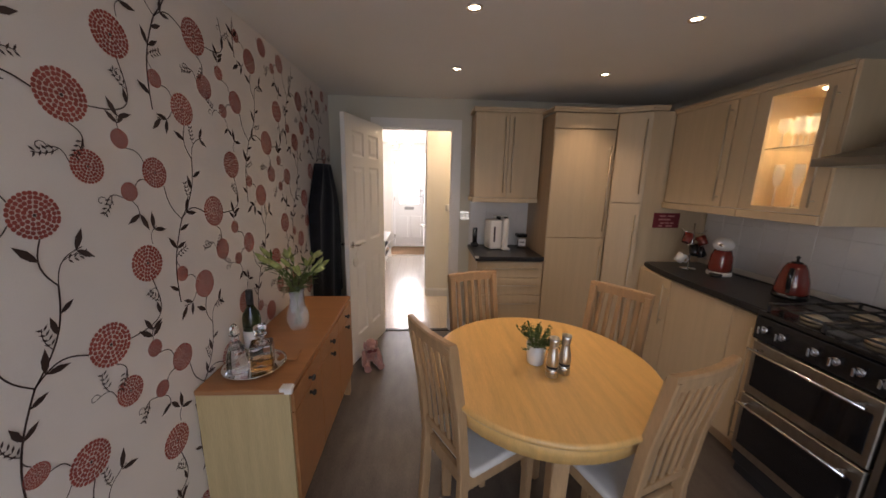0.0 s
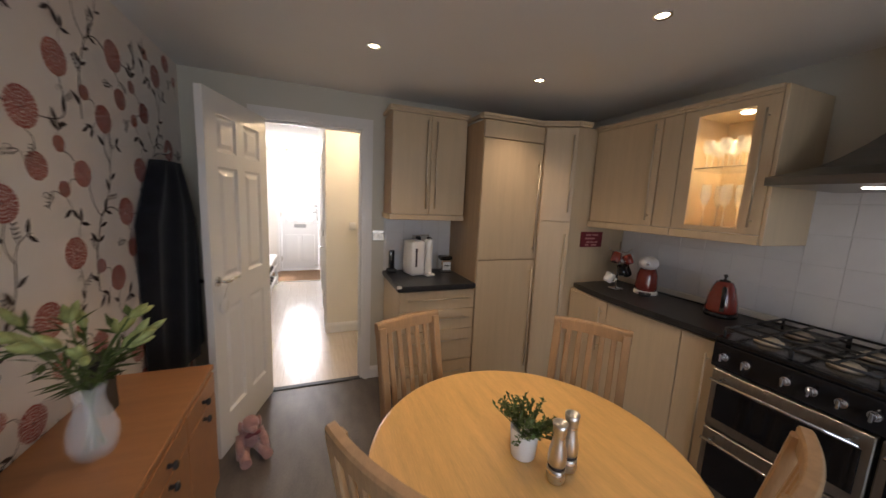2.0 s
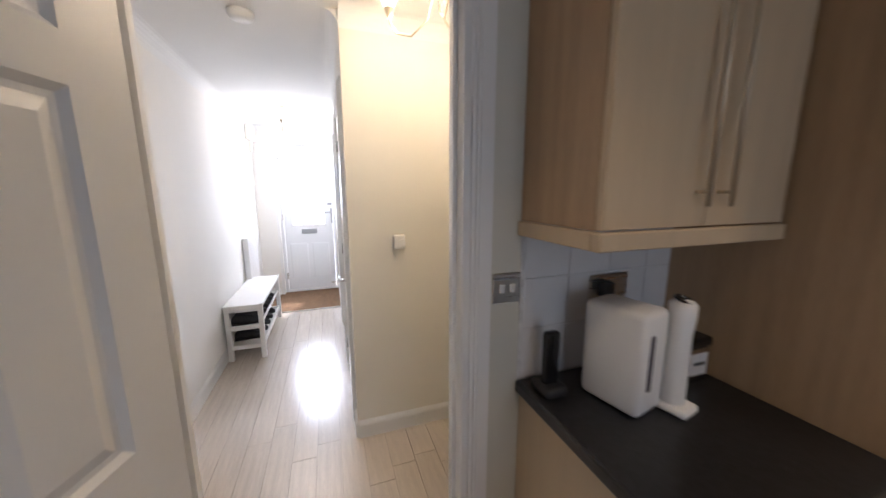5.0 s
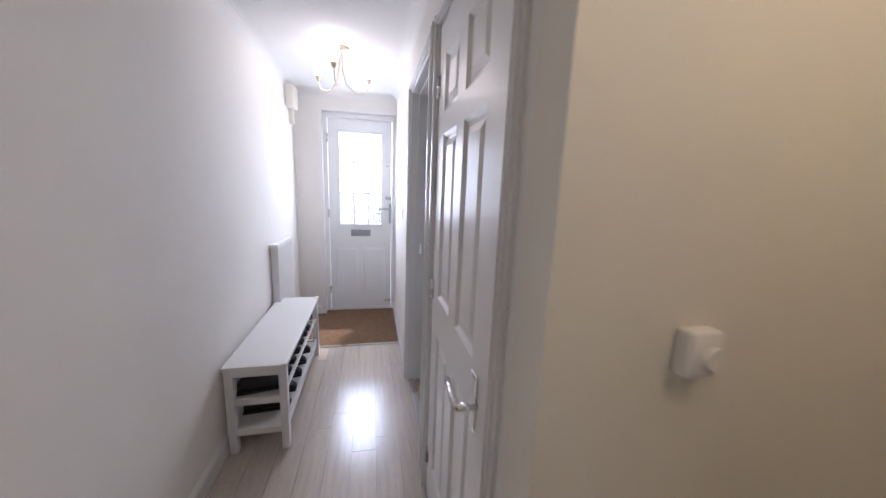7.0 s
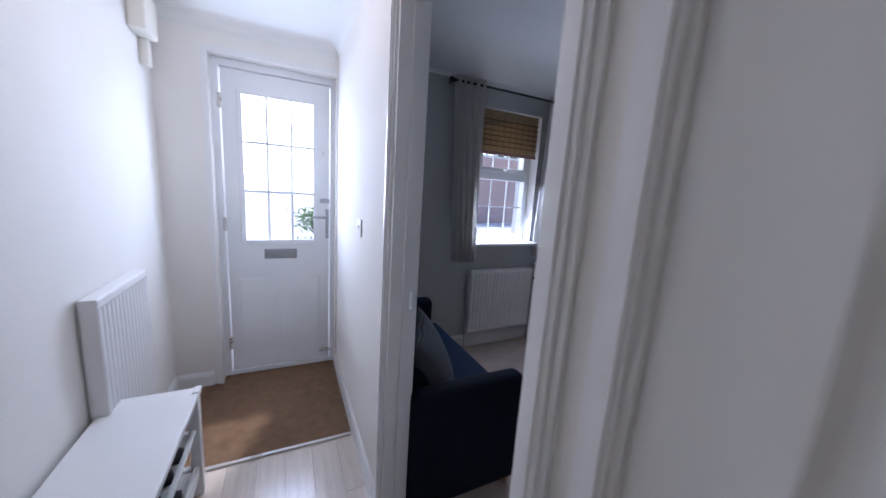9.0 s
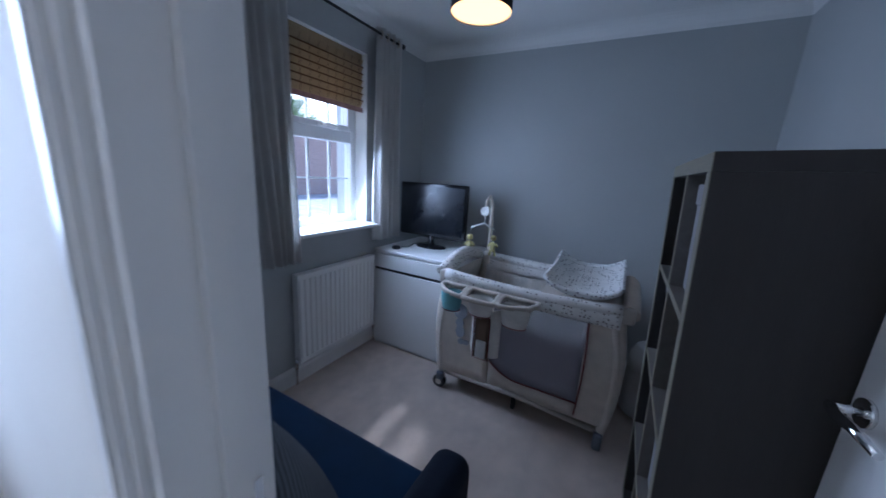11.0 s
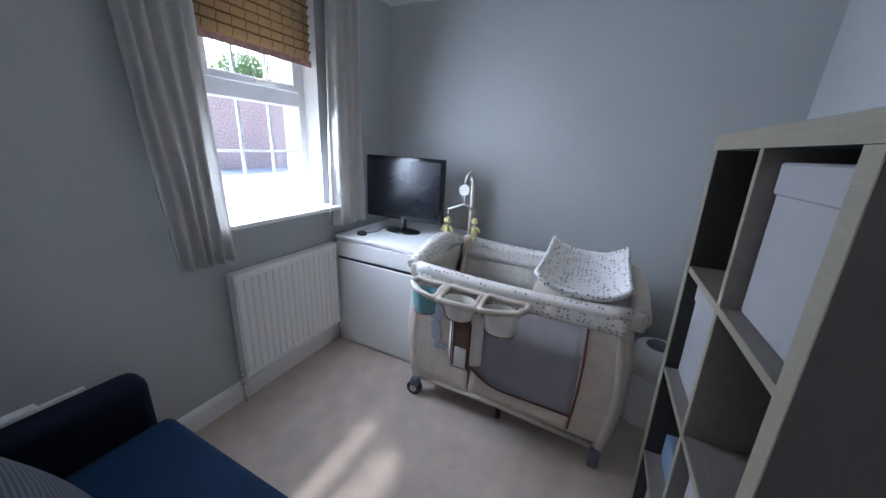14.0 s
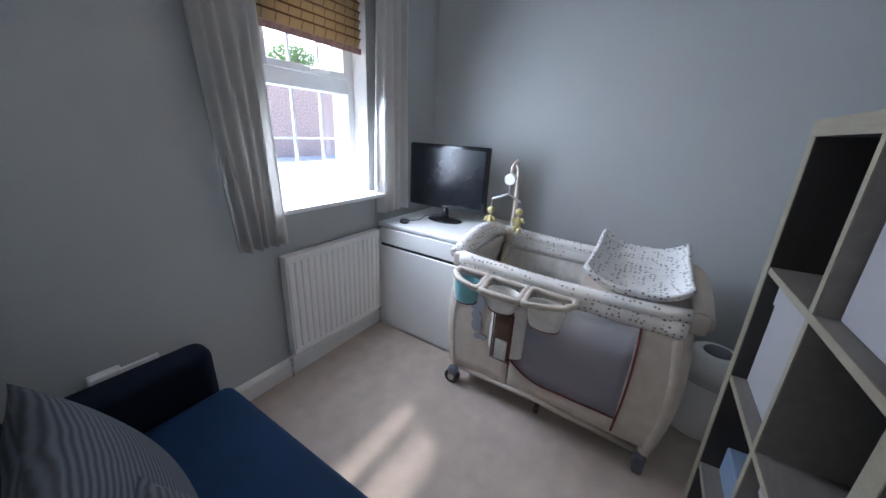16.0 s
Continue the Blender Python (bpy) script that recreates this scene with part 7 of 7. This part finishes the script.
def shrub(name, m, r, n, label, trunk=0.0, cat="shrub"):
    c = thing(name, m, label, cat)
    rr = random.Random(int(r * 100) + n)
    bs = B()
    tips = []
    for k in range(9):
        a, e = rr.uniform(0, 6.28), rr.uniform(0.3, 1.4)
        d = Vector((math.cos(a) * math.cos(e), math.sin(a) * math.cos(e), math.sin(e)))
        q = Vector((0, 0, trunk)) + d * r * 0.85
        tips.append(q)
        tube(bs, [(0, 0, trunk * 0.8), Vector((0, 0, trunk)) + d * r * 0.4, q], [0.06 * r, 0.035 * r, 0.012 * r], 6)
    if trunk:
        tube(bs, [(0, 0, 0), (0.03, 0.02, trunk * 0.5), (0, 0, trunk * 0.85)], [0.12, 0.10, 0.08], 8)
    part("trunk", bs, M["bark"], c)
    bl = B()
    for k in range(n):
        t0 = tips[rr.randrange(len(tips))]
        p = t0 + Vector((rr.gauss(0, 0.3), rr.gauss(0, 0.3), rr.gauss(0, 0.22))) * r
        p.z = max(p.z, 0.03)
        d = Vector((rr.uniform(-1, 1), rr.uniform(-1, 1), rr.uniform(-0.6, 1)))
        leaf_mesh(bl, p, d, rr.uniform(0.08, 0.15) * (0.6 + r * 0.4), 0.035 * (0.6 + r * 0.4))
    part("crown", bl, M["hedge"], c)


shrub("tree", pose(16.6, 28.5, -0.14), 2.2, 5200, "leafy green tree behind the brick garage", 4.1, "tree")
shrub("tree", pose(20.5, 31, -0.14), 1.9, 3000, "smaller leafy tree behind the brick garage", 3.6, "tree")
shrub("shrub", pose(1.75, 16.5, -0.14), 0.75, 900, "green shrub in the front garden")
shrub("shrub", pose(7.6, 20.5, -0.14), 0.75, 900, "green shrub beside the brick garage")

# ---- wallpaper print ----


def wallpaper():
    """Coral flower heads and dark vines on a half-drop repeat, as thin ink on the papered wall."""
    rr = random.Random(3)
    petal_v, petal_f, ink_v, ink_f = [], [], [], []

    def blob(vs, fs, y, z, a, ln, w, lift=0.0012):
        n = 8
        k0 = len(vs)
        ca, sa = math.cos(a), math.sin(a)
        for k in range(n):
            t = 6.2832 * k / n
            ct, st = math.cos(t), math.sin(t)
            p, q = ln * math.copysign(abs(ct) ** 0.75, ct), w * math.copysign(abs(st) ** 0.75, st)
            vs.append((KX0 + lift, y + p * ca - q * sa, z + p * sa + q * ca))
        fs.append(tuple(range(k0, k0 + n)))

    def flower(y, z, r):
        off = rr.uniform(0, 6)
        for rad, count, ln, w in ((0.17, 6, 0.085, 0.082), (0.37, 12, 0.092, 0.090), (0.56, 18, 0.092, 0.091), (0.75, 24, 0.090, 0.091), (0.93, 29, 0.088, 0.094)):
            for k in range(count):
                a = off + 6.2832 * (k + rr.uniform(-0.12, 0.12)) / count + rad * 3
                blob(petal_v, petal_f, y + r * rad * math.cos(a), z + r * rad * math.sin(a), a, r * ln, r * w)
        blob(ink_v, ink_f, y, z, 0, r * 0.07, r * 0.07, 0.0016)

    def ribbon(pts, w):
        k0 = len(ink_v)
        for k, (y, z) in enumerate(pts):
            a, b = pts[max(0, k - 1)], pts[min(len(pts) - 1, k + 1)]
            d = Vector((b[0] - a[0], b[1] - a[1])).normalized()
            ink_v.append((KX0 + 0.001, y - d.y * w, z + d.x * w))
            ink_v.append((KX0 + 0.001, y + d.y * w, z - d.x * w))
        for k in range(len(pts) - 1):
            ink_f.append((k0 + 2 * k, k0 + 2 * k + 1, k0 + 2 * k + 3, k0 + 2 * k + 2))

    def bend(p, q, sag, n=9):
        d = Vector((q[0] - p[0], q[1] - p[1]))
        nrm = Vector((-d.y, d.x))
        return [(p[0] + d.x * t + nrm.x * sag * math.sin(math.pi * t), p[1] + d.y * t + nrm.y * sag * math.sin(math.pi * t)) for t in [k / n for k in range(n + 1)]]

    def leaf(y, z, a, ln):
        k0 = len(ink_v)
        ca, sa = math.cos(a), math.sin(a)
        lift = rr.uniform(0.0012, 0.0032)
        for p, q in ((0, 0), (0.25, 0.12), (0.55, 0.15), (1, 0), (0.55, -0.15), (0.25, -0.12)):
            ink_v.append((KX0 + lift, y + ln * (p * ca - q * sa), z + ln * (p * sa + q * ca)))
        ink_f.append(tuple(range(k0, k0 + 6)))

    def sprig(y, z, a, ln):
        tip = (y + ln * math.cos(a), z + ln * math.sin(a))
        ribbon(bend((y, z), tip, 0.12, 5), 0.0011)
        for k in range(1, 5):
            f = k / 4.5
            for s in (-1, 1):
                leaf(y + ln * f * math.cos(a), z + ln * f * math.sin(a), a + s * 0.9, 0.016)

    def curl(y, z, s, r):
        ribbon([(y + s * r * (1 - 0.12 * k) * math.cos(0.75 * k), z + r * (1 - 0.12 * k) * math.sin(0.75 * k)) for k in range(8)], 0.0011)

    def stem(p, q, sag, w, inside, marks):
        """A curved stalk with leaf pairs (p), single leaves (l, r), sprigs (s) and curls (c) along it."""
        pts = [u for u in bend(p, q, sag, 14) if inside(*u, 0.03)]
        if len(pts) < 3:
            return
        ribbon(pts, w)
        for k, mark in enumerate(marks):
            i = min(len(pts) - 1, 1 + int((len(pts) - 2) * (k + 0.6) / len(marks)))
            y, z = pts[i]
            if not inside(y, z, 0.07):
                continue
            a = math.atan2(z - pts[i - 1][1], y - pts[i - 1][0])
            ln = rr.uniform(0.044, 0.062)
            if mark in "pl":
                leaf(y, z, a + rr.uniform(0.6, 1.0), ln)
            if mark in "pr":
                leaf(y, z, a - rr.uniform(0.6, 1.0), ln * 0.9)
            if mark == "s":
                sprig(y, z, a + rr.choice((-0.8, 0.8)), 0.06)
            if mark == "c":
                curl(y - 0.016, z, 1, 0.016)

    motif = [(0, 0, 0.060), (0.03, -0.163, 0.043), (0.135, -0.083, 0.027), (0.160, -0.450, 0.056), (0.241, -0.174, 0.047), (0.404, 0.047, 0.053), (0.138, -0.230, 0.027), (0.296, 0.118, 0.027)]
    PY, PZ = 0.513, 0.64
    STEMS = [
        (0.27, -0.62, 0.33, -0.33, 0.08, 0.0024, "l.pr"), (0.33, -0.33, 0.42, -0.12, -0.10, 0.0022, ".slr."),
        (0.42, -0.12, 0.404, -0.006, 0.18, 0.0018, "l"), (0.33, -0.33, 0.27, -0.216, 0.12, 0.0018, ".."),
        (0.33, -0.33, 0.453, -0.318, 0.22, 0.0020, "p.."), (0.004, -0.062, 0.026, -0.120, 0.25, 0.0016, "s"),
        (0.060, -0.012, 0.168, 0.136, -0.42, 0.0018, "..lsc"), (0.150, -0.107, 0.206, -0.150, 0.2, 0.0014, "."),
        (0.160, -0.216, 0.202, -0.196, 0.2, 0.0014, "."), (0.135, -0.054, 0.142, -0.015, 0.1, 0.0012, "pp"),
        (0.142, -0.258, 0.156, -0.31, 0.2, 0.0012, ".p"), (0.114, -0.246, 0.06, -0.262, -0.3, 0.0012, ".sc"),
        (0.320, 0.104, 0.360, 0.078, 0.2, 0.0014, "."), (0.290, 0.146, 0.284, 0.19, 0.2, 0.0012, ".s"),
        (0.352, 0.030, 0.285, 0.0, 0.2, 0.0014, ".pl"), (0.42, -0.12, 0.49, -0.04, 0.2, 0.0014, ".sp"),
        (-0.012, -0.155, -0.065, -0.125, -0.3, 0.0012, ".sc"), (0.19, 0.246, 0.215, 0.30, 0.2, 0.0012, ".p"),
    ]
    for i in range(-4, 6):
        for j in range(-4, 4):
            oy, oz = 2.488 + PY * i, 1.690 + PZ * j + 0.32 * (i % 2)
            inside = lambda y, z, r: KY0 + r < y < KY1 - r and r < z < KZ - r
            for y, z, r in motif:
                if inside(oy + y, oz + z, r):
                    flower(oy + y, oz + z, r)
            for y0, z0, y1, z1, sag, w, marks in STEMS:
                stem((oy + y0, oz + z0), (oy + y1, oz + z1), sag, w, inside, marks)
    for nm, vs, fs, mt, lb in (("flower_print", petal_v, petal_f, "flower", "coral printed flower heads"), ("vine_print", ink_v, ink_f, "vine", "dark printed vines and leaves")):
        me = bpy.data.meshes.new(nm)
        me.from_pydata(vs, [], fs)
        me.materials.append(M[mt])
        ob = new(nm, me)
        ob.parent = wall_papered
        tagged(ob, lb, kind="stuff")


wallpaper()

# ---- pieces of floors and walls ----
plank_w, y0 = 0.128, KY1 + 0.052
plank_meshes = {}
rr = random.Random(12)
for i in range(19):
    x0 = HX0 + 0.003 + plank_w * i
    x1 = min(x0 + plank_w, SX1)
    top = HY1 + 0.2 if x0 < HX1 - 0.03 else SY1
    y = y0 - rr.uniform(0.0, 0.9)
    while y < top:
        a, b = max(y, y0), min(y + 1.26, top)
        if b - a > 0.02 and x1 - x0 > 0.02:
            bm = bx(B(), 0.0008, 0.0008, -0.007, x1 - x0 - 0.0008, b - a - 0.0008, 0.0, 0.0008)
            o = new("plank", mesh_of("plank", bm, M["laminate"]))
            o.location = (x0, a, 0.0)
            o.parent = floor_hall
        y += 1.26
for parent, base, nu, nv, rot in ((splash, (1.655, KY1 - 0.003, 0.912), 4, 3, 0), (splash_e, (KX1 - 0.003, 4.085, 0.948), 14, 5, -90)):
    for i in range(nu):
        for j in range(nv):
            if rot and i < 7 and j > 2:
                continue
            o = new("tile", tile_mesh)
            if rot:
                o.matrix_basis = pose(base[0], base[1] - 0.15 * i, base[2] + 0.15 * j, 0, 0, -90)
            else:
                o.matrix_basis = pose(base[0] + 0.15 * i, base[1], base[2] + 0.15 * j)
            if rot and base[2] + 0.15 * (j + 1) > 2.24:
                bpy.data.objects.remove(o)
                continue
            o.parent = parent
